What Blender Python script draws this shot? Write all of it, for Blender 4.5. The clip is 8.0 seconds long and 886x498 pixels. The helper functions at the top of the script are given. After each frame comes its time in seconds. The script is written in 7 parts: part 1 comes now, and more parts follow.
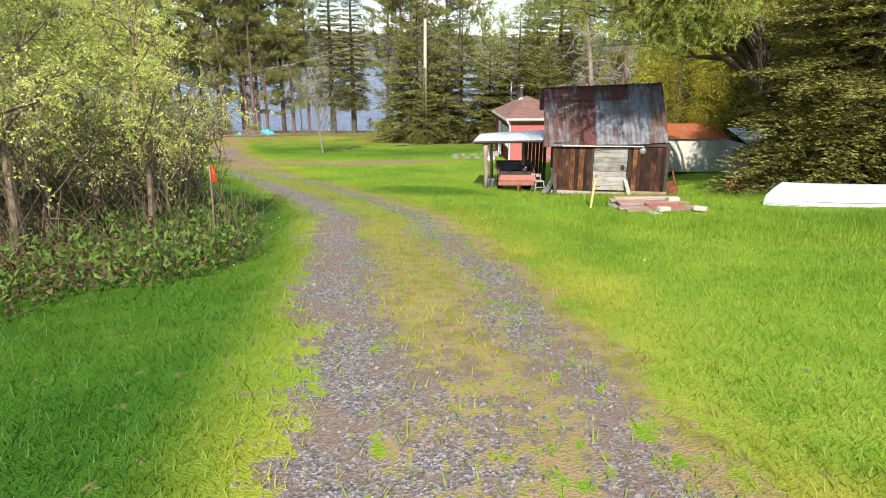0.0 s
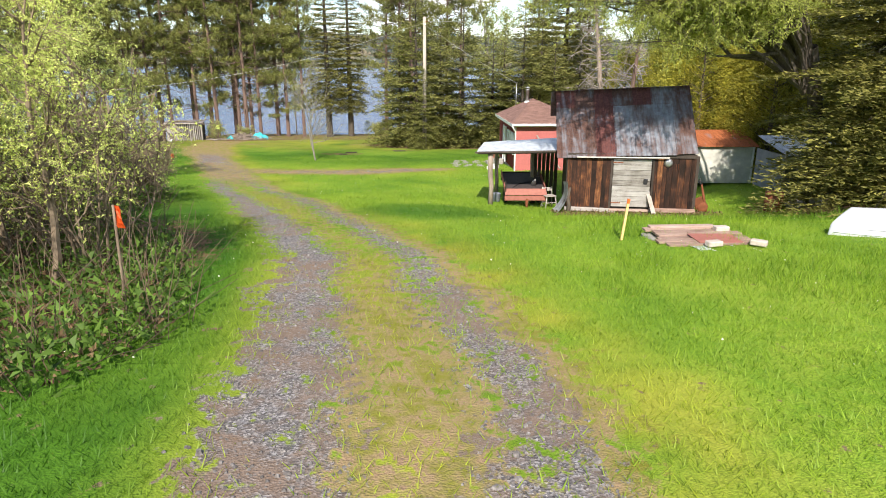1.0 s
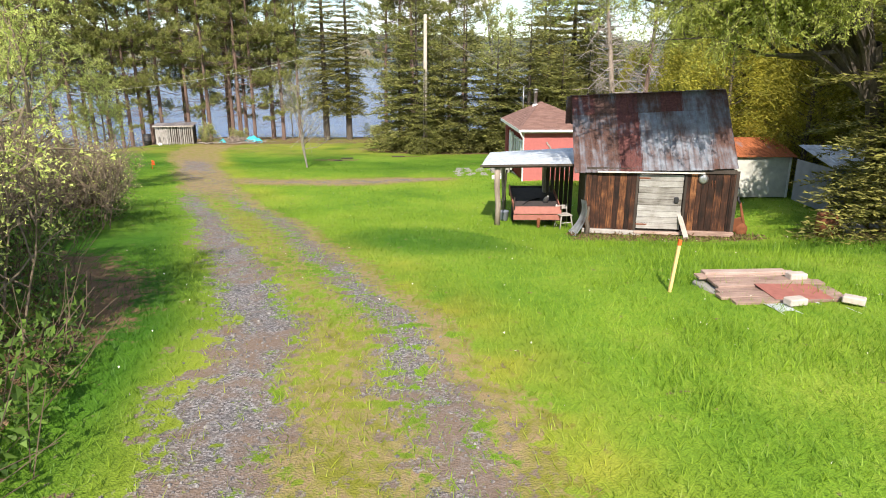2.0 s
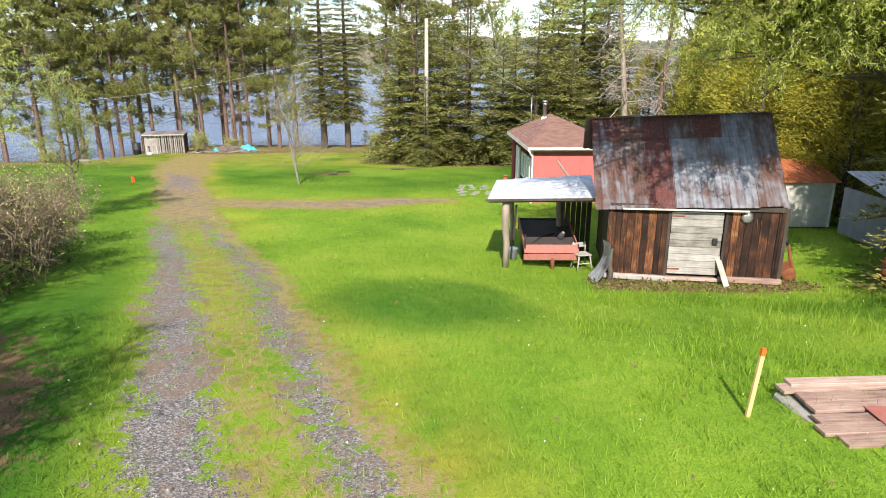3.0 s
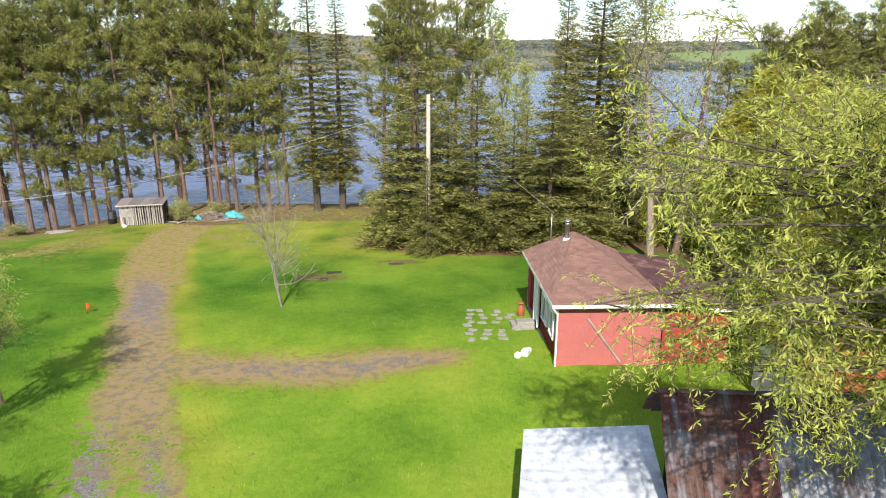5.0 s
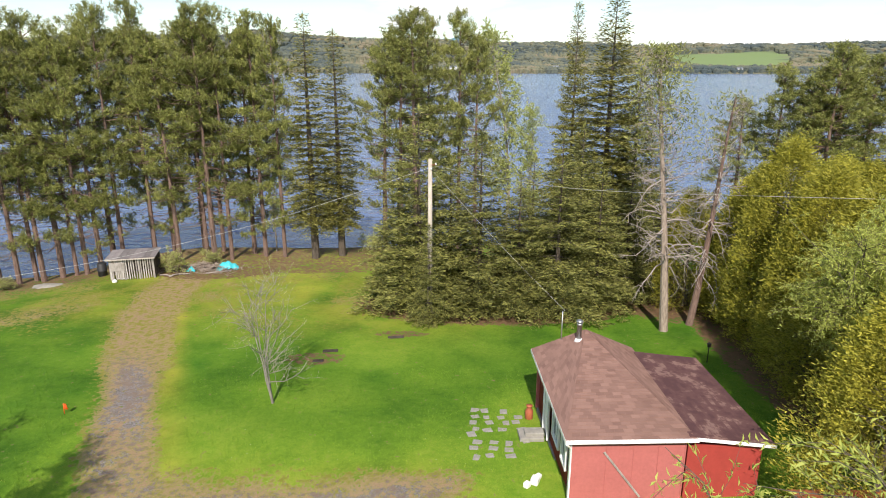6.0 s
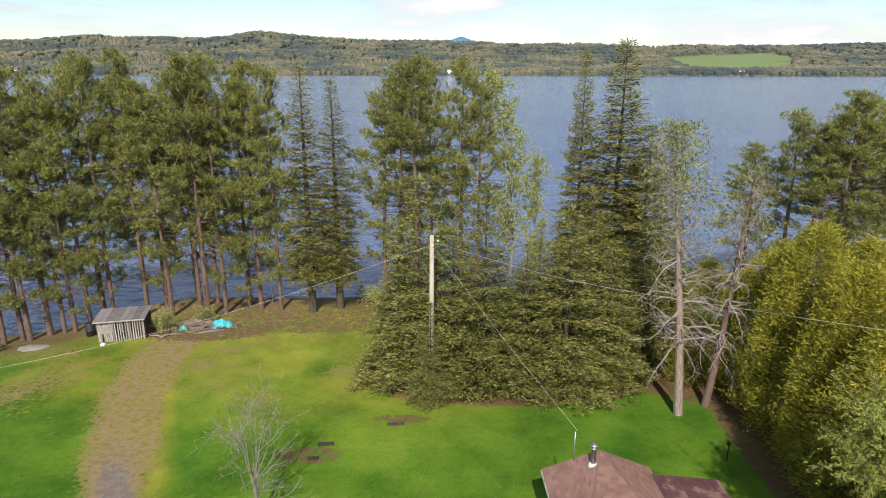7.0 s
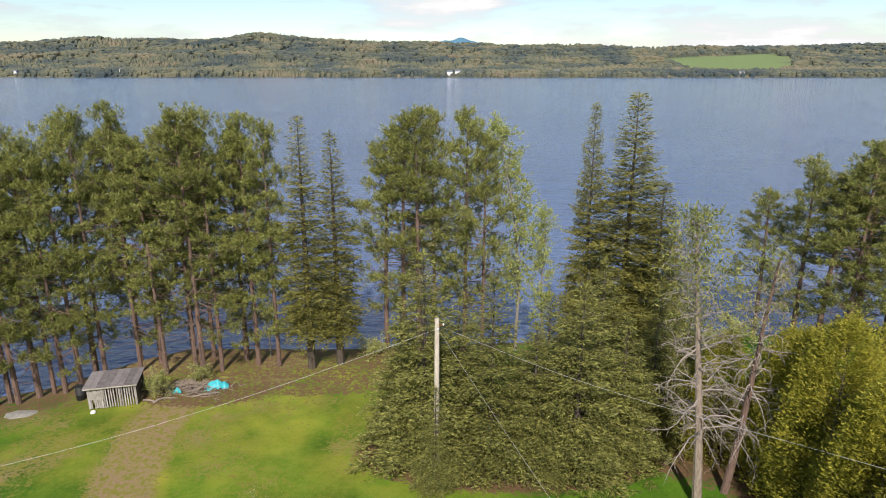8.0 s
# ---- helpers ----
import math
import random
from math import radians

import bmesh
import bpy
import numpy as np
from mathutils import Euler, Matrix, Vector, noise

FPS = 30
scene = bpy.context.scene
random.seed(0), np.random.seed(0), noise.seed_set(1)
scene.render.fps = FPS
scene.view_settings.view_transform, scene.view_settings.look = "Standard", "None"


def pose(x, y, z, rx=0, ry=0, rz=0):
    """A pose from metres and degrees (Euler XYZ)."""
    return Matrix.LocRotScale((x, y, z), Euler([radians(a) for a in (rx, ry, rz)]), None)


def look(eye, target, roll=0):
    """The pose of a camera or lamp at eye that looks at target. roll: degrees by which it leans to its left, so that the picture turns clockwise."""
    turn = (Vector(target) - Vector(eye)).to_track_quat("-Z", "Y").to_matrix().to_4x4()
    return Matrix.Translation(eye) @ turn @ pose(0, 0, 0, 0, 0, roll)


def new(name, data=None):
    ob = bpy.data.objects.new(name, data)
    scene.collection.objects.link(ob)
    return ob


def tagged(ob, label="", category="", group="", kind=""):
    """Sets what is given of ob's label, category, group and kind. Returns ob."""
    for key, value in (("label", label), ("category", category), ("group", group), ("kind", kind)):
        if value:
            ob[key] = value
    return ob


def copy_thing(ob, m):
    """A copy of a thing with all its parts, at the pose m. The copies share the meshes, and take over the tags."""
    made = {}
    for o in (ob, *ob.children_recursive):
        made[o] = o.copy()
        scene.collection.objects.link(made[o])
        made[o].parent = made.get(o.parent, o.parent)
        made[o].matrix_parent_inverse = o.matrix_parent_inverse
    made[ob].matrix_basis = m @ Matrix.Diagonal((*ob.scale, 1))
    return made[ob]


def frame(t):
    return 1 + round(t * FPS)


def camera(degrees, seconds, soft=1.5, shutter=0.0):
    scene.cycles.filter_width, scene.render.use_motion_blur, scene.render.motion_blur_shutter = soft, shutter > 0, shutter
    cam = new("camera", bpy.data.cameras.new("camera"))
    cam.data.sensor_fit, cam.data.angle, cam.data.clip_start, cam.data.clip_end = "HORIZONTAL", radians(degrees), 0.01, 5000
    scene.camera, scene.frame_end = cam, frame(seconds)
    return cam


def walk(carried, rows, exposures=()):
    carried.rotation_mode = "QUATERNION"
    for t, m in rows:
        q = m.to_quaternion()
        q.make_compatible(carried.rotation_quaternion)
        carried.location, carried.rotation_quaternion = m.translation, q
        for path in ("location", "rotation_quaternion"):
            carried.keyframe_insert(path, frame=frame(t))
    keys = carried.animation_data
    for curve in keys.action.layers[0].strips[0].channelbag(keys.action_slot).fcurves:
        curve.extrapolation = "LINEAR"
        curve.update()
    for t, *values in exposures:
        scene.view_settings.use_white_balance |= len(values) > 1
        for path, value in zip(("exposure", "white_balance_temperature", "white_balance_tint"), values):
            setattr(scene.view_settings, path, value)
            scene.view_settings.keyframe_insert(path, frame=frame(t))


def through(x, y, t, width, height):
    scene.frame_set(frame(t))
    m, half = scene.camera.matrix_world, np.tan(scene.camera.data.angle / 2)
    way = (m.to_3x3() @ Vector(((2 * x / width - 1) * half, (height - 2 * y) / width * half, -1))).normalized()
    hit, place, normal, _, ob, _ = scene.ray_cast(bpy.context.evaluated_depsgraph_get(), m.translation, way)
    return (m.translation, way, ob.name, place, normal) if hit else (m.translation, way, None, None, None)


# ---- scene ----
cam = camera(70.0, 8.0, soft=1.0)
PATH = [
    (0, (0.252, -0.142, 4.893), (0.266, 1.776, 4.327), 0.1),
    (0.5, (0.308, 1.263, 4.901), (0.32, 3.182, 4.336), 0.1),
    (1, (0.319, 2.693, 4.878), (0.33, 4.612, 4.314), 0.1),
    (1.5, (0.359, 4.083, 4.882), (0.366, 6.001, 4.318), 0.1),
    (2.8, (0.505, 7.843, 5.037), (0.499, 9.762, 4.473), 0.1),
    (3, (0.511, 8.352, 5.328), (0.503, 10.271, 4.765), 0.1),
    (3.5, (0.496, 9.878, 6.197), (0.486, 11.797, 5.633), 0.1),
    (4, (0.466, 11.426, 7.259), (0.454, 13.345, 6.696), 0.1),
    (4.5, (0.436, 13.051, 8.568), (0.422, 14.97, 8.003), 0.1),
    (5, (0.259, 14.526, 9.964), (0.25, 16.446, 9.402), 0.1),
    (6.3, (0.218, 18.44, 14.36), (0.2, 20.36, 13.802), 0.1),
    (6.5, (0.183, 19.061, 15.067), (0.165, 20.982, 14.509), 0.1),
    (7, (0.124, 20.567, 16.92), (0.104, 22.488, 16.363), 0.1),
    (7.5, (-0.002, 21.956, 18.751), (-0.023, 23.877, 18.195), 0.1),
    (8, (-0.197, 23.447, 20.49), (-0.217, 25.368, 19.934), 0.0),
]
walk(cam, [(t, look(eye, target, roll)) for t, eye, target, roll in PATH],
     exposures=((0.0, 0.69), (1.5, 0.72), (3.5, 0.84), (4.5, 0.74), (5.2, 0.60), (6.3, 0.40), (7.0, 0.20), (8.0, 0.14)))

# ---- world, sun ----
SUN_TO = Vector((-0.06, -0.998, 0.0)).normalized()
SUN_EL = radians(41)
world = bpy.data.worlds.new("sky")
scene.world = world
world.use_nodes = True
wt = world.node_tree
wt.nodes.clear()
w_out = wt.nodes.new("ShaderNodeOutputWorld")
w_bg = wt.nodes.new("ShaderNodeBackground")
w_sky = wt.nodes.new("ShaderNodeTexSky")
w_sky.sky_type = "NISHITA"
w_sky.sun_disc = False
w_sky.sun_elevation = SUN_EL
w_sky.sun_rotation = math.atan2(SUN_TO.x, SUN_TO.y)
w_sky.air_density, w_sky.dust_density, w_sky.ozone_density = 1.0, 0.3, 2.0
w_co = wt.nodes.new("ShaderNodeTexCoord")
w_map = wt.nodes.new("ShaderNodeMapping")
w_map.inputs["Scale"].default_value = (1.6, 1.6, 7.0)
w_noise = wt.nodes.new("ShaderNodeTexNoise")
w_noise.inputs["Scale"].default_value = 2.2
w_noise.inputs["Detail"].default_value = 7
w_noise.inputs["Roughness"].default_value = 0.55
w_ramp = wt.nodes.new("ShaderNodeValToRGB")
w_ramp.color_ramp.elements[0].position = 0.49
w_ramp.color_ramp.elements[1].position = 0.62
w_mix = wt.nodes.new("ShaderNodeMix")
w_mix.data_type = "RGBA"
w_tone = wt.nodes.new("ShaderNodeValToRGB")
w_tone.color_ramp.elements[0].position, w_tone.color_ramp.elements[0].color = 0.52, (0.62, 0.63, 0.70, 1)
w_tone.color_ramp.elements[1].position, w_tone.color_ramp.elements[1].color = 0.66, (1.0, 0.99, 0.98, 1)
w_gain = wt.nodes.new("ShaderNodeVectorMath")
w_gain.operation = "SCALE"
w_gain.inputs["Scale"].default_value = 8.0
wt.links.new(w_noise.outputs["Fac"], w_tone.inputs["Fac"])
wt.links.new(w_tone.outputs["Color"], w_gain.inputs[0])
wt.links.new(w_gain.outputs["Vector"], w_mix.inputs["B"])
wt.links.new(w_co.outputs["Generated"], w_map.inputs["Vector"])
wt.links.new(w_map.outputs["Vector"], w_noise.inputs["Vector"])
wt.links.new(w_noise.outputs["Fac"], w_ramp.inputs["Fac"])
wt.links.new(w_ramp.outputs["Color"], w_mix.inputs["Factor"])
wt.links.new(w_sky.outputs["Color"], w_mix.inputs["A"])
wt.links.new(w_mix.outputs["Result"], w_bg.inputs["Color"])
w_bg.inputs["Strength"].default_value = 0.12
wt.links.new(w_bg.outputs["Background"], w_out.inputs["Surface"])

sun = new("sun", bpy.data.lights.new("sun", "SUN"))
sun.data.energy, sun.data.angle, sun.data.color = 4.85, radians(0.6), (1.0, 0.905, 0.80)
sun.matrix_world = look((0, 0, 60), Vector((0, 0, 60)) - Vector((SUN_TO.x * math.cos(SUN_EL), SUN_TO.y * math.cos(SUN_EL), math.sin(SUN_EL))))


# ---- node helpers and materials ----
def nodes_of(name):
    m = bpy.data.materials.new(name)
    m.use_nodes = True
    nt = m.node_tree
    nt.nodes.clear()
    return m, nt


def nd(nt, kind, ins=None, **props):
    n = nt.nodes.new(kind)
    if "operation" in props:
        n.operation = props["operation"]
    if "data_type" in props:
        n.data_type = props["data_type"]
    if "blend_type" in props:
        n.blend_type = props["blend_type"]
    if "attribute_name" in props:
        n.attribute_name = props["attribute_name"]
    for k, v in (ins or {}).items():
        if isinstance(v, bpy.types.NodeSocket):
            nt.links.new(v, n.inputs[k])
        else:
            n.inputs[k].default_value = v
    return n


def coords(nt, kind="Object", scale=(1, 1, 1)):
    c = nd(nt, "ShaderNodeTexCoord")
    return nd(nt, "ShaderNodeMapping", {"Vector": c.outputs[kind], "Scale": scale}).outputs["Vector"]


def world_pos(nt, scale=(1, 1, 1)):
    c = nd(nt, "ShaderNodeNewGeometry")
    return nd(nt, "ShaderNodeMapping", {"Vector": c.outputs["Position"], "Scale": scale}).outputs["Vector"]


def noise_fac(nt, vec, scale, detail=4, rough=0.55):
    return nd(nt, "ShaderNodeTexNoise", {"Vector": vec, "Scale": scale, "Detail": detail, "Roughness": rough}).outputs["Fac"]


def ramp(nt, fac, stops):
    r = nd(nt, "ShaderNodeValToRGB", {"Fac": fac})
    e = r.color_ramp.elements
    while len(e) < len(stops):
        e.new(0.5)
    for k, (p, c) in enumerate(stops):
        e[k].position = p
        e[k].color = (c, c, c, 1) if isinstance(c, (int, float)) else (*c, 1)
    return r.outputs["Color"]


def mix(nt, fac, a, b, blend="MIX"):
    n = nd(nt, "ShaderNodeMix", data_type="RGBA", blend_type=blend)
    for key, v in (("Factor", fac), ("A", a), ("B", b)):
        if isinstance(v, bpy.types.NodeSocket):
            nt.links.new(v, n.inputs[key])
        elif key == "Factor":
            n.inputs[0].default_value = v
        else:
            n.inputs[key].default_value = (*v, 1)
    return n.outputs["Result"]


def math_node(nt, op, a, b=0.5):
    n = nd(nt, "ShaderNodeMath", operation=op)
    for k, v in enumerate((a, b)):
        if isinstance(v, bpy.types.NodeSocket):
            nt.links.new(v, n.inputs[k])
        else:
            n.inputs[k].default_value = v
    return n.outputs["Value"]


def bump(nt, height, strength=0.3, dist=0.02):
    return nd(nt, "ShaderNodeBump", {"Height": height, "Strength": strength, "Distance": dist}).outputs["Normal"]


def finish(m, nt, colour, rough=0.8, normal=None, metal=0.0, spec=0.3):
    b = nd(nt, "ShaderNodeBsdfPrincipled", {"Metallic": metal, "Specular IOR Level": spec})
    for key, v in (("Base Color", colour), ("Roughness", rough), ("Normal", normal)):
        if v is None:
            continue
        if isinstance(v, bpy.types.NodeSocket):
            nt.links.new(v, b.inputs[key])
        else:
            b.inputs[key].default_value = (*v, 1) if key == "Base Color" else v
    o = nd(nt, "ShaderNodeOutputMaterial", {"Surface": b.outputs["BSDF"]})
    return m


def leaf_material(name, dark, light, through=0.35, rough=0.55, tone=0.25):
    """Leaves or needles: every piece varies a little, and light shines through."""
    m, nt = nodes_of(name)
    g = nd(nt, "ShaderNodeNewGeometry")
    ob = nd(nt, "ShaderNodeObjectInfo")
    patch = noise_fac(nt, world_pos(nt), 2.3, 3, 0.65)
    f = math_node(nt, "ADD", math_node(nt, "MULTIPLY", g.outputs["Random Per Island"], 0.40), math_node(nt, "MULTIPLY", patch, 0.80))
    c = ramp(nt, f, ((0.34, dark), (0.86, light)))
    c = nd(nt, "ShaderNodeHueSaturation", {"Hue": 0.5, "Saturation": 1.0, "Color": c,
                                           "Value": math_node(nt, "ADD", math_node(nt, "MULTIPLY", ob.outputs["Random"], tone), 1 - tone / 2)}).outputs["Color"]
    b = nd(nt, "ShaderNodeBsdfPrincipled", {"Base Color": c, "Roughness": rough, "Specular IOR Level": 0.25})
    t = nd(nt, "ShaderNodeBsdfTranslucent", {"Color": c})
    s = nd(nt, "ShaderNodeMixShader", {0: through, 1: b.outputs["BSDF"], 2: t.outputs["BSDF"]})
    nd(nt, "ShaderNodeOutputMaterial", {"Surface": s.outputs["Shader"]})
    return m


def bark_material(name, dark, light, scale=14.0):
    m, nt = nodes_of(name)
    v = world_pos(nt, (1, 1, 0.25))
    n = noise_fac(nt, v, scale, 6, 0.65)
    n2 = noise_fac(nt, world_pos(nt), 1.3, 3)
    c = mix(nt, math_node(nt, "MULTIPLY", n2, 0.6), ramp(nt, n, ((0.3, dark), (0.7, light))), tuple(0.6 * (a + b) for a, b in zip(dark, light)))
    return finish(m, nt, c, 0.9, bump(nt, n, 0.6, 0.03), spec=0.15)


def board_material(name, stops, grain=(60, 60, 2.5), rough=0.85, streak=0.5):
    """Weathered boards: long grain and stains; each board has a tone of its own."""
    m, nt = nodes_of(name)
    ob = nd(nt, "ShaderNodeObjectInfo")
    shift = nd(nt, "ShaderNodeCombineXYZ", {"X": math_node(nt, "MULTIPLY", ob.outputs["Random"], 40), "Y": math_node(nt, "MULTIPLY", ob.outputs["Random"], 17)})
    v = nd(nt, "ShaderNodeVectorMath", {0: coords(nt, "Object"), 1: shift.outputs["Vector"]}, operation="ADD").outputs["Vector"]
    vs = nd(nt, "ShaderNodeMapping", {"Vector": v, "Scale": grain}).outputs["Vector"]
    g = noise_fac(nt, vs, 1.0, 5, 0.6)
    big = noise_fac(nt, v, 2.3, 4, 0.6)
    f = math_node(nt, "ADD", math_node(nt, "MULTIPLY", g, streak), math_node(nt, "MULTIPLY", big, 1 - streak))
    f = math_node(nt, "ADD", f, math_node(nt, "MULTIPLY", math_node(nt, "SUBTRACT", ob.outputs["Random"], 0.5), 0.22))
    return finish(m, nt, ramp(nt, f, stops), rough, bump(nt, g, 0.5, 0.006), spec=0.2)


def plain(name, colour, rough=0.6, metal=0.0, wear=0.25, scale=9.0, spec=0.4, bumpy=0.15):
    m, nt = nodes_of(name)
    v = coords(nt, "Object")
    n = noise_fac(nt, v, scale, 6, 0.6)
    n2 = noise_fac(nt, v, scale * 0.17, 3)
    f = math_node(nt, "ADD", math_node(nt, "MULTIPLY", n, 0.6), math_node(nt, "MULTIPLY", n2, 0.4))
    c = ramp(nt, f, ((0.3, tuple(x * (1 - wear) for x in colour)), (0.7, tuple(min(1, x * (1 + wear * 0.4)) for x in colour))))
    return finish(m, nt, c, rough, bump(nt, n, bumpy, 0.01), metal, spec)


def tin_material(name, rust, tint=(0.085, 0.046, 0.037), bare=(0.25, 0.275, 0.32)):
    """Old roofing tin: bare zinc with rust in patches and long runs down the slope."""
    m, nt = nodes_of(name)
    ob = nd(nt, "ShaderNodeObjectInfo")
    w = world_pos(nt)
    sx = nd(nt, "ShaderNodeMapping", {"Vector": w, "Scale": (5.5, 0.8, 0.8)}).outputs["Vector"]
    runs = noise_fac(nt, sx, 1.0, 5, 0.6)
    blots = noise_fac(nt, w, 1.6, 6, 0.62)
    fine = noise_fac(nt, w, 16, 5, 0.7)
    f = math_node(nt, "ADD", math_node(nt, "MULTIPLY", runs, 0.45), math_node(nt, "MULTIPLY", blots, 0.40))
    f = math_node(nt, "ADD", f, math_node(nt, "MULTIPLY", fine, 0.15))
    f = math_node(nt, "ADD", f, math_node(nt, "MULTIPLY", math_node(nt, "SUBTRACT", ob.outputs["Random"], 0.5), 0.08))
    cut = 0.5 + (0.5 - rust) * 0.32
    mask = ramp(nt, f, ((max(0, cut - 0.09), 0.0), (cut + 0.08, 1.0)))
    rustc = ramp(nt, fine, ((0.3, tuple(x * 0.55 for x in tint)), (0.72, tuple(min(1, x * 1.7) for x in tint))))
    barec = ramp(nt, noise_fac(nt, w, 5, 5), ((0.3, tuple(x * 0.6 for x in bare)), (0.7, bare)))
    c = mix(nt, mask, barec, rustc)
    return finish(m, nt, c, ramp(nt, mask, ((0, 0.45), (1, 0.9))), bump(nt, fine, 0.2, 0.004), 0.15, 0.4)


M = {}
M["spruce"] = leaf_material("spruce_needles", (0.050, 0.062, 0.019), (0.36, 0.355, 0.100), 0.24)
M["bigspruce"] = leaf_material("lit_spruce_needles", (0.072, 0.076, 0.021), (0.31, 0.29, 0.072), 0.24)
M["pine"] = leaf_material("pine_needles", (0.078, 0.098, 0.029), (0.41, 0.415, 0.118), 0.26)
M["cedar"] = leaf_material("cedar_sprays", (0.150, 0.155, 0.020), (0.50, 0.46, 0.062), 0.30)
M["willow"] = leaf_material("willow_leaves", (0.36, 0.42, 0.080), (0.60, 0.63, 0.16), 0.42)
M["shrub"] = leaf_material("shrub_leaves", (0.46, 0.54, 0.115), (0.74, 0.80, 0.25), 0.38)
M["poplar"] = leaf_material("poplar_leaves", (0.32, 0.37, 0.10), (0.58, 0.60, 0.22), 0.45)
M["fern"] = leaf_material("undergrowth_leaves", (0.034, 0.070, 0.012), (0.165, 0.275, 0.044), 0.30)
M["litter"] = leaf_material("dead_leaves", (0.060, 0.038, 0.020), (0.24, 0.16, 0.085), 0.1, 0.8)
M["grass"] = leaf_material("grass_blades", (0.106, 0.179, 0.013), (0.338, 0.420, 0.031), 0.35, 0.5)


def blade_material():
    m, nt = nodes_of("lawn_blades")
    g = nd(nt, "ShaderNodeNewGeometry")
    lush_shade = nd(nt, "ShaderNodeAttribute", attribute_name="lush_shade").outputs["Fac"]
    dry = nd(nt, "ShaderNodeAttribute", attribute_name="dry").outputs["Fac"]
    patch = noise_fac(nt, world_pos(nt), 0.55, 4)
    f = math_node(nt, "ADD", math_node(nt, "MULTIPLY", g.outputs["Random Per Island"], 0.34), math_node(nt, "MULTIPLY", patch, 0.76))
    c = ramp(nt, f, ((0.2, (0.066, 0.160, 0.011)), (0.85, (0.325, 0.470, 0.042))))
    # darker blades: rich grass, and shade painted into the lawn
    c = mix(nt, lush_shade, c, ramp(nt, f, ((0.2, (0.024, 0.085, 0.008)), (0.85, (0.085, 0.215, 0.016)))))
    c = mix(nt, dry, c, ramp(nt, f, ((0.2, (0.22, 0.24, 0.020)), (0.85, (0.50, 0.48, 0.060)))))
    b = nd(nt, "ShaderNodeBsdfPrincipled", {"Base Color": c, "Roughness": 0.5, "Specular IOR Level": 0.2})
    t = nd(nt, "ShaderNodeBsdfTranslucent", {"Color": c})
    sh = nd(nt, "ShaderNodeMixShader", {0: 0.35, 1: b.outputs["BSDF"], 2: t.outputs["BSDF"]})
    nd(nt, "ShaderNodeOutputMaterial", {"Surface": sh.outputs["Shader"]})
    return m


M["blade"] = blade_material()
M["flower"] = leaf_material("seed_heads", (0.55, 0.55, 0.45), (0.85, 0.85, 0.75), 0.2)
M["bark_pine"] = bark_material("red_pine_bark", (0.075, 0.050, 0.040), (0.24, 0.165, 0.135))
M["bark"] = bark_material("dark_bark", (0.040, 0.033, 0.026), (0.145, 0.120, 0.095))
M["bark_grey"] = bark_material("grey_bark", (0.11, 0.10, 0.085), (0.33, 0.30, 0.26))
M["dead"] = bark_material("dead_grey_wood", (0.16, 0.135, 0.12), (0.43, 0.375, 0.34))
M["twig"] = bark_material("brown_twigs", (0.075, 0.056, 0.038), (0.30, 0.235, 0.165))
M["brown_board"] = board_material("weathered_brown_boards", ((0.36, (0.014, 0.010, 0.008)), (0.52, (0.050, 0.024, 0.016)), (0.61, (0.135, 0.056, 0.026)), (0.70, (0.30, 0.135, 0.055)), (0.82, (0.30, 0.24, 0.20))))
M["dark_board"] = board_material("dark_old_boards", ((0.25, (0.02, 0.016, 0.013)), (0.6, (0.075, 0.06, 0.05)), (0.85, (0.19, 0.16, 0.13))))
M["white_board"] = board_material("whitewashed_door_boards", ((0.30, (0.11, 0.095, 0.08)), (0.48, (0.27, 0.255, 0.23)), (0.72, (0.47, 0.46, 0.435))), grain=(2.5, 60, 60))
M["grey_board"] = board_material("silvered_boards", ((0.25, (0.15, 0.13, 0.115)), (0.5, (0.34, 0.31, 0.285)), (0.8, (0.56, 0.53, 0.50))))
M["pale_board"] = board_material("pale_grey_lumber", ((0.25, (0.30, 0.26, 0.22)), (0.5, (0.52, 0.47, 0.42)), (0.8, (0.72, 0.68, 0.62))))
M["platform_board"] = board_material("reddish_old_planks", ((0.25, (0.15, 0.09, 0.07)), (0.5, (0.36, 0.25, 0.20)), (0.8, (0.55, 0.46, 0.40))), grain=(2.5, 50, 50))
M["log"] = bark_material("peeled_log", (0.12, 0.09, 0.07), (0.42, 0.35, 0.29), 10)
M["tin_rust"] = tin_material("dark_rusty_tin", 0.72)
M["tin_red"] = tin_material("maroon_rusty_tin", 0.90, (0.100, 0.038, 0.034))
M["tin_mix"] = tin_material("half_rusty_tin", 0.56)
M["tin_bare"] = tin_material("pale_zinc_tin", 0.36)
M["tin_orange"] = tin_material("orange_rusty_tin", 0.93, (0.30, 0.095, 0.035))
M["tin_white"] = tin_material("whitish_galvanised_sheet", 0.03, bare=(0.70, 0.75, 0.80))
M["red_paint"] = plain("faded_red_paint", (0.45, 0.138, 0.128), 0.75, wear=0.18)
# for the wing, and the cottage's left wall with its shade painted in
M["dark_red"] = plain("dark_and_shaded_red", (0.36, 0.050, 0.040), 0.7, wear=0.2)
M["white_paint"] = plain("white_paint", (0.80, 0.80, 0.79), 0.55, wear=0.12)
M["clapboard"] = plain("old_white_clapboard", (0.62, 0.62, 0.56), 0.75, wear=0.35, scale=4)
M["concrete"] = plain("weathered_concrete", (0.30, 0.285, 0.255), 0.9, wear=0.35, scale=6, bumpy=0.4)
M["brick"] = plain("pale_concrete_block", (0.52, 0.45, 0.39), 0.9, wear=0.3, scale=12, bumpy=0.4)
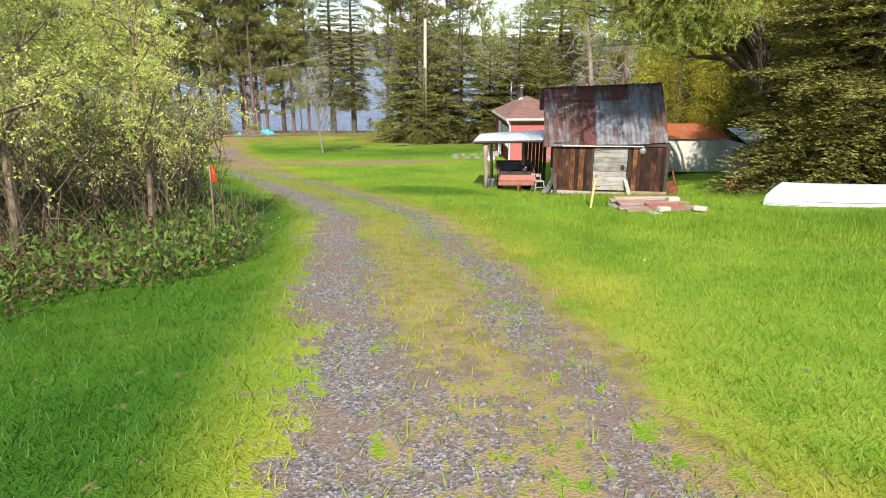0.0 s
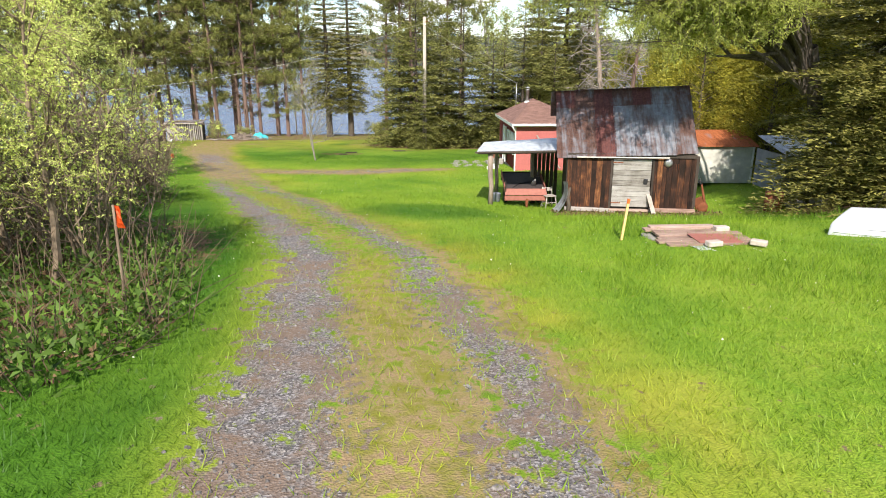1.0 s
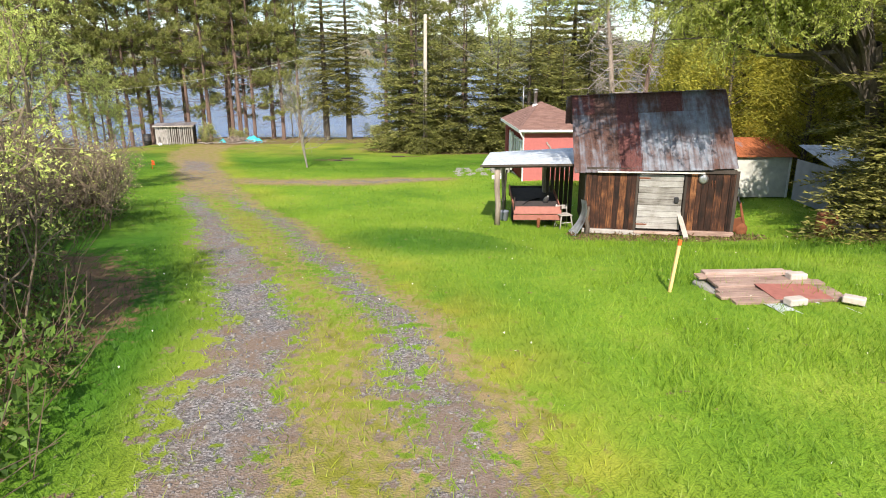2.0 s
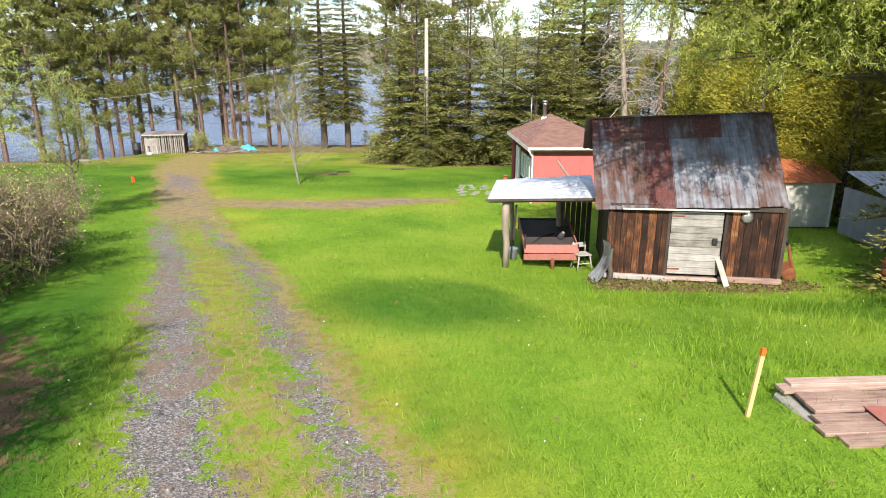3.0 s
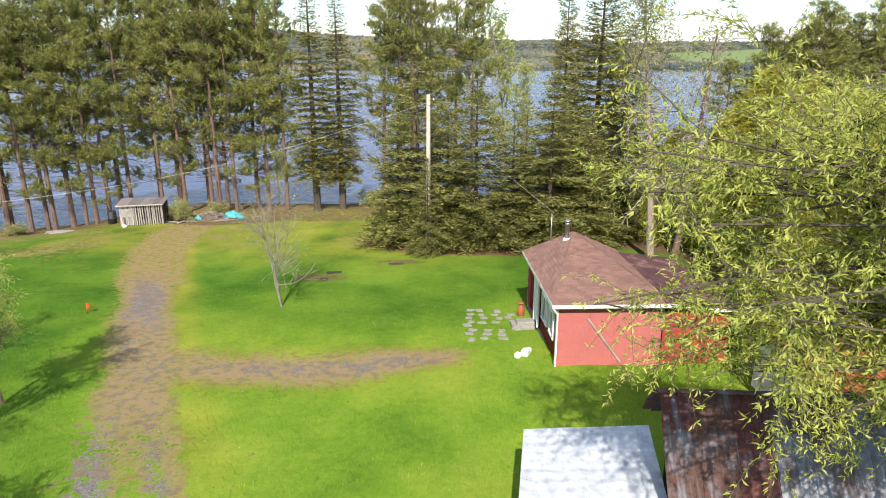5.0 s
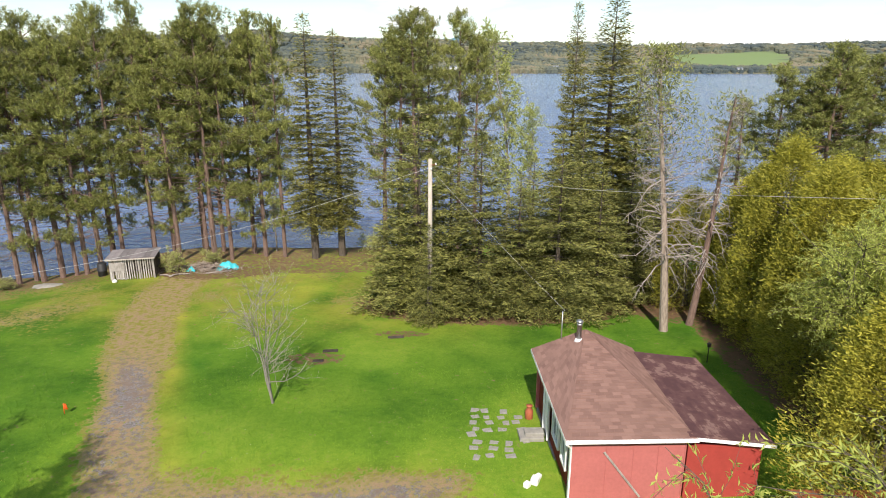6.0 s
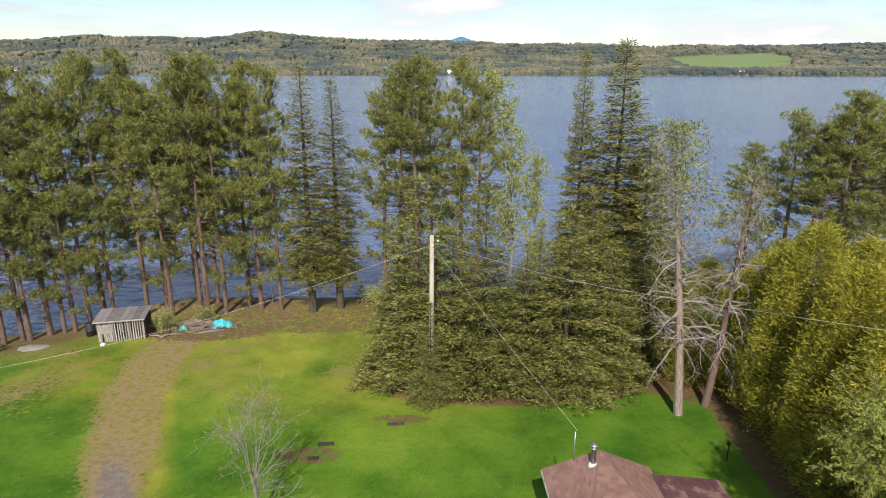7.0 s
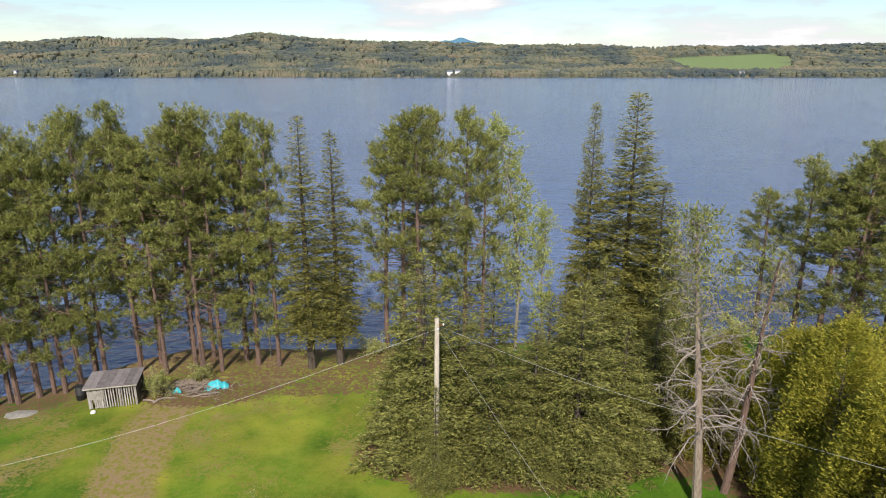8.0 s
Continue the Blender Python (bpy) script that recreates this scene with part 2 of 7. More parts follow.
M["canoe"] = plain("white_fibreglass", (0.58, 0.60, 0.63), 0.35, wear=0.10, scale=3)
M["black"] = plain("black_rubber", (0.025, 0.025, 0.027), 0.6, wear=0.3)
M["dark_mat"] = plain("dark_stained_floor", (0.055, 0.045, 0.045), 0.8, wear=0.4)
M["cart_red"] = plain("faded_salmon_paint", (0.36, 0.135, 0.105), 0.7, wear=0.35)
M["stalk"] = bark_material("dry_brown_stalks", (0.045, 0.034, 0.023), (0.17, 0.125, 0.085))
M["rust"] = plain("rusty_iron", (0.22, 0.075, 0.032), 0.9, wear=0.5, bumpy=0.5)
M["steel"] = plain("dull_steel", (0.45, 0.45, 0.45), 0.4, 0.8, wear=0.25)
M["grey_metal"] = plain("blue_grey_sheet_metal", (0.20, 0.22, 0.26), 0.6, 0.2, wear=0.35, scale=3)
M["orange"] = plain("orange_tape", (0.85, 0.13, 0.02), 0.5, wear=0.1)
M["yellow_wood"] = board_material("new_yellow_stake_wood", ((0.3, (0.50, 0.30, 0.10)), (0.7, (0.75, 0.52, 0.22))))
M["tarp"] = plain("turquoise_tarp", (0.06, 0.48, 0.55), 0.45, wear=0.3, scale=5, bumpy=0.6)
M["pole"] = bark_material("silver_grey_pole", (0.28, 0.24, 0.19), (0.52, 0.47, 0.40), 9)
M["wire"] = plain("aluminium_wire", (0.50, 0.50, 0.48), 0.5, 0.2, wear=0.05)
M["clay"] = plain("red_brown_enamel", (0.38, 0.11, 0.055), 0.55, wear=0.25)


def glass_material():
    m, nt = nodes_of("window_glass")
    return finish(m, nt, (0.03, 0.04, 0.045), 0.06, None, 0.0, 0.9)


M["glass"] = glass_material()


def shingle_material():
    m, nt = nodes_of("brown_asphalt_shingles")
    ob = nd(nt, "ShaderNodeNewGeometry")
    v = world_pos(nt)
    n = noise_fac(nt, v, 30, 4, 0.7)
    big = noise_fac(nt, v, 1.2, 4)
    c = ramp(nt, math_node(nt, "ADD", math_node(nt, "MULTIPLY", ob.outputs["Random Per Island"], 0.5), math_node(nt, "MULTIPLY", big, 0.5)),
             ((0.2, (0.200, 0.112, 0.092)), (0.8, (0.33, 0.195, 0.160))))
    c = mix(nt, math_node(nt, "MULTIPLY", n, 0.5), c, (0.17, 0.115, 0.09))
    return finish(m, nt, c, 0.95, bump(nt, n, 0.4, 0.005), spec=0.15)


M["shingle"] = shingle_material()


def wing_shingle_material():
    """Dark maroon shingles with paler patches where the broad noise runs high."""
    m, nt = nodes_of("dark_maroon_shingles")
    v = world_pos(nt)
    n = noise_fac(nt, v, 30, 4, 0.7)
    big = noise_fac(nt, v, 1.1, 5, 0.65)
    c = ramp(nt, math_node(nt, "ADD", math_node(nt, "MULTIPLY", nd(nt, "ShaderNodeNewGeometry").outputs["Random Per Island"], 0.10), math_node(nt, "MULTIPLY", big, 0.9)),
             ((0.40, (0.085, 0.040, 0.043)), (0.54, (0.125, 0.062, 0.060)), (0.60, (0.24, 0.145, 0.125))))
    return finish(m, nt, mix(nt, math_node(nt, "MULTIPLY", n, 0.4), c, (0.09, 0.055, 0.05)), 0.9, bump(nt, n, 0.4, 0.005), spec=0.2)


M["shingle_dark"] = wing_shingle_material()


def water_material():
    m, nt = nodes_of("lake_water")
    v = world_pos(nt, (0.55, 1.0, 1))
    n1 = noise_fac(nt, v, 0.62, 5, 0.62)
    n2 = noise_fac(nt, v, 0.16, 4, 0.6)
    n3 = noise_fac(nt, v, 0.012, 4, 0.6)
    h = math_node(nt, "ADD", n1, math_node(nt, "MULTIPLY", n2, 1.6))
    c = ramp(nt, n3, ((0.35, (0.075, 0.115, 0.235)), (0.65, (0.105, 0.150, 0.285))))
    return finish(m, nt, c, 0.10, bump(nt, h, 1.0, 0.42), 0.0, 0.5)


M["water"] = water_material()


def ground_material():
    m, nt = nodes_of("lawn_and_gravel")
    v = world_pos(nt)
    a_gravel = nd(nt, "ShaderNodeAttribute", attribute_name="gravel").outputs["Fac"]
    a_dirt = nd(nt, "ShaderNodeAttribute", attribute_name="dirt").outputs["Fac"]
    a_litter = nd(nt, "ShaderNodeAttribute", attribute_name="litter").outputs["Fac"]
    a_far = nd(nt, "ShaderNodeAttribute", attribute_name="woods").outputs["Fac"]
    a_field = nd(nt, "ShaderNodeAttribute", attribute_name="field").outputs["Fac"]
    fine = noise_fac(nt, v, 38, 5, 0.7)
    mid = noise_fac(nt, v, 3.2, 5, 0.6)
    big = noise_fac(nt, v, 0.28, 4, 0.55)
    tall = noise_fac(nt, nd(nt, "ShaderNodeMapping", {"Vector": v, "Scale": (1, 0.6, 1)}).outputs["Vector"], 11, 5, 0.7)
    g = math_node(nt, "ADD", math_node(nt, "MULTIPLY", big, 0.55), math_node(nt, "ADD", math_node(nt, "MULTIPLY", mid, 0.25), math_node(nt, "MULTIPLY", tall, 0.25)))
    grass = ramp(nt, g, ((0.38, (0.085, 0.190, 0.014)), (0.52, (0.180, 0.310, 0.024)), (0.66, (0.300, 0.385, 0.045))))
    grass = mix(nt, math_node(nt, "MULTIPLY", ramp(nt, fine, ((0.42, 0.0), (0.60, 1.0))), 0.60), grass, (0.075, 0.145, 0.012))
    a_lush_shade = nd(nt, "ShaderNodeAttribute", attribute_name="lush_shade").outputs["Fac"]
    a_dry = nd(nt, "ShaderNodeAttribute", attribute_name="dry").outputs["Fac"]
    # darker grass tone, partly tree shade put into the colour
    grass = mix(nt, a_lush_shade, grass, ramp(nt, g, ((0.38, (0.022, 0.075, 0.006)), (0.66, (0.070, 0.180, 0.013)))))
    grass = mix(nt, a_dry, grass, ramp(nt, g, ((0.38, (0.24, 0.23, 0.030)), (0.66, (0.44, 0.40, 0.060)))))
    stones = nd(nt, "ShaderNodeTexVoronoi", {"Vector": v, "Scale": 52.0})
    sval = nd(nt, "ShaderNodeSeparateColor", {"Color": stones.outputs["Color"]}).outputs[0]
    gravel = ramp(nt, sval, ((0.0, (0.074, 0.068, 0.067)), (0.6, (0.182, 0.170, 0.168)), (1.0, (0.38, 0.36, 0.355))))
    gravel = mix(nt, ramp(nt, math_node(nt, "ADD", math_node(nt, "MULTIPLY", mid, 0.6), math_node(nt, "MULTIPLY", noise_fac(nt, v, 0.9, 4), 0.4)), ((0.46, 0.0), (0.58, 0.8))), gravel, (0.21, 0.148, 0.106))
    dirt = ramp(nt, math_node(nt, "ADD", math_node(nt, "MULTIPLY", fine, 0.6), math_node(nt, "MULTIPLY", mid, 0.4)), ((0.3, (0.190, 0.120, 0.072)), (0.7, (0.48, 0.340, 0.215))))
    moss = mix(nt, ramp(nt, mid, ((0.4, 0.0), (0.6, 1.0))), dirt, (0.200, 0.200, 0.030))
    breakup = math_node(nt, "MULTIPLY", math_node(nt, "SUBTRACT", math_node(nt, "ADD", math_node(nt, "MULTIPLY", mid, 0.6), math_node(nt, "MULTIPLY", tall, 0.4)), 0.5), 3.6)
    f_dirt = ramp(nt, math_node(nt, "ADD", a_dirt, breakup), ((0.40, 0.0), (0.62, 1.0)))
    f_gravel = ramp(nt, math_node(nt, "ADD", a_gravel, breakup), ((0.40, 0.0), (0.58, 1.0)))
    f_lit = ramp(nt, math_node(nt, "ADD", a_litter, breakup), ((0.40, 0.0), (0.70, 1.0)))
    litter = ramp(nt, math_node(nt, "ADD", math_node(nt, "MULTIPLY", fine, 0.6), math_node(nt, "MULTIPLY", mid, 0.4)), ((0.3, (0.075, 0.045, 0.026)), (0.7, (0.23, 0.145, 0.080))))
    c = mix(nt, f_dirt, grass, moss)
    c = mix(nt, f_gravel, c, gravel)
    c = mix(nt, f_lit, c, litter)
    wood_n = noise_fac(nt, v, 0.0060, 6, 0.62)
    wood_f = noise_fac(nt, v, 0.07, 3, 0.7)
    # far hill tones shifted bluish, distance haze painted into the colour
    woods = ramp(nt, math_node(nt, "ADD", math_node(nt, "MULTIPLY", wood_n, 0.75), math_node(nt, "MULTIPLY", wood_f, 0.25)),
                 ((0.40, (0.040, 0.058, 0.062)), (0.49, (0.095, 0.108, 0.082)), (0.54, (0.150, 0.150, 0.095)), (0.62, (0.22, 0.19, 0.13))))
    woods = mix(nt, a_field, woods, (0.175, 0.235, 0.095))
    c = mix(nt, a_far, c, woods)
    hgt = math_node(nt, "ADD", math_node(nt, "MULTIPLY", tall, 1.0), math_node(nt, "MULTIPLY", stones.outputs["Distance"], 0.6))
    return finish(m, nt, c, 0.9, bump(nt, hgt, 0.40, 0.05), spec=0.12)


M["ground"] = ground_material()


# ---- mesh helpers ----
def soup(name, P, material, smooth=False):
    """A mesh of separate polygons: P is an array (count, corners, 3)."""
    P = np.ascontiguousarray(P, dtype=np.float32)
    n, k = P.shape[:2]
    me = bpy.data.meshes.new(name)
    me.vertices.add(n * k)
    me.vertices.foreach_set("co", P.ravel())
    me.loops.add(n * k)
    me.loops.foreach_set("vertex_index", np.arange(n * k, dtype=np.int32))
    me.polygons.add(n)
    me.polygons.foreach_set("loop_start", np.arange(0, n * k, k, dtype=np.int32))
    me.materials.append(material)
    me.update(calc_edges=True)
    me.validate()
    return me


def part_mesh(name, me, parent, label=""):
    ob = new(name, me)
    ob.parent = parent
    if label:
        ob["label"] = label
    return ob


def mesh_of(name, bm, material):
    me = bpy.data.meshes.new(name)
    bm.normal_update()
    bm.to_mesh(me)
    bm.free()
    me.materials.append(material)
    return me


def part(name, bm, material, parent, label=""):
    return part_mesh(name, mesh_of(name, bm, material), parent, label)


def thing(name, x, y, z, label, category, group="", kind="", rz=0):
    ob = new(name)
    ob.matrix_basis = pose(x, y, z, 0, 0, rz)
    return tagged(ob, label, category, group, kind)


def lone(name, bm, material, m, label, category, group="", kind=""):
    ob = new(name, mesh_of(name, bm, material))
    ob.matrix_basis = m
    return tagged(ob, label, category, group, kind)


def add_box(bm, cx, cy, cz, sx, sy, sz, m=None, bevel=0.0):
    made = bmesh.ops.create_cube(bm, size=1.0, matrix=(m or Matrix()) @ Matrix.Translation((cx, cy, cz)) @ Matrix.Diagonal((sx, sy, sz, 1)))
    if bevel:
        edges = list({e for v in made["verts"] for e in v.link_edges})
        bmesh.ops.bevel(bm, geom=edges, offset=bevel, segments=1, affect="EDGES")
    return bm


def box(cx, cy, cz, sx, sy, sz, m=None, bevel=0.0):
    return add_box(bmesh.new(), cx, cy, cz, sx, sy, sz, m, bevel)


def add_tube(bm, pts, radii, sides=8, cap=True):
    pts = [Vector(p) for p in pts]
    rings = []
    for k, p in enumerate(pts):
        d = (pts[min(k + 1, len(pts) - 1)] - pts[max(k - 1, 0)]).normalized()
        a = d.orthogonal().normalized()
        b = d.cross(a)
        rings.append([bm.verts.new(p + radii[k] * (math.cos(t) * a + math.sin(t) * b)) for t in [2 * math.pi * i / sides for i in range(sides)]])
    for r0, r1 in zip(rings, rings[1:]):
        for i in range(sides):
            bm.faces.new((r0[i], r0[(i + 1) % sides], r1[(i + 1) % sides], r1[i]))
    if cap:
        bm.faces.new(list(reversed(rings[0])))
        bm.faces.new(rings[-1])
    for fc in bm.faces:
        fc.smooth = len(fc.verts) == 4
    return bm


def tube(pts, radii, sides=8, cap=True):
    return add_tube(bmesh.new(), pts, radii, sides, cap)


def lathe(profile, sides=20):
    """A turned body from (radius, height) pairs."""
    bm = bmesh.new()
    rings = [[bm.verts.new((r * math.cos(2 * math.pi * i / sides), r * math.sin(2 * math.pi * i / sides), z)) for i in range(sides)] for r, z in profile]
    for r0, r1 in zip(rings, rings[1:]):
        for i in range(sides):
            fc = bm.faces.new((r0[i], r0[(i + 1) % sides], r1[(i + 1) % sides], r1[i]))
            fc.smooth = True
    bm.faces.new(list(reversed(rings[0])))
    bm.faces.new(rings[-1])
    return bm


def sheet(width, length, rib=0.2, height=0.018, thick=0.004, wavy=0.0, rng=None):
    """A ribbed metal sheet in x (across) and y (down the run), lying at z = 0."""
    bm = bmesh.new()
    xs, zs = [], []
    n = max(1, round(width / rib))
    for k in range(n):
        x0 = k * width / n
        w = width / n
        for dx, h in ((0.0, height), (0.12, height * 0.2), (0.2, 0.0), (0.8, 0.0), (0.88, height * 0.2)):
            xs.append(x0 + dx * w)
            zs.append(h)
    xs.append(width)
    zs.append(height)
    rows = []
    steps = 5
    for top in (0, 1):
        grid = []
        for j in range(steps + 1):
            y = length * j / steps
            row = []
            for x, z in zip(xs, zs):
                dz = wavy * (noise.noise(Vector((x * 2.1, y * 1.7, 3.3 * (rng or 0)))))
                row.append(bm.verts.new((x, y, z + dz + top * thick)))
            grid.append(row)
        rows.append(grid)
    for top, grid in enumerate(rows):
        for j in range(steps):
            for i in range(len(xs) - 1):
                q = (grid[j][i], grid[j][i + 1], grid[j + 1][i + 1], grid[j + 1][i])
                bm.faces.new(q if top else tuple(reversed(q)))
    return bm


# numpy vegetation pieces
def unit(a):
    return a / np.maximum(np.linalg.norm(a, axis=-1, keepdims=True), 1e-6)


def np_tube(pts, rad, sides=5):
    pts = np.asarray(pts, float)
    rad = np.asarray(rad, float)
    d = unit(np.gradient(pts, axis=0))
    ref = np.array([0.31, 0.2, 0.93]) if abs(d[0][2]) < 0.8 else np.array([1.0, 0.1, 0.0])
    a = unit(np.cross(d, ref))
    b = np.cross(d, a)
    t = np.arange(sides) * 2 * np.pi / sides
    ring = pts[:, None] + rad[:, None, None] * (np.cos(t)[None, :, None] * a[:, None] + np.sin(t)[None, :, None] * b[:, None])
    nx = np.roll(ring, -1, axis=1)
    q = np.stack([ring[:-1], nx[:-1], nx[1:], ring[1:]], axis=2)
    return q.reshape(-1, 4, 3)


def leaflets(c, d, s, L, W, mid=0.45):
    """Slim leaves or needle sprays, one curved-sided sliver each, from bases c along d, spread to the side s."""
    L = np.broadcast_to(np.asarray(L, float), (len(c),))[:, None]
    W = np.broadcast_to(np.asarray(W, float), (len(c),))[:, None]
    return np.stack([c - s * W * 0.25, c + d * L * mid + s * W * 0.75, c + d * L], axis=1)


def rand_unit(r, n):
    return unit(r.normal(size=(n, 3)))


def spruce_parts(seed, h, rad, step=0.40, nb=12, bottom=0.03, power=0.8, spray=0.25, gap=0.14, sweep=0.16, wide=0.46):
    """A spruce: whorls of boughs, each a flat fan of side twigs set with short needle sprays, tips turned up."""
    r = np.random.RandomState(seed)
    wood = [np_tube([(0, 0, -0.3), (0, 0, h * 0.4), (0.02, 0, h * 0.97)], [h * 0.017, h * 0.011, 0.015], 8)]
    crown = []
    z = bottom * h
    while z < h * 0.985:
        f = (z - bottom * h) / (h * (1 - bottom))
        reach = rad * (1 - f) ** power * (1 if f > 0.10 else 0.82 + 1.8 * f) + 0.12
        count = max(5, int(nb * (0.45 + 0.55 * (1 - f))))
        a0 = r.uniform(0, 6.28)
        for k in range(count):
            if r.rand() < 0.08:
                continue
            az = a0 + 6.283 * k / count + r.uniform(-0.3, 0.3)
            ln = reach * (r.uniform(0.70, 1.10) if r.rand() < 0.8 else r.uniform(1.05, 1.22))
            el = radians(-14 + 52 * f ** 1.4 + r.uniform(-7, 7))
            o = np.array([math.cos(az), math.sin(az), 0.0])
            side = np.array([-o[1], o[0], 0.0])
            zb = z + r.uniform(-0.22, 0.22) * step

            def at(u):
                q = o[None] * (u * ln * math.cos(el))[:, None]
                q[:, 2] = zb + u * ln * math.sin(el) - sweep * ln * u ** 2 * (1 - f) + 0.20 * ln * np.maximum(0, u - 0.55) ** 1.4
                return q

            if ln > 0.5:
                wood.append(np_tube(at(np.array([0.0, 0.35, 0.7, 1.0])), [0.012 + 0.006 * ln, 0.010 + 0.003 * ln, 0.008, 0.004], 3))
            nt = max(3, int(0.86 * ln / gap))
            u = np.repeat(np.linspace(0.16, 1.0, nt), 2) + r.uniform(-0.02, 0.02, 2 * nt)
            sg = np.tile([-1.0, 1.0], nt)
            tl = (wide * ln * (1.04 - u) ** 0.8 * np.minimum(1, 0.5 + 1.6 * u) + 0.16) * r.uniform(0.65, 1.15, 2 * nt)
            root = at(u)
            td = unit(o[None] * 0.75 + side[None] * sg[:, None] * 0.75 + np.stack([r.normal(0, 0.14, 2 * nt), r.normal(0, 0.14, 2 * nt), r.normal(-0.10, 0.12, 2 * nt)], 1))
            m = np.maximum(2, (tl / (spray * 0.40)).astype(int))
            ti = np.repeat(np.arange(2 * nt), m)
            w = (np.arange(len(ti)) - np.repeat(np.cumsum(m) - m, m)) / np.maximum(1, m[ti] - 1)
            n = len(ti)
            c = root[ti] + td[ti] * (w * tl[ti])[:, None] * 0.92
            c[:, 2] += 0.10 * tl[ti] * w ** 2 - 0.06 * tl[ti] * w
            fl = np.where(np.arange(n) % 2, 1.0, -1.0)
            sd = np.cross(td[ti], [0, 0, 1.0])
            d = unit(td[ti] * 0.9 + sd * (fl * r.uniform(0.1, 0.75, n))[:, None] + r.normal(0, 0.16, (n, 3)) + [0, 0, 0.10])
            up = unit(np.array([0, 0, 1.0]) + r.normal(0, 0.6, (n, 3)))
            crown.append(leaflets(c + r.normal(0, 0.025, (n, 3)), d, unit(np.cross(d, up)) * fl[:, None], spray * r.uniform(0.75, 1.35, n), spray * 0.35 * r.uniform(0.7, 1.2, n)))
        z += step * r.uniform(0.7, 1.3) * (1 - 0.35 * f)
    top = np.zeros((10, 3)) + [0.02, 0, h * 0.95]
    top[:, 2] += r.uniform(0, 0.03 * h, 10)
    d = unit(np.array([0, 0, 1.0]) + r.normal(0, 0.35, (10, 3)))
    crown.append(leaflets(top, d, unit(np.cross(d, r.normal(size=(10, 3)))), 0.4, 0.09))
    return np.concatenate(wood), np.concatenate(crown)


def pine_parts(seed, h, rad, clear=0.2, n_br=90, needles=25, nl=0.27):
    """A red pine: bare lower trunk, level forking branches, and brush-like needle puffs turned up at the twig ends."""
    r = np.random.RandomState(seed)
    bend = r.normal(0, 0.012 * h, 2)
    zs = np.linspace(0, 1, 7)
    trunk = np.stack([bend[0] * zs ** 2, bend[1] * zs ** 2, zs * h * 0.97 - 0.3], 1)
    wood = [np_tube(trunk, 0.0088 * h * (1 - 0.80 * zs) + 0.01, 8)]
    for k in range(9):
        z = h * r.uniform(0.07, clear + 0.08)
        a = r.uniform(0, 6.283)
        ln = r.uniform(0.5, 0.8 * rad)
        wood.append(np_tube([(0, 0, z), (ln * 0.6 * math.cos(a), ln * 0.6 * math.sin(a), z - 0.02 * ln), (ln * math.cos(a + 0.2), ln * math.sin(a + 0.2), z - 0.12 * ln)], [0.018, 0.012, 0.004], 3))
    cc, aa = [], []
    for k in range(n_br):
        f = (k + r.uniform(0, 1)) / n_br
        z = h * (clear + (0.985 - clear) * f ** 0.92)
        base = np.array([bend[0] * (z / h) ** 2, bend[1] * (z / h) ** 2, z])
        shape = (0.62 + 0.38 * math.sin(min(1.0, f * 1.9) * 1.57)) * (1 - max(0, f - 0.50) / 0.58) ** 0.62
        ln = rad * shape * r.uniform(0.5, 1.15) + 0.22
        az = r.uniform(0, 6.283)
        el = radians(-12 + 62 * f ** 1.6 + r.uniform(-8, 10))
        o = np.array([math.cos(az) * math.cos(el), math.sin(az) * math.cos(el), math.sin(el)])
        tip = base + o * ln + np.array([0, 0, 0.16 * ln])
        midp = base + o * ln * 0.55 - np.array([0, 0, 0.03 * ln])
        wood.append(np_tube([base, midp, tip], [0.012 + 0.010 * ln, 0.010 + 0.004 * ln, 0.006], 4))
        if r.rand() < 0.62 * (1 - f / 0.55):
            continue
        side = unit(np.cross(o, [0, 0, 1.0]) + 1e-6)
        forks = max(1, int(round(1.0 + 1.5 * ln)))
        ends = [(tip, 1.0)]
        for j in range(forks):
            u = r.uniform(0.35, 0.95)
            q = base + (tip - base) * u
            e = q + (o * r.uniform(0.3, 0.8) + side * r.choice([-1, 1]) * r.uniform(0.35, 0.9) + np.array([0, 0, r.uniform(0.05, 0.35)])) * (0.22 + 0.30 * ln * (1.1 - u))
            wood.append(np_tube([q, e], [0.010, 0.005], 3))
            ends.append((e, 0.9))
        for e, g in ends:
            for j in range(int(r.randint(2, 4))):
                q = e - o * r.uniform(0, 0.6) * g + r.normal(0, 0.19, 3) * [1, 1, 0.7]
                cc.append(q)
                aa.append(unit(o * 0.45 + np.array([0, 0, 0.9]) + r.normal(0, 0.22, 3)))
    C, A = np.repeat(np.array(cc), needles, 0), np.repeat(np.array(aa), needles, 0)
    n = len(C)
    C = C + A * r.uniform(-0.20, 0.20, (n, 1)) + r.normal(0, 0.03, (n, 3))
    d = unit(A * 0.85 + r.normal(0, 0.55, (n, 3)))
    s = unit(np.cross(d, r.normal(size=d.shape)))
    return np.concatenate(wood), leaflets(C, d, s, nl * r.uniform(0.7, 1.2, n), 0.046 * r.uniform(0.7, 1.3, n), 0.6)


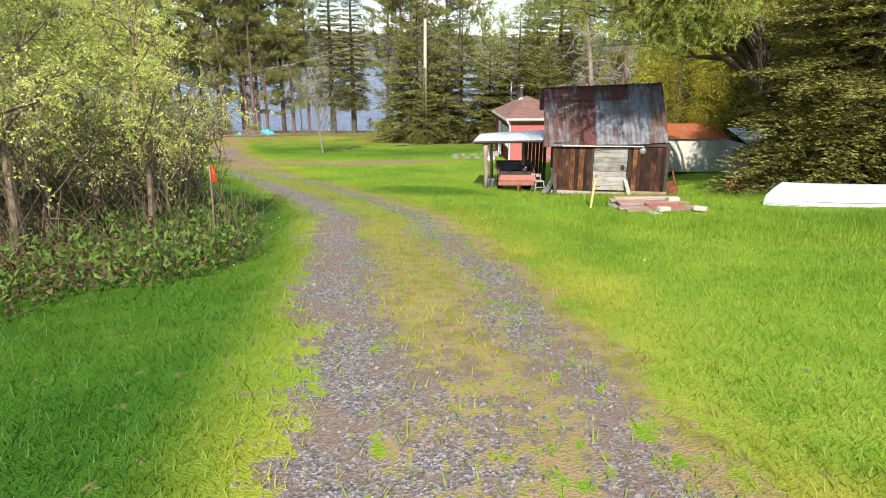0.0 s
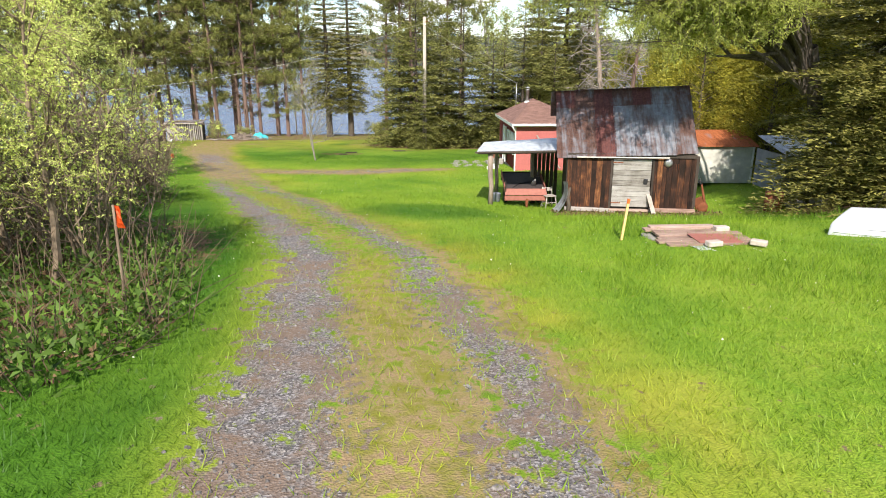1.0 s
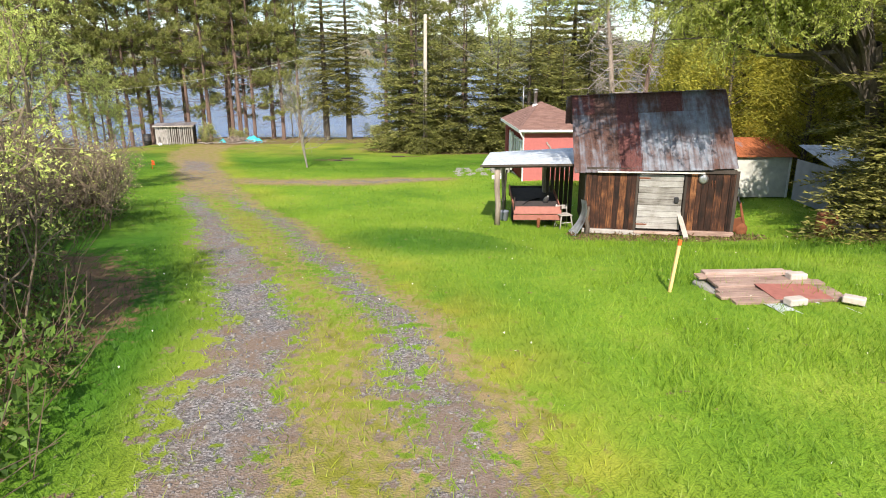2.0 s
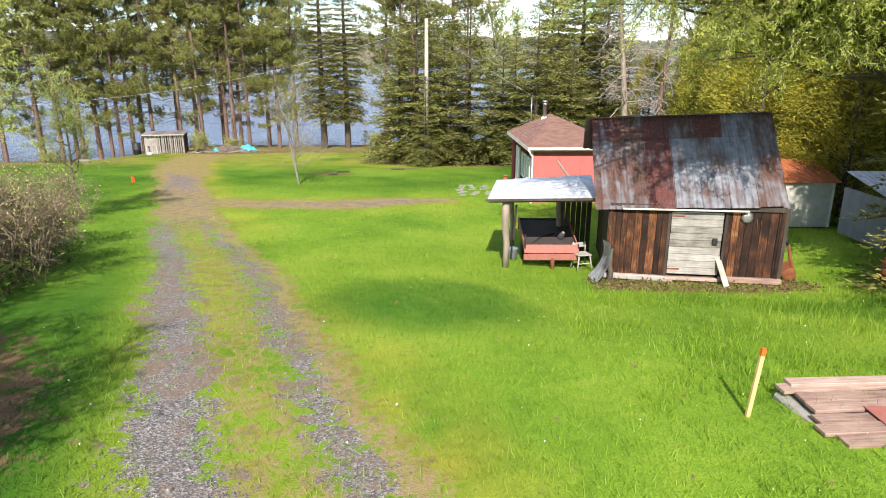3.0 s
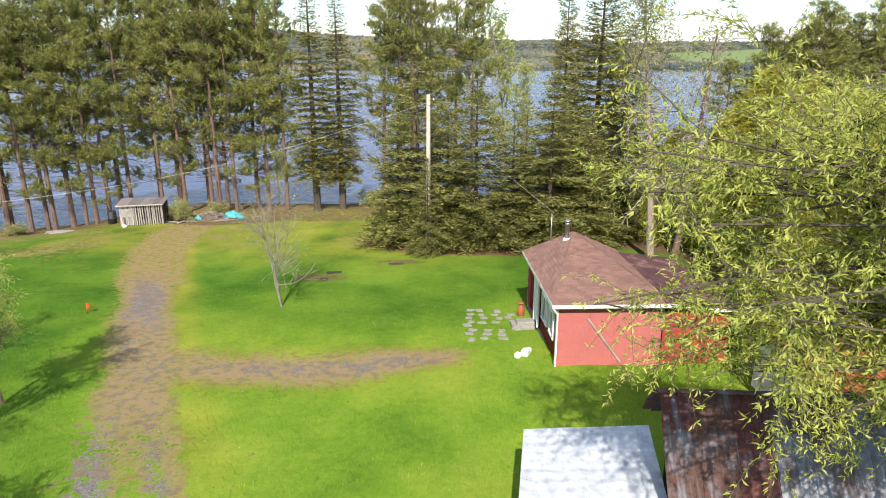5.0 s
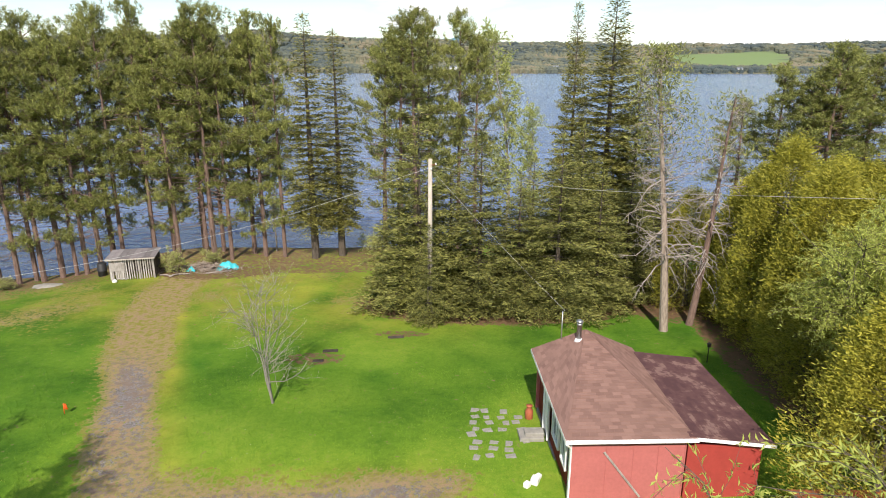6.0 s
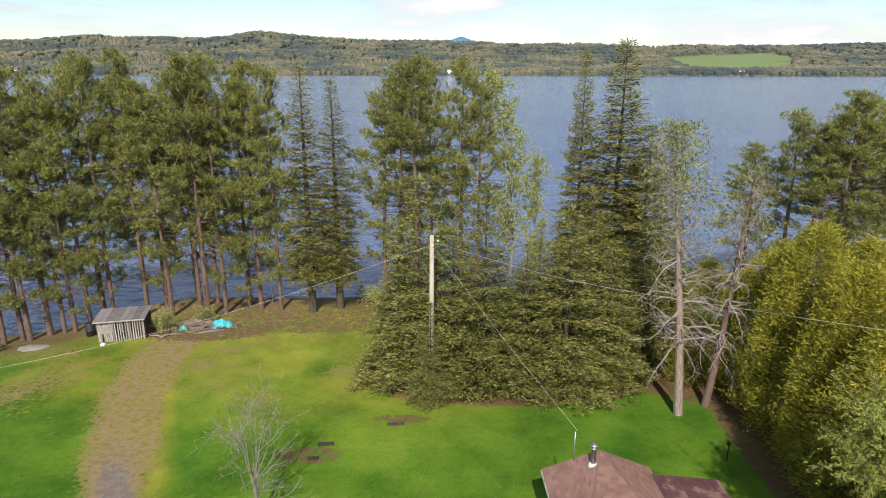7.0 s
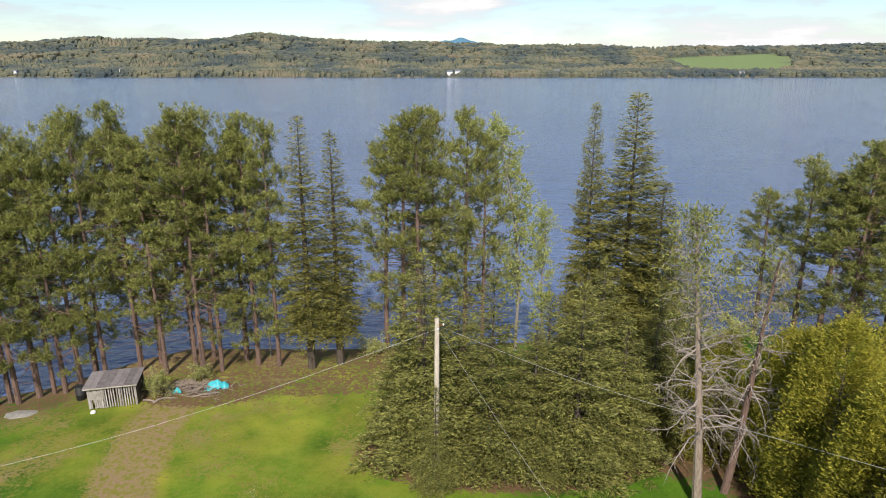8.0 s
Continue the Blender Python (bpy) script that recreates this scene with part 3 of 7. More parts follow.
def cedar_parts(seed, h, rad, clumps=420, per=15, L=0.30, W=0.13):
    r = np.random.RandomState(seed)
    wood = [np_tube([(0, 0, -0.2), (0.05, 0, h * 0.5), (0, 0, h * 0.93)], [0.14, 0.09, 0.02], 6)]
    f = r.uniform(0, 1, clumps) ** 0.9
    az = r.uniform(0, 6.283, clumps)
    prof = np.minimum(1, (f + 0.05) * 4.5) ** 0.5 * (1 - f ** 2.1) ** 0.75 + 0.03
    lob = 1 + 0.16 * np.sin(az * 3 + seed) + 0.10 * np.sin(az * 5 + f * 9)
    R = rad * prof * lob * r.uniform(0.72, 1.06, clumps)
    C = np.stack([R * np.cos(az), R * np.sin(az), f * h], 1)
    for k in range(0, clumps, 5):
        wood.append(np_tube([(0, 0, max(0.1, C[k, 2] - 0.5 * R[k])), C[k]], [0.022, 0.006], 3))
    o = np.stack([np.cos(az), np.sin(az), np.zeros(clumps)], 1)
    C = np.repeat(C, per, 0) + r.normal(0, 1, (clumps * per, 3)) * np.array([0.20, 0.20, 0.24]) * (0.6 + 0.25 * rad)
    o = np.repeat(o, per, 0)
    n = len(C)
    d = unit(o * 0.75 + np.array([0, 0, 0.45]) + r.normal(0, 0.42, (n, 3)))
    s = unit(np.cross(d, unit(np.cross(o, [0, 0, 1.0]) + r.normal(0, 0.5, (n, 3)))))
    return np.concatenate(wood), leaflets(C, d, s, L * r.uniform(0.6, 1.3, n), W * r.uniform(0.7, 1.4, n), 0.6)


def limb(r, p0, d0, ln, n=5, wob=0.18, sag=0.0, lift=0.0):
    p, d = np.array(p0, float), unit(np.array(d0, float))
    pts = [p.copy()]
    for k in range(n):
        d = unit(d + r.normal(0, wob, 3) + np.array([0, 0, lift - sag * (k + 1) / n]))
        p = p + d * ln / n
        pts.append(p.copy())
    return np.array(pts), d


def broad_parts(seed, h, spread, stems=1, limbs=7, branches=7, twigs=10, leaves=20, L=0.09, W=0.022, droop=0.25, trunk_h=0.3,
                trunk_r=0.13, lean=(0, 0), lift=0.05, base_r=0.0, low=0.0, twig_len=0.6, flare=0.28):
    """A leafy tree or many-stemmed shrub: limbs, branches and twigs, with leaves along the twigs."""
    r = np.random.RandomState(seed)
    wood, cc, dd = [], [], []
    for st in range(stems):
        a = r.uniform(0, 6.283)
        b0 = np.array([base_r * math.cos(a), base_r * math.sin(a), -0.2]) * r.uniform(0.3, 1) if stems > 1 else np.array([0, 0, -0.2])
        d0 = np.array([lean[0] + (flare * math.cos(a) if stems > 1 else 0), lean[1] + (flare * math.sin(a) if stems > 1 else 0), 1.0])
        hh = h * (r.uniform(0.55, 1.0) if stems > 1 else 1)
        tp, td = limb(r, b0, d0, hh * (0.95 if stems > 1 else 0.8), 7, 0.07, 0, 0.02)
        tr = trunk_r * (hh / h)
        wood.append(np_tube(tp, np.linspace(tr, tr * 0.18, 8), 6))
        for k in range(limbs):
            f = trunk_h + (1 - trunk_h) * (k + r.uniform(0, 1)) / limbs
            i = min(6, int(f * 7))
            p0 = tp[i] + (tp[i + 1] - tp[i]) * (f * 7 - i)
            az = r.uniform(0, 6.283)
            el = radians(r.uniform(8, 50) + 22 * f)
            ln = spread * (1.05 - 0.55 * f) * r.uniform(0.6, 1.1)
            lp, ld = limb(r, p0, (math.cos(az) * math.cos(el), math.sin(az) * math.cos(el), math.sin(el)), ln, 5, 0.17, droop * 0.4, lift)
            wood.append(np_tube(lp, np.linspace(tr * 0.42 * (1.1 - 0.6 * f) + 0.006, 0.008, 6), 4))
            for b in range(branches):
                u = r.uniform(0.2, 1.0) * 5
                i2 = min(4, int(u))
                q0 = lp[i2] + (lp[i2 + 1] - lp[i2]) * (u - i2)
                bd = unit(unit(lp[i2 + 1] - lp[i2]) + r.normal(0, 0.75, 3) + [0, 0, 0.1])
                bl = spread * 0.42 * r.uniform(0.5, 1.1)
                bp, _ = limb(r, q0, bd, bl, 3, 0.2, droop)
                wood.append(np_tube(bp, [0.012, 0.009, 0.006, 0.004], 3))
                for t in range(twigs):
                    v = r.uniform(0.15, 1.0) * 3
                    i3 = min(2, int(v))
                    s0 = bp[i3] + (bp[i3 + 1] - bp[i3]) * (v - i3)
                    sd = unit(unit(bp[i3 + 1] - bp[i3]) * 0.7 + r.normal(0, 0.7, 3))
                    tl = twig_len * r.uniform(0.5, 1.2)
                    sp, _ = limb(r, s0, sd, tl, 2, 0.2, droop * 1.6)
                    wood.append(np_tube(sp, [0.0045, 0.0035, 0.002], 3))
                    if leaves:
                        w = r.uniform(0, 2, leaves)
                        ii = np.minimum(1, w.astype(int))
                        c = sp[ii] + (sp[ii + 1] - sp[ii]) * (w - ii)[:, None]
                        if low:
                            keep = c[:, 2] > low * r.uniform(0.7, 1.3, leaves)
                            c = c[keep]
                        n = len(c)
                        cc.append(c + r.normal(0, 0.015, (n, 3)))
                        dd.append(unit(unit(sp[2] - sp[0]) * 0.55 + r.normal(0, 0.6, (n, 3)) + [0, 0, -droop * 0.5]))
    wood = np.concatenate(wood)
    if not leaves:
        return wood, None
    c, d = np.concatenate(cc), np.concatenate(dd)
    s = unit(np.cross(d, r.normal(size=d.shape)))
    return wood, leaflets(c, d, s, L * r.uniform(0.6, 1.3, len(c)), W * r.uniform(0.7, 1.3, len(c)))


def willow_parts(seed, fork, centre, radii, limbs=30, branches=9, twigs=10, leaves=18, L=0.125, W=0.028, trunk_r=0.24):
    """A leaning willow: long limbs spread from a fork into a wide crown, with drooping leafy twigs."""
    r = np.random.RandomState(seed)
    fork, centre, radii = np.array(fork, float), np.array(centre, float), np.array(radii, float)
    wood = [np_tube([(0, 0, -0.3), fork * [0.35, 0.35, 0.45], fork], [trunk_r * 1.2, trunk_r, trunk_r * 0.8], 9)]
    cc, dd = [], []
    for k in range(limbs):
        tgt = centre + radii * rand_unit(r, 1)[0] * r.uniform(0.35, 0.85)
        start = fork * [1, 1, r.uniform(0.72, 1.0)]
        ln = np.linalg.norm(tgt - start)
        mid1 = start + (tgt - start) * 0.35 + [0, 0, 0.10 * ln] + r.normal(0, 0.05 * ln, 3)
        mid2 = start + (tgt - start) * 0.70 + [0, 0, 0.09 * ln] + r.normal(0, 0.05 * ln, 3)
        lp = np.array([start, (start + mid1) / 2 + [0, 0, 0.03 * ln], mid1, (mid1 + mid2) / 2, mid2, tgt])
        lp[1:5] += r.normal(0, 0.09, (4, 3))
        wood.append(np_tube(lp, np.linspace(0.035 + 0.006 * ln, 0.010, 6), 5))
        for b in range(branches):
            u = r.uniform(0.35, 1.0) ** 0.8 * 5
            i2 = min(4, int(u))
            q0 = lp[i2] + (lp[i2 + 1] - lp[i2]) * (u - i2)
            bd = unit(unit(lp[i2 + 1] - lp[i2]) * 0.7 + r.normal(0, 0.75, 3) + [0, 0, 0.15])
            bp, _ = limb(r, q0, bd, r.uniform(0.7, 1.9), 3, 0.2, 0.10)
            wood.append(np_tube(bp, [0.013, 0.010, 0.007, 0.004], 3))
            for t in range(twigs):
                v = r.uniform(0.1, 1.0) * 3
                i3 = min(2, int(v))
                s0 = bp[i3] + (bp[i3 + 1] - bp[i3]) * (v - i3)
                sd = unit(unit(bp[i3 + 1] - bp[i3]) * 0.7 + r.normal(0, 0.7, 3))
                sp, _ = limb(r, s0, sd, r.uniform(0.35, 0.95), 2, 0.2, 0.28)
                if np.sum(((sp[2] - centre) / (radii * 1.12)) ** 2) > 1:
                    continue
                wood.append(np_tube(sp, [0.0045, 0.0035, 0.002], 3))
                w = r.uniform(0, 2, leaves)
                ii = np.minimum(1, w.astype(int))
                c = sp[ii] + (sp[ii + 1] - sp[ii]) * (w - ii)[:, None]
                cc.append(c + r.normal(0, 0.015, (leaves, 3)))
                dd.append(unit(unit(sp[2] - sp[0]) * 0.6 + r.normal(0, 0.6, (leaves, 3)) + [0, 0, -0.12]))
    c, d = np.concatenate(cc), np.concatenate(dd)
    s = unit(np.cross(d, r.normal(size=d.shape)))
    return np.concatenate(wood), leaflets(c, d, s, L * r.uniform(0.6, 1.3, len(c)), W * r.uniform(0.7, 1.3, len(c)))


def dead_parts(seed, h, n_br=46, reach=3.0, lean=0.0):
    r = np.random.RandomState(seed)
    zs = np.linspace(0, 1, 8)
    trunk = np.stack([lean * zs + 0.12 * np.sin(zs * 5), 0.1 * np.sin(zs * 4), zs * h - 0.3], 1)
    wood = [np_tube(trunk, 0.235 * (1 - 0.84 * zs) * h / 15 + 0.012, 9)]
    limbs_ = []
    for k in range(n_br):
        f = 0.27 + 0.71 * (k + r.uniform(0, 1)) / n_br
        base = np.array([np.interp(f, zs, trunk[:, 0]), np.interp(f, zs, trunk[:, 1]), f * h - 0.3])
        ln = reach * (0.45 + 0.75 * math.sin(min(1, f * 2.2) * 1.57)) * (1.15 - f) * r.uniform(0.45, 1.2) + 0.3
        az = r.uniform(0, 6.283)
        el = r.uniform(-0.35, 0.2) + 0.55 * f
        p, _ = limb(r, base, (math.cos(az), math.sin(az), math.tan(el)), ln, 5, 0.34, 0.38 * (1 - f))
        limbs_.append(np_tube(p, np.linspace(0.017 + 0.011 * ln, 0.008, 6), 4))
        for t in range(int(4 + 4 * ln)):
            u = r.uniform(0.25, 1.0) * 5
            i = min(4, int(u))
            q = p[i] + (p[i + 1] - p[i]) * (u - i)
            d = unit(unit(p[i + 1] - p[i]) * 0.6 + r.normal(0, 0.6, 3) + [0, 0, -0.15])
            tp, _ = limb(r, q, d, r.uniform(0.25, 0.9), 3, 0.25, 0.1)
            limbs_.append(np_tube(tp, [0.011, 0.009, 0.007, 0.004], 3))
    return np.concatenate(wood), np.concatenate(limbs_)


# ---- the lie of the land ----
LAND_Y = np.array([-60, -30, 0, 5, 10, 15, 20, 25, 30, 36, 42, 50, 60, 68, 90], float)
LAND_Z = np.array([6.0, 4.6, 2.78, 2.40, 1.92, 1.55, 1.02, 0.27, -0.1, -0.52, -0.92, -1.45, -2.0, -2.45, -3.0])
ROAD_Y = np.array([-60, 0, 3.3, 5.3, 8.3, 11.2, 13, 16, 19, 23, 27, 31.2, 35, 39.7, 42.4, 48, 53, 56, 60], float)
ROAD_X = np.array([3.0, 0.9, 0.65, 0.5, 0.2, -0.45, -0.8, -2.1, -3.45, -5.0, -7.0, -9.0, -10.6, -12.8, -14.0, -16.3, -18.1, -18.9, -19.3])
SHORE_X = np.array([-400, -60, -40, -31, -22, -10, 5, 20, 40, 70, 400], float)
SHORE_Y = np.array([40, 58, 63, 67.5, 73.5, 73.5, 75, 76, 79, 74, 60], float)
LAKE = -4.8
SKY_X = np.array([-4000, -1880, -1474, -970, -802, -537, -202, 278, 518, 758, 1190, 1382, 1646, 1882, 4000], float)
SKY_Z = np.array([105, 98, 130, 112, 140, 116, 106, 92, 97, 82, 92, 87, 97, 99, 110], float)


def smooth(a, b, x):
    t = np.clip((x - a) / (b - a), 0, 1)
    return t * t * (3 - 2 * t)


def lattice(i, j, k):
    h = np.sin(i * 127.1 + j * 311.7 + k * 74.7) * 43758.5453
    return (h - np.floor(h)) * 2 - 1


def value_noise(x, y, k):
    i, j = np.floor(x), np.floor(y)
    u, v = smooth(0, 1, x - i), smooth(0, 1, y - j)
    a = lattice(i, j, k) * (1 - u) + lattice(i + 1, j, k) * u
    b = lattice(i, j + 1, k) * (1 - u) + lattice(i + 1, j + 1, k) * u
    return a * (1 - v) + b * v


def wobble(x, y, s, k=0.0):
    """Uneven rises and patches, about a third of a turn of s across, from -1 to 1."""
    x, y = np.asarray(x, float) * s * 0.5, np.asarray(y, float) * s * 0.5
    return 0.75 * value_noise(x + 3.7 * k, y, k) + 0.4 * value_noise(x * 2.1 + 9.1, y * 2.1 + k, k + 3) + 0.22 * value_noise(x * 4.3, y * 4.3 + 5.0, k + 7)


def land(x, y):
    x, y = np.asarray(x, float), np.asarray(y, float)
    z = sum(np.interp(y + d, LAND_Y, LAND_Z) for d in (-2.0, -1.0, 0.0, 1.0, 2.0)) / 5
    z = z - 0.8 * smooth(-24, -32, x) * smooth(48, 66, y) + 0.45 * smooth(-6, -14, x) * smooth(32, 22, y) * smooth(0, 14, y)
    z = z + 0.05 * wobble(x, y, 0.45) + 0.02 * wobble(x, y, 1.7, 2.0) * smooth(80, 60, y)
    z = z - 0.45 * smooth(-0.5, 4, x) * smooth(13, 9.6, x) * smooth(16, 22, y) * smooth(33, 27, y)
    d = y - np.interp(x, SHORE_X, SHORE_Y)
    z = z - 4.0 * smooth(-1.5, 5.0, d)
    far = smooth(1490, 1540, y)
    top = np.interp(x, SKY_X, SKY_Z) * (1 + 0.04 * wobble(x, y, 0.004, 1.0))
    rise = 0.10 * smooth(1500, 1560, y) + 0.32 * smooth(1540, 2050, y) + 0.58 * smooth(1900, 2850, y)
    hill = -7.0 + (top + 7) * rise - 30 * smooth(2900, 4500, y) + 5 * wobble(x, y, 0.011, 0.7) * smooth(1550, 1900, y)
    return np.where(y > 1300, (1 - far) * -7.0 + far * hill, np.where(y > 110, -7.0, z))


def road_masks(x, y):
    c = np.interp(y, ROAD_Y, ROAD_X)
    u = (x - c) * 0.93 + 0.26 * wobble(x, y, 0.9, 8.0) + 0.12 * wobble(x, y, 2.6, 9.0)
    wl = np.exp(-((u + 1.00) / 0.56) ** 2)
    wr = np.exp(-((u - 0.66) / 0.46) ** 2)
    near = smooth(14, 6, y)
    core = np.exp(-((u + 0.35) / 0.75) ** 2) * smooth(8, 3, y) * 0.72
    end = smooth(65.5, 61.5, y)
    grav = np.maximum(np.maximum(wl * 0.86, wr * (0.68 + 0.04 * near)), core * 0.80) * (1 - 0.30 * smooth(24, 40, y)) * end
    dirt = np.exp(-(np.abs(u) / (1.55 + 0.35 * smooth(44, 58, y))) ** 4) * (0.56 + 0.20 * near + 0.34 * smooth(26, 36, y)) * end
    dirt = np.maximum(dirt, np.exp(-((u - 1.05) / 0.45) ** 2) * 0.80 * end)
    broad = smooth(25, 33, y)
    grav = grav * (1 - broad) + broad * end * smooth(52, 45, y) * (0.40 * np.exp(-(u / 1.3) ** 4) + 0.42 * np.exp(-(u / 0.9) ** 2) * np.exp(-((y - 43) / 3.0) ** 2))
    dirt = np.maximum(dirt, broad * end * 0.98 * np.exp(-(np.abs(u) / (1.48 + 0.62 * smooth(42, 50, y))) ** 4))
    shore = np.interp(x, SHORE_X, SHORE_Y) - y
    dirt = np.maximum(dirt, np.maximum((0.60 + 0.30 * wobble(x, y, 0.6, 3.0)) * smooth(14, 6, shore), (0.36 + 0.34 * wobble(x, y, 0.8, 2.0)) * smooth(30, 16, shore)) * smooth(2, -6, x) * smooth(45, 52, y))
    tr = np.exp(-((y - np.interp(x, [-10, -4, 0, 2], [35.1, 35.1, 36.1, 36.6]) - 0.5 * wobble(x, y, 0.5, 6.0)) / (1.35 - 0.5 * smooth(-4, 0, x))) ** 2) * smooth(-11.5, -10, x) * smooth(1.8, -0.5, x) * np.clip(0.95 + 0.65 * wobble(x, y, 1.0, 7.0), 0.2, 1)
    dirt = np.maximum(dirt, 1.1 * np.sqrt(tr) * (tr > 0.05))
    grav = np.maximum(grav, 0.50 * tr)
    return grav, dirt


def lush_shade_mask(x, y):
    """Where the lawn is dark: rich growth, with tree and thicket shade painted in."""
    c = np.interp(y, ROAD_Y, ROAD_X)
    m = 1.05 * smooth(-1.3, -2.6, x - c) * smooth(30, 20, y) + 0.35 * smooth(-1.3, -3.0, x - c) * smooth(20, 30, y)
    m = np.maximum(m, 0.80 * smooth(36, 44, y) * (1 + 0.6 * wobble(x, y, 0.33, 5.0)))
    # the patches by the canoe and right of the shed paint in spruce shade
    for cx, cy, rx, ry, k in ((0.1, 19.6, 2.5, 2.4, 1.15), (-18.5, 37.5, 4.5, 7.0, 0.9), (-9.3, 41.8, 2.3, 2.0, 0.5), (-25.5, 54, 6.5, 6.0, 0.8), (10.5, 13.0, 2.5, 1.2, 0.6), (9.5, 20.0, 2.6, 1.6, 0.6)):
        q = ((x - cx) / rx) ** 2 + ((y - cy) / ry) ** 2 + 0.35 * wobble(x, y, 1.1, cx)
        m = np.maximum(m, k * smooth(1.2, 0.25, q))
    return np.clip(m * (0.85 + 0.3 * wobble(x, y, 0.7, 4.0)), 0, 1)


def dry_mask(x, y):
    """Yellow mossy grass beside the drive and thin brown grass toward the shore."""
    c = np.interp(y, ROAD_Y, ROAD_X)
    u = x - c
    m = (0.45 + 0.5 * wobble(x, y, 3.1, 5.0)) * smooth(0.9, 1.4, u) * smooth(3.0, 1.5, u) * smooth(26, 12, y) + 0.55 * smooth(-2.4, -1.2, u) * smooth(-0.9, -1.3, u) * smooth(24, 14, y)
    m = m + 0.55 * np.exp(-((u + 0.2) / 0.55) ** 2) * smooth(30, 20, y)
    m = m + (0.45 + 0.5 * smooth(42, 48, y)) * smooth(1.0, 1.5, u) * smooth(3.2, 1.6, u) * smooth(24, 30, y)
    m = np.maximum(m, 0.50 * smooth(45, 56, y + 0.10 * x + 2.4 * wobble(x, y, 0.35)) * smooth(6, -2, x) * smooth(-34, -22, x))
    m = np.maximum(m, 0.5 * np.exp(-((y - 35.4) / 1.9) ** 2) * smooth(-11, -9, x) * smooth(2.5, -0.5, x))
    return np.clip(m * (0.75 + 0.6 * wobble(x, y, 1.3, 2.0)), 0, 1)


def litter_mask(x, y):
    d = np.interp(x, SHORE_X, SHORE_Y) - y
    m = (0.62 + 0.2 * wobble(x, y, 0.5, 1.0)) * smooth(13.0, 4.0, d) * smooth(30, -2, x)
    m = np.maximum(m, 0.95 * smooth(3.0, 0.0, d))
    for cx, cy, rx, ry, k in ((3.5, 56.5, 9.0, 4.0, 0.95), (15.5, 60, 6.0, 7.0, 0.9), (-2.4, 51.0, 1.6, 0.5, 0.62), (6.9, 22.85, 3.0, 0.75, 0.62), (16.5, 45, 2.2, 13, 0.8),
                              (16, 22, 5.5, 3.2, 0.8), (-7.6, 11.4, 4.2, 6.2, 0.85), (-12.6, 24, 2.6, 5, 0.6), (-6.6, 47.2, 1.6, 0.8, 0.60), (-18.2, 64.5, 5.5, 2.4, 0.72), (-11.5, 66.6, 8.5, 2.8, 0.62)):
        q = ((x - cx) / rx) ** 2 + ((y - cy) / ry) ** 2
        m = np.maximum(m, k * smooth(1.35, 0.7, q))
    return m


def axis(dense0, dense1, step, lo, hi, cap):
    a = list(np.arange(dense0, dense1 + 1e-6, step))
    s = step
    while a[-1] < hi:
        s = min(s * 1.22, cap)
        a.append(a[-1] + s)
    s = step
    while a[0] > lo:
        s = min(s * 1.22, cap)
        a.insert(0, a[0] - s)
    return np.array(a)


def build_ground():
    xs = axis(-30, 18, 0.22, -4200, 4200, 75)
    ys = np.concatenate([axis(1, 74, 0.22, -400, 130, 30), np.arange(200, 1480, 180.0), np.arange(1480, 1640, 12.0), np.arange(1650, 4600, 45.0)])
    X, Y = np.meshgrid(xs, ys)
    Z = land(X, Y)
    nx, ny = len(xs), len(ys)
    me = bpy.data.meshes.new("ground")
    co = np.stack([X, Y, Z], -1).reshape(-1, 3).astype(np.float32)
    me.vertices.add(len(co))
    me.vertices.foreach_set("co", co.ravel())
    i = np.arange(nx * ny).reshape(ny, nx)
    q = np.stack([i[:-1, :-1], i[:-1, 1:], i[1:, 1:], i[1:, :-1]], -1).reshape(-1, 4).astype(np.int32)
    me.loops.add(q.size)
    me.loops.foreach_set("vertex_index", q.ravel())
    me.polygons.add(len(q))
    me.polygons.foreach_set("loop_start", np.arange(0, q.size, 4, dtype=np.int32))
    me.polygons.foreach_set("use_smooth", np.ones(len(q), dtype=bool))
    me.materials.append(M["ground"])
    me.update(calc_edges=True)
    x, y = X.ravel(), Y.ravel()
    grav, dirt = road_masks(x, y)
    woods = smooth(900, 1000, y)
    field = np.zeros_like(x)
    for cx, cy, rx, ry in ((820, 2000, 190, 330), (600, 1980, 60, 130), (1000, 2150, 90, 200)):
        field = np.maximum(field, smooth(1.15, 0.85, ((x - cx - (y - cy) * 0.25) / rx) ** 2 + ((y - cy) / ry) ** 2))
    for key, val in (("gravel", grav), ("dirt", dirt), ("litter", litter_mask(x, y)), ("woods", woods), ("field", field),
                     ("lush_shade", lush_shade_mask(x, y)), ("dry", dry_mask(x, y))):
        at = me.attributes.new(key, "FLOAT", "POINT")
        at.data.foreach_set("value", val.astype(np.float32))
    tagged(new("ground", me), "sunny lawn with a two-track gravel drive running to the lake", "ground", kind="structure")


build_ground()

bm = bmesh.new()
bmesh.ops.create_grid(bm, x_segments=8, y_segments=8, size=1.0, matrix=Matrix.Translation((0, 790, LAKE)) @ Matrix.Diagonal((4000, 745, 1, 1)))
lone("water", bm, M["water"], Matrix(), "wide blue lake ruffled by small waves", "lake", kind="structure")


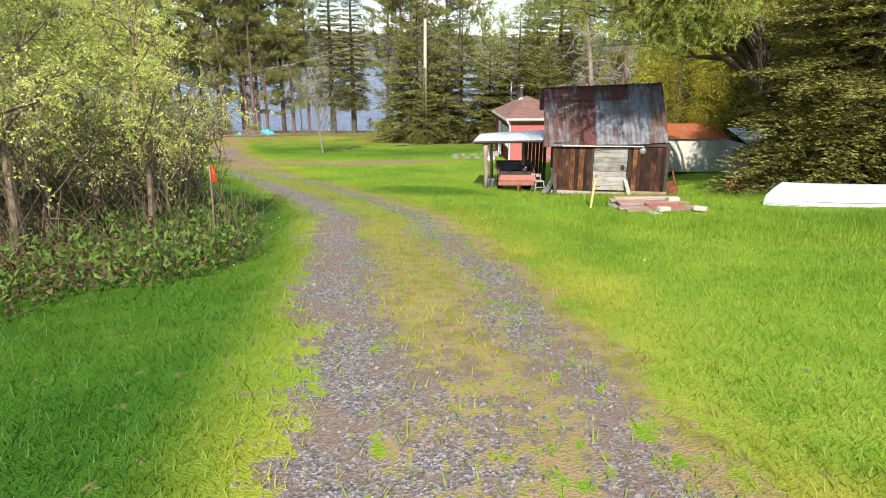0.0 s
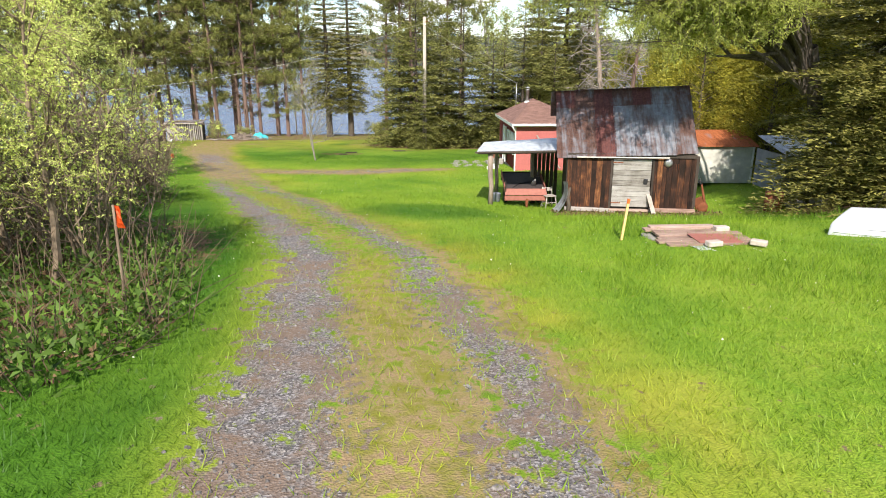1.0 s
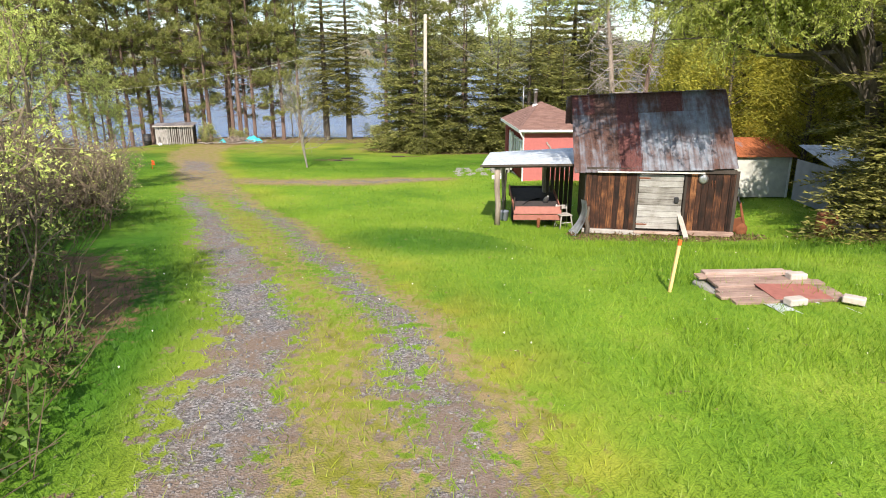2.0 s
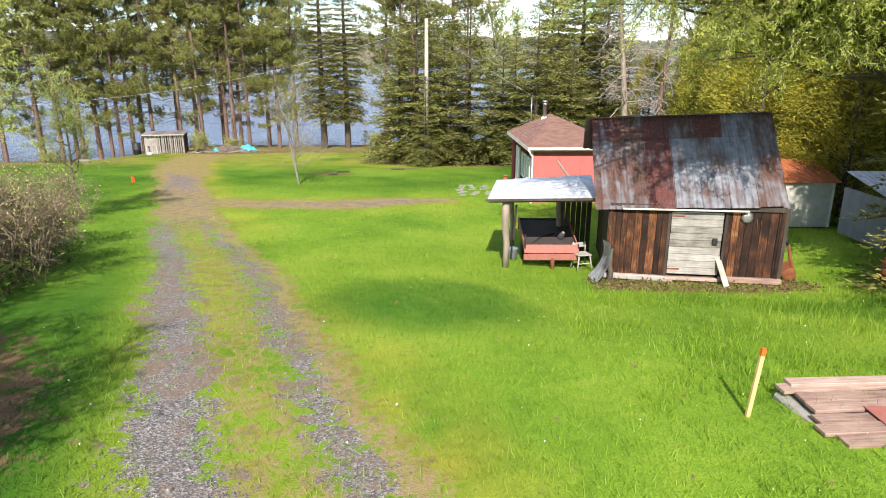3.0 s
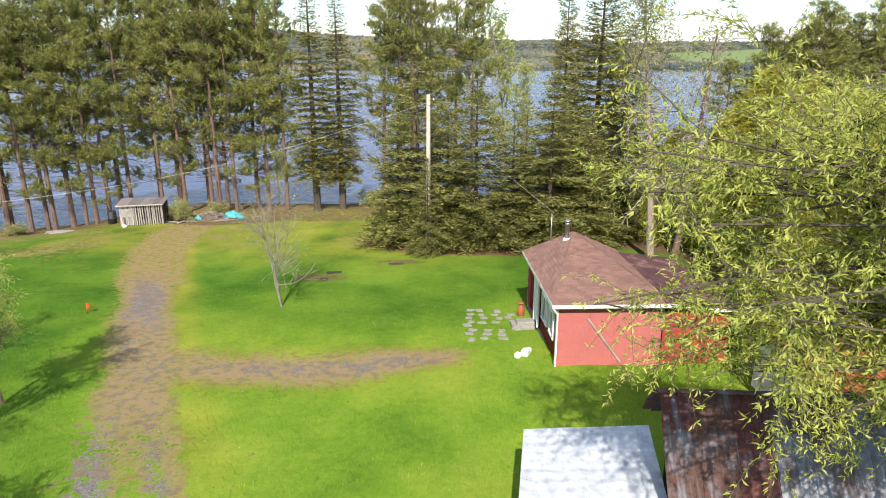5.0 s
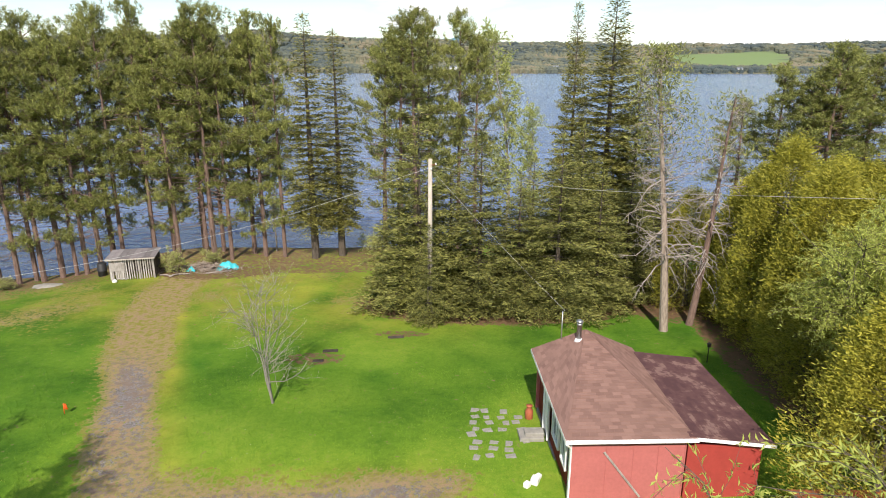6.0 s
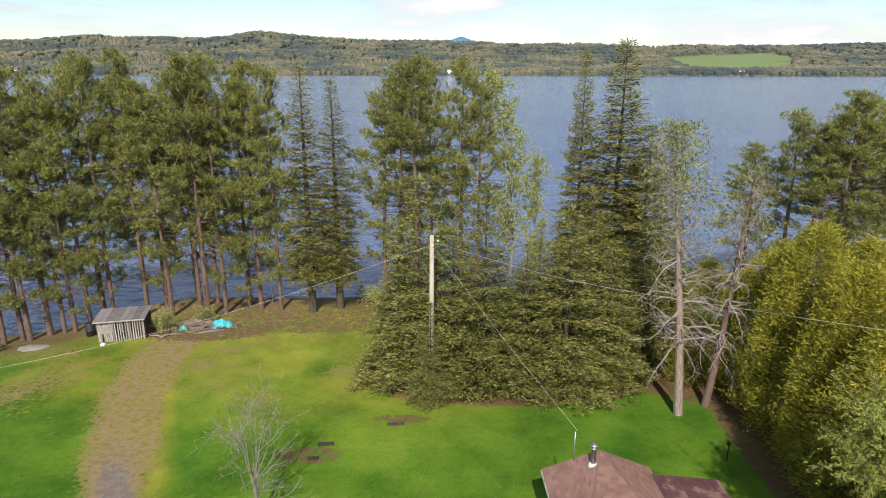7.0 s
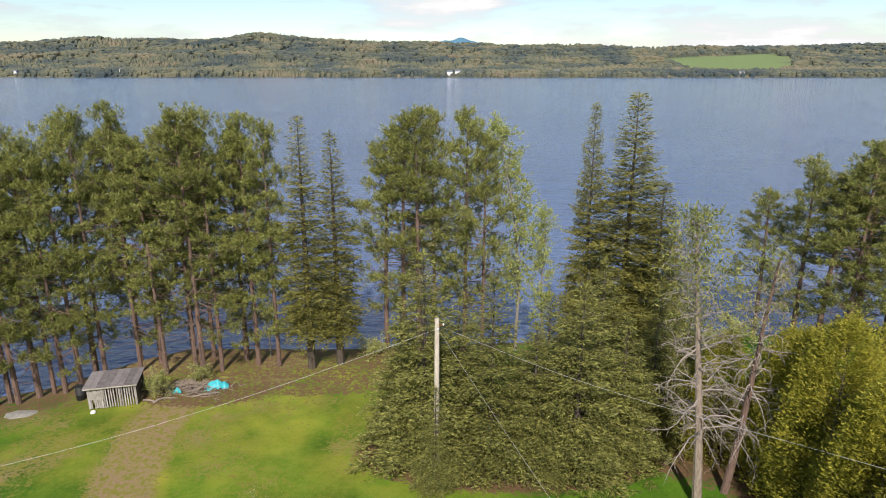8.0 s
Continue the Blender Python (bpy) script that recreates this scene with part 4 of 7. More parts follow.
def far_woods():
    """Trees on the other shore, each a small pointed or rounded clump."""
    r = np.random.RandomState(5)
    P = []
    bands = ((1505, 1600, 4200), (1600, 1800, 4200), (1800, 2200, 4200), (2200, 2900, 4400))
    for y0, y1, n in bands:
        x = r.uniform(-1, 1, n) * (0.80 * y1)
        y = r.uniform(y0, y1, n)
        z = land(x, y)
        ok = z > LAKE + 0.6
        for cx, cy, rx, ry in ((820, 2000, 190, 330), (600, 1980, 60, 130), (1000, 2150, 90, 200)):
            ok &= ((x - cx - (y - cy) * 0.25) / rx) ** 2 + ((y - cy) / ry) ** 2 > 1.0
        x, y, z = x[ok], y[ok], z[ok]
        k = len(x)
        hgt = r.uniform(6, 12, k) * (1 + 0.2 * (y0 > 1750)) * (1 + 0.2 * (y0 > 2100))
        wid = hgt * r.uniform(0.40, 0.75, k) * (1 + 0.5 * (y0 > 1750))
        con = wobble(x, y, 0.012, 3.0) > 0.15
        wid = np.where(con, wid * 0.62, wid)
        a = np.arange(6) * 2 * np.pi / 6
        lo = np.stack([x[:, None] + wid[:, None] * np.cos(a), y[:, None] + wid[:, None] * np.sin(a), np.repeat((z - 1)[:, None], 6, 1)], -1)
        ms = np.where(con, 0.35, 0.62)
        mw = np.where(con, 0.8, 1.08)
        mi = np.stack([x[:, None] + (wid * mw)[:, None] * np.cos(a + 0.4), y[:, None] + (wid * mw)[:, None] * np.sin(a + 0.4), (z + hgt * ms)[:, None] + r.normal(0, 0.5, (k, 6))], -1)
        tp = np.repeat(np.stack([x, y, z + hgt], -1)[:, None], 6, 1)
        for u, v in ((lo, mi), (mi, tp)):
            q = np.stack([u, np.roll(u, -1, 1), np.roll(v, -1, 1), v], 2).reshape(-1, 4, 3)
            P.append(q)
    m, nt = nodes_of("hazed_tree_crowns")
    v = world_pos(nt)
    n = noise_fac(nt, v, 0.0075, 5, 0.6)
    n2 = noise_fac(nt, v, 0.12, 3, 0.6)
    # crown colours greyed and blued to carry the haze of distance
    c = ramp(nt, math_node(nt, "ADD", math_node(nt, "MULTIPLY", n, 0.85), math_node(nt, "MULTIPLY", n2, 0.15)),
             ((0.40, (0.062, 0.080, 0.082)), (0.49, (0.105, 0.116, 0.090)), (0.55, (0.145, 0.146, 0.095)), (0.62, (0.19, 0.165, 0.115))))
    finish(m, nt, c, 0.95, spec=0.1)
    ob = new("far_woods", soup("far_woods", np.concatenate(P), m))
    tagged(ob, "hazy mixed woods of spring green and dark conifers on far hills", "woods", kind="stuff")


far_woods()


def far_mountain():
    bm = bmesh.new()
    n = 40
    prev = None
    for k in range(n + 1):
        x = -500 + 1000 * k / n
        zt = 110 * math.exp(-((x - 180) / 170) ** 2) + 85 * math.exp(-((x + 80) / 210) ** 2) + 6 * math.sin(k * 1.3)
        row = (bm.verts.new((x - 60, 4500, 40)), bm.verts.new((x - 60, 4600, 68 + zt * 1.02)), bm.verts.new((x - 60, 4750, 40)))
        if prev:
            bm.faces.new((prev[0], row[0], row[1], prev[1]))
            bm.faces.new((prev[1], row[1], row[2], prev[2]))
        prev = row
    for fc in bm.faces:
        fc.smooth = True
    # the air's blue haze is put into the hill's base colour
    m = plain("haze_blue_hill", (0.10, 0.24, 0.36), 1.0, wear=0.15, scale=0.01)
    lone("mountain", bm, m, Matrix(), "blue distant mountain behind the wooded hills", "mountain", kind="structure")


far_mountain()


# ---- trees ----
def zland(x, y):
    return float(land(x, y))


def make_tree(name, parts, mats, x, y, label, category="tree", group="", crown_name="crown", rz=0.0, scale=1.0, sink=0.05, wood_name="trunk"):
    wood, crown = parts
    root = thing(name, x, y, zland(x, y) - sink, label, category, group, rz=rz)
    part_mesh(wood_name, soup(name + "_wood", wood, mats[0]), root)
    if crown is not None:
        part_mesh(crown_name, soup(name + "_crown", crown, mats[1]), root)
    root.scale = (scale, scale, scale)
    return root


def again(root, x, y, height_scale, width_scale, rz, sink=0.05, label=""):
    root_scale = root.scale.copy()
    root.scale = (1, 1, 1)
    c = copy_thing(root, pose(x, y, zland(x, y) - sink, 0, 0, rz))
    root.scale = root_scale
    c.scale = (width_scale, width_scale, height_scale)
    if label:
        c["label"] = label
    return c


rng = np.random.RandomState(11)

# dense spruces behind the lawn
SP_LABEL = "dense dark green spruce with branches down to the grass"
sp_a = make_tree("spruce_tree", spruce_parts(21, 12.9, 4.2, 0.72, 12, power=0.95), (M["bark"], M["spruce"]), -1.6, 56.0, SP_LABEL, "tree", "spruces behind the lawn")
sp_b = make_tree("spruce_tree", spruce_parts(22, 11.4, 4.0, 0.70, 12, power=0.95), (M["bark"], M["spruce"]), 2.2, 55.3, SP_LABEL, "tree", "spruces behind the lawn", rz=40)
sp_c = make_tree("spruce_tree", spruce_parts(23, 11.3, 4.1, 0.70, 12, power=0.9), (M["bark"], M["spruce"]), 7.0, 55.0, SP_LABEL, "tree", "spruces behind the lawn", rz=90)
for k, (x, y, base, h, w, rz) in enumerate(((4.6, 55.2, sp_a, 0.70, 0.80, 120), (-3.0, 57.2, sp_b, 0.82, 0.72, 10), (0.4, 57.6, sp_c, 0.85, 0.9, 200),
                                            (9.6, 55.6, sp_b, 0.80, 0.80, 260), (5.8, 58.5, sp_a, 0.75, 0.8, 310), (-0.9, 53.0, sp_b, 0.54, 0.42, 75), (9.0, 59.0, sp_c, 1.05, 0.9, 33), (12.2, 58.2, sp_b, 0.86, 0.85, 170), (15.0, 60.5, sp_a, 0.72, 0.8, 285))):
    again(base, x, y, h, w, rz)

# tall narrow spruces on the bank
TALL = "tall narrow spruce standing on the lake bank"
tl_a = make_tree("tall_spruce", spruce_parts(31, 21.5, 4.4, 0.56, 11, 0.08, 0.78, 0.30, 0.15, 0.18), (M["bark"], M["bigspruce"]), 12.8, 68.2, TALL, "tree", "tall spruces on the bank")
again(tl_a, 10.2, 69.4, 0.965, 0.55, 70)
again(tl_a, 14.6, 66.5, 0.72, 0.9, 150)
tl_c = make_tree("tall_spruce", spruce_parts(32, 19.9, 2.15, 0.50, 11, 0.16, 0.72, 0.27, 0.13, 0.20), (M["bark"], M["bigspruce"]), -11.0, 68.8, TALL, "tree", "tall spruces on the bank")
again(tl_c, -8.9, 69.7, 0.94, 0.95, 130)

# red pines along the shore
PINE = "tall red pine with a bare lower trunk on the lake shore"
pines = []
for k, (x, y, h, rd) in enumerate(((-17.9, 68.2, 19.8, 2.9), (-24.2, 68.0, 20.0, 2.8), (-13.7, 69.2, 18.9, 2.3), (-1.4, 72.8, 19.4, 2.6))):
    pines.append(make_tree("red_pine", pine_parts(41 + k, h, rd, (0.13, 0.12, 0.15, 0.17)[k]), (M["bark_pine"], M["pine"]), x, y, PINE, "tree", "red pines along the shore"))
spots = ((-34.1, 62.6), (-32.7, 63.2), (-32.0, 64.2), (-31.3, 64.0), (-30.4, 65.0), (-29.5, 65.4), (-28.6, 65.3), (-27.8, 66.0), (-36.5, 61.5), (-38.5, 61.0), (-41, 60.5),
         (-44, 59.5), (-47, 59.0), (-35.2, 64.5), (-26.3, 66.8), (-23.3, 69.6), (-22.0, 67.5), (-21.3, 71.2), (-19.5, 70.8), (-19.0, 67.3), (-16.6, 70.2), (-15.4, 69.4),
         (-38, 63.5), (-42.5, 62.0), (-25.3, 70.2), (-28.0, 68.4), (-20.2, 68.8), (-17.0, 71.5), (-3.9, 71.3), (1.1, 72.0), (2.5, 71.2), (-2.6, 70.8), (-5.4, 72.3),
         (-50.5, 58.0), (-54, 57.5))
for x, y in spots:
    p = pines[int(rng.randint(0, 4))]
    hs = rng.uniform(0.86, 1.03)
    again(p, x, y, hs, hs * rng.uniform(1.05, 1.40), rng.uniform(0, 360))
RIGHT = "broad red pine rising from the bank beyond the cedars"
for x, y, hs, ws in ((29.3, 74.0, 0.83, 1.35), (32.0, 71.2, 0.86, 1.35), (35.0, 74.5, 0.80, 1.3), (38.0, 72.0, 0.88, 1.3), (27.0, 76.0, 0.66, 1.2), (42, 71, 0.9, 1.3), (30.6, 72.6, 0.78, 1.5), (33.6, 72.8, 0.84, 1.5), (36.6, 73.2, 0.82, 1.5), (40.0, 73.5, 0.86, 1.5)):
    again(pines[int(rng.randint(0, 4))], x, y, hs, ws, rng.uniform(0, 360), label=RIGHT)

# pale poplars between the pines and the tall spruces
pop = make_tree("poplar_tree", broad_parts(51, 23.0, 3.0, 1, 30, 6, 6, 12, 0.15, 0.12, 0.05, 0.22, 0.15, lift=0.22, twig_len=0.7), (M["bark_grey"], M["poplar"]), 5.4, 72.4,
                "slender poplar with pale new leaves on the bank", "tree", "poplars on the bank")
again(pop, 7.6, 72.6, 0.66, 0.7, 100)
again(pop, -14.9, 71.0, 0.55, 0.5, 200)

# two dying pines beside the spruces
DEAD = "nearly dead pine with bare grey drooping branches"
for seed, x, y, h, lean, nm in ((61, 12.8, 51.7, 15.9, -1.6, 96), (62, 14.6, 52.7, 13.6, -1.0, 74)):
    trunk, limbs_ = dead_parts(seed, h, nm, 2.9 if seed == 61 else 2.6, lean if seed == 61 else 1.2)
    d = thing("dead_pine", x, y, zland(x, y) - 0.05, DEAD, "tree", "dying pines")
    part_mesh("trunk", soup("dead_trunk", trunk, M["log"] if seed == 61 else M["bark_pine"]), d)
    part_mesh("branchwork", soup("dead_limbs", limbs_, M["dead"]), d, "bare grey branches")
    r = np.random.RandomState(seed)
    n = 2400 if seed == 61 else 500
    zc = h * (0.62 + 0.38 * r.uniform(0, 1, n) ** 0.7)
    a = r.uniform(0, 6.283, n)
    rr = r.uniform(0.2, 2.1, n) * (1.25 - zc / h) * 2.2
    k = (r.randint(0, 40, n) * 1.7) % 6.283
    c = np.stack([lean * zc / h * (1 if seed == 61 else -1) + rr * np.cos(k + 0.15 * a), rr * np.sin(k + 0.15 * a), zc], 1)
    dv = unit(np.array([0, 0, 0.6]) + r.normal(0, 0.8, (n, 3)))
    part_mesh("crown", soup("dead_tufts", leaflets(c, dv, unit(np.cross(dv, r.normal(size=(n, 3)))), 0.30, 0.07), M["pine"]), d, "sparse olive needle tufts near the top")

# cedar hedge on the right
CED = "tall full yellow-green cedar in a hedge row"
ced_a = make_tree("cedar_tree", cedar_parts(71, 11.2, 2.6, 640, 60, 0.19, 0.052), (M["bark"], M["cedar"]), 17.7, 49.6, CED, "tree", "cedar hedge", sink=0.3)
ced_b = make_tree("cedar_tree", cedar_parts(72, 10.2, 2.5, 640, 60, 0.19, 0.052), (M["bark"], M["cedar"]), 17.4, 45.6, CED, "tree", "cedar hedge", sink=0.3)
for x, y, b, hs, ws, rz in ((17.3, 41.8, ced_a, 0.88, 1.05, 50), (17.4, 38.2, ced_b, 0.95, 1.05, 90), (17.6, 34.6, ced_a, 0.86, 1.0, 200), (17.9, 52.8, ced_b, 0.93, 0.85, 300),
                            (20.6, 47.5, ced_b, 1.0, 1.1, 10), (20.8, 43.5, ced_a, 0.92, 1.1, 75), (20.8, 39.5, ced_b, 1.0, 1.1, 140), (21.5, 51.5, ced_a, 0.9, 1.1, 190),
                            (15.2, 31.5, ced_b, 0.86, 0.9, 260), (12.6, 33.2, ced_a, 0.72, 0.8, 20), (18.4, 55.0, ced_b, 0.85, 0.9, 35), (15.6, 56.4, ced_a, 0.70, 0.8, 110), (24.5, 45, ced_a, 0.85, 1.2, 15),
                            (24.5, 51, ced_b, 0.8, 1.2, 15), (19.0, 31.0, ced_a, 0.95, 1.1, 330)):
    again(b, x, y, hs, ws, rz, sink=0.3)

# big spruces beside the canoe
BIG = "large old spruce with sweeping sunlit branches beside the shed"
bg_a = make_tree("spruce_tree", spruce_parts(81, 15.5, 5.6, 0.62, 9, 0.05, 0.66, 0.20, 0.14, 0.26), (M["bark"], M["bigspruce"]), 16.4, 22.6, BIG, "tree", "old spruces by the canoe")
again(bg_a, 14.6, 21.4, 0.84, 0.88, 250)
again(bg_a, 21.0, 19.5, 0.95, 0.95, 80)
again(bg_a, 20.0, 27.0, 1.0, 1.0, 200)

# willow over the shed and the house
wl = make_tree("willow_tree", willow_parts(91, (-1.8, -1.4, 5.0), (-7.75, -3.2, 7.5), (5.3, 2.7, 3.1), 92, 8, 13, 27, 0.092, 0.024), (M["bark"], M["willow"]), 13.4, 24.2,
               "leaning willow with narrow yellow-green spring leaves", "tree", "willows by the shed")

make_tree("willow_tree", willow_parts(92, (-1.0, -0.6, 4.6), (-2.9, -0.9, 7.6), (3.3, 2.7, 2.9), 44, 8, 12, 26, 0.11, 0.030), (M["bark"], M["willow"]), 16.6, 37.3,
          "willow with drooping yellow-green twigs before the cedar hedge", "tree", "willows by the shed")

# young leafy trees beside the drive
yt = make_tree("young_tree", broad_parts(95, 9.2, 3.0, 1, 15, 8, 8, 26, 0.052, 0.030, 0.12, 0.30, 0.11, (-0.22, 0.0), 0.1, twig_len=0.55), (M["twig"], M["shrub"]), -13.1, 27.0,
               "leaning young tree with fresh pale green leaves", "tree", "young trees beside the drive")
again(yt, -13.5, 32.0, 0.66, 0.62, -30)
again(yt, -18.5, 33.0, 0.75, 0.9, 120)
again(yt, -13.6, 20.5, 1.0, 1.0, 20)
for x, y, hs, ws, rz in ((-8.4, 12.2, 0.72, 0.8, 100), (-6.4, 9.4, 0.72, 0.8, 160), (-10.2, 11.2, 0.95, 1.0, 40), (-12.6, 16.6, 0.85, 0.9, 200), (-12.8, 14.2, 1.05, 1.1, 310),
                         (-9.2, 7.2, 0.85, 0.9, 250), (-6.6, 12.6, 0.55, 0.6, 70), (-5.0, 10.9, 0.58, 0.6, 215), (-7.8, 10.2, 0.8, 0.8, 330)):
    again(yt, x, y, hs, ws, rz)

# thicket of shrubs left of the drive
SHR = "many-stemmed brown shrub with few fresh leaves"
sh_a = make_tree("shrub", broad_parts(101, 3.4, 1.2, 15, 5, 3, 3, 5, 0.060, 0.036, 0.08, 0.28, 0.026, (0, 0), 0.12, 0.6, 0.9, 0.42), (M["twig"], M["shrub"]), -4.9, 11.9, SHR, "shrub",
                 "thicket beside the drive", wood_name="stemwork")
sh_b = make_tree("shrub", broad_parts(102, 3.9, 1.6, 13, 5, 3, 3, 7, 0.060, 0.036, 0.10, 0.25, 0.030, (0, 0), 0.10, 0.65, 1.0, 0.45), (M["twig"], M["shrub"]), -6.6, 10.2, SHR, "shrub",
                 "thicket beside the drive", wood_name="stemwork")
for x, y, b, hs, ws, rz in ((-7.2, 14.4, sh_a, 0.70, 0.8, 70), (-6.6, 13.0, sh_b, 0.75, 0.8, 150), (-8.8, 11.8, sh_b, 1.05, 1.05, 220), 
                            (-9.0, 15.4, sh_b, 0.75, 0.9, 20), (-10.8, 9.5, sh_b, 1.1, 1.1, 90), (-10.8, 14.0, sh_a, 1.15, 1.2, 10),
                            # the last three stand out of view, added to shade the near lawn
                            (-7.4, 7.6, sh_b, 0.9, 0.9, 310), (-12.0, 17.5, sh_b, 0.8, 1.0, 40), (-5.6, 2.0, sh_b, 0.55, 0.7, 15), (-5.8, -0.8, sh_b, 0.75, 0.9, 95), (-4.4, -2.6, sh_b, 0.9, 0.9, 195)):
    again(b, x, y, hs, ws, rz)
BARE = "low bare brown shrub beside the drive"
sh_c = make_tree("shrub", broad_parts(103, 2.6, 1.1, 16, 6, 4, 5, 1, 0.045, 0.026, 0.05, 0.2, 0.024, (0, 0), 0.10, 0.55, 0.5, 0.32), (M["twig"], M["shrub"]), -8.2, 20.7, BARE, "shrub",
                 "thicket beside the drive", wood_name="stemwork")
for x, y, hs, ws, rz in ((-8.9, 22.2, 0.8, 0.9, 120), (-10.4, 24.6, 0.85, 1.0, 250), (-8.4, 18.4, 0.9, 0.95, 60), (-9.8, 20.0, 1.1, 1.1, 190), (-11.2, 22.6, 1.1, 1.2, 330)):
    again(sh_c, x, y, hs, ws, rz)

# bare sapling on the lawn
make_tree("sapling", broad_parts(111, 6.4, 2.7, 3, 9, 5, 4, 2, 0.05, 0.03, -0.05, 0.24, 0.055, (0, 0), 0.10, 0.06, twig_len=0.5, flare=0.12), (M["bark_grey"], M["poplar"]), -7.4, 42.2,
          "small sapling, nearly bare, alone on the lawn", "tree")

# low growth along the bank
bk = make_tree("bush", broad_parts(115, 2.2, 0.9, 8, 5, 4, 4, 6, 0.08, 0.06, 0.05, 0.2, 0.015, base_r=0.4, twig_len=0.35), (M["twig"], M["poplar"]), -20.9, 63.6,
               "small leafy bush by the brush pile", "bush", "bushes on the bank")
for x, y, hs, ws in ((-18.8, 66.6, 0.7, 0.9), (-6.8, 71.5, 0.8, 1.2), (9.4, 70.5, 1.0, 1.4), (-33.0, 61.4, 0.5, 1.0), (17, 70, 1.3, 1.6), (21, 72, 1.2, 1.7), (25, 74, 1.3, 1.7)):
    again(bk, x, y, hs, ws, rng.uniform(0, 360))


# ---- growth on the ground, each kind one sheet of many pieces ----
def scatter_blades(name, pts, hgt, wid, lean, material, label, category, seed, bend=0.5):
    r = np.random.RandomState(seed)
    n = len(pts)
    base = np.stack([pts[:, 0], pts[:, 1], land(pts[:, 0], pts[:, 1]) - 0.01], 1)
    a = r.uniform(0, 6.283, n)
    s = np.stack([np.cos(a), np.sin(a), np.zeros(n)], 1)
    b = r.uniform(0, 6.283, n)
    H = hgt * r.uniform(0.5, 1.3, n)
    tip = base + np.stack([np.cos(b) * lean * H, np.sin(b) * lean * H, H], 1) * r.uniform(0.8, 1.2, (n, 1))
    W = (wid * r.uniform(0.6, 1.3, n))[:, None]
    P = np.stack([base - s * W / 2, base + s * W / 2, tip], 1)
    me = soup(name, P, material)
    for key, val in (("lush_shade", lush_shade_mask(pts[:, 0], pts[:, 1])), ("dry", dry_mask(pts[:, 0], pts[:, 1]))):
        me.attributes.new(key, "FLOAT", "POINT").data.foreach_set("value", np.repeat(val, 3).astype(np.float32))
    ob = new(name, me)
    return tagged(ob, label, category, kind="stuff")


def lawn_points(seed, n, x0, x1, y0, y1, keep):
    r = np.random.RandomState(seed)
    p = np.stack([r.uniform(x0, x1, n), r.uniform(y0, y1, n)], 1)
    g, d = road_masks(p[:, 0], p[:, 1])
    lit = litter_mask(p[:, 0], p[:, 1])
    tuft = 0.5 + 0.5 * wobble(p[:, 0], p[:, 1], 2.6, 1.1)
    chance = keep * np.clip(1 - 1.15 * np.maximum(g, d * 0.85), 0, 1) * np.clip(1.1 - lit, 0.05, 1) * (0.45 + 0.75 * tuft)
    chance *= 1 - smooth(-5.0, -6.5, p[:, 0]) * smooth(24, 20, p[:, 1])
    return p[r.uniform(0, 1, n) < chance]


near = np.concatenate([lawn_points(1, 150000, -6, 11, 2.2, 14, 1.0), lawn_points(2, 110000, -9, 14, 14, 26, 1.0)])
scatter_blades("grass_near", near, 0.085, 0.011, 0.75, M["blade"], "short bright green lawn grass", "grass", 3)
farp = lawn_points(4, 70000, -22, 15, 26, 46, 1.0)
scatter_blades("grass_far", farp, 0.085, 0.022, 0.7, M["blade"], "bright green lawn grass toward the house", "grass", 5)
tall = lawn_points(6, 26000, 2.5, 14, 10, 22, 1.0)
tall = tall[(wobble(tall[:, 0], tall[:, 1], 1.3) > 0.1)]
scatter_blades("tall_grass", tall, 0.20, 0.014, 0.45, M["blade"], "longer tufts of grass round the platform and canoe", "grass", 7)


def scatter_leaves(name, pts, z0, z1, L, W, material, label, category, seed, up=0.4):
    r = np.random.RandomState(seed)
    n = len(pts)
    c = np.stack([pts[:, 0], pts[:, 1], land(pts[:, 0], pts[:, 1]) + r.uniform(z0, z1, n)], 1)
    d = unit(np.array([0, 0, up]) + r.normal(0, 0.7, (n, 3)))
    s = unit(np.cross(d, r.normal(size=(n, 3))))
    ob = new(name, soup(name, leaflets(c, d, s, L * r.uniform(0.5, 1.4, n), W * r.uniform(0.6, 1.4, n)), material))
    return tagged(ob, label, category, kind="stuff")


def thicket_points(seed, n, inner=0.0):
    """Points under the shrubs left of the drive, thinning toward its edge."""
    r = np.random.RandomState(seed)
    p = np.stack([r.uniform(-14, -2, n), r.uniform(3, 25, n)], 1)
    edge = np.interp(p[:, 1], [3, 6.7, 7.2, 9, 11, 13.6, 15.5, 17, 20, 23, 25], [-5.6, -3.9, -3.0, -2.3, -2.9, -4.4, -5.8, -6.9, -7.5, -8.6, -9.4])
    d = edge - p[:, 0] + 0.35 * wobble(p[:, 0], p[:, 1], 2.0)
    return p[(d > inner)], d[d > inner]


p, d = thicket_points(201, 66000)
k = np.random.RandomState(1).uniform(0, 1, len(p)) < np.clip(1.25 - 0.28 * d, 0.10, 1)
scatter_leaves("undergrowth", p[k], 0.0, 0.50, 0.12, 0.05, M["fern"], "ferns and weeds at the thicket's edge", "undergrowth", 12)
p, d = thicket_points(202, 26000, 0.3)
scatter_leaves("dead_leaves", p, 0.0, 0.10, 0.10, 0.06, M["litter"], "brown dead leaves under the shrubs", "leaf litter", 13, 0.0)
p, d = thicket_points(203, 4600, 0.1)


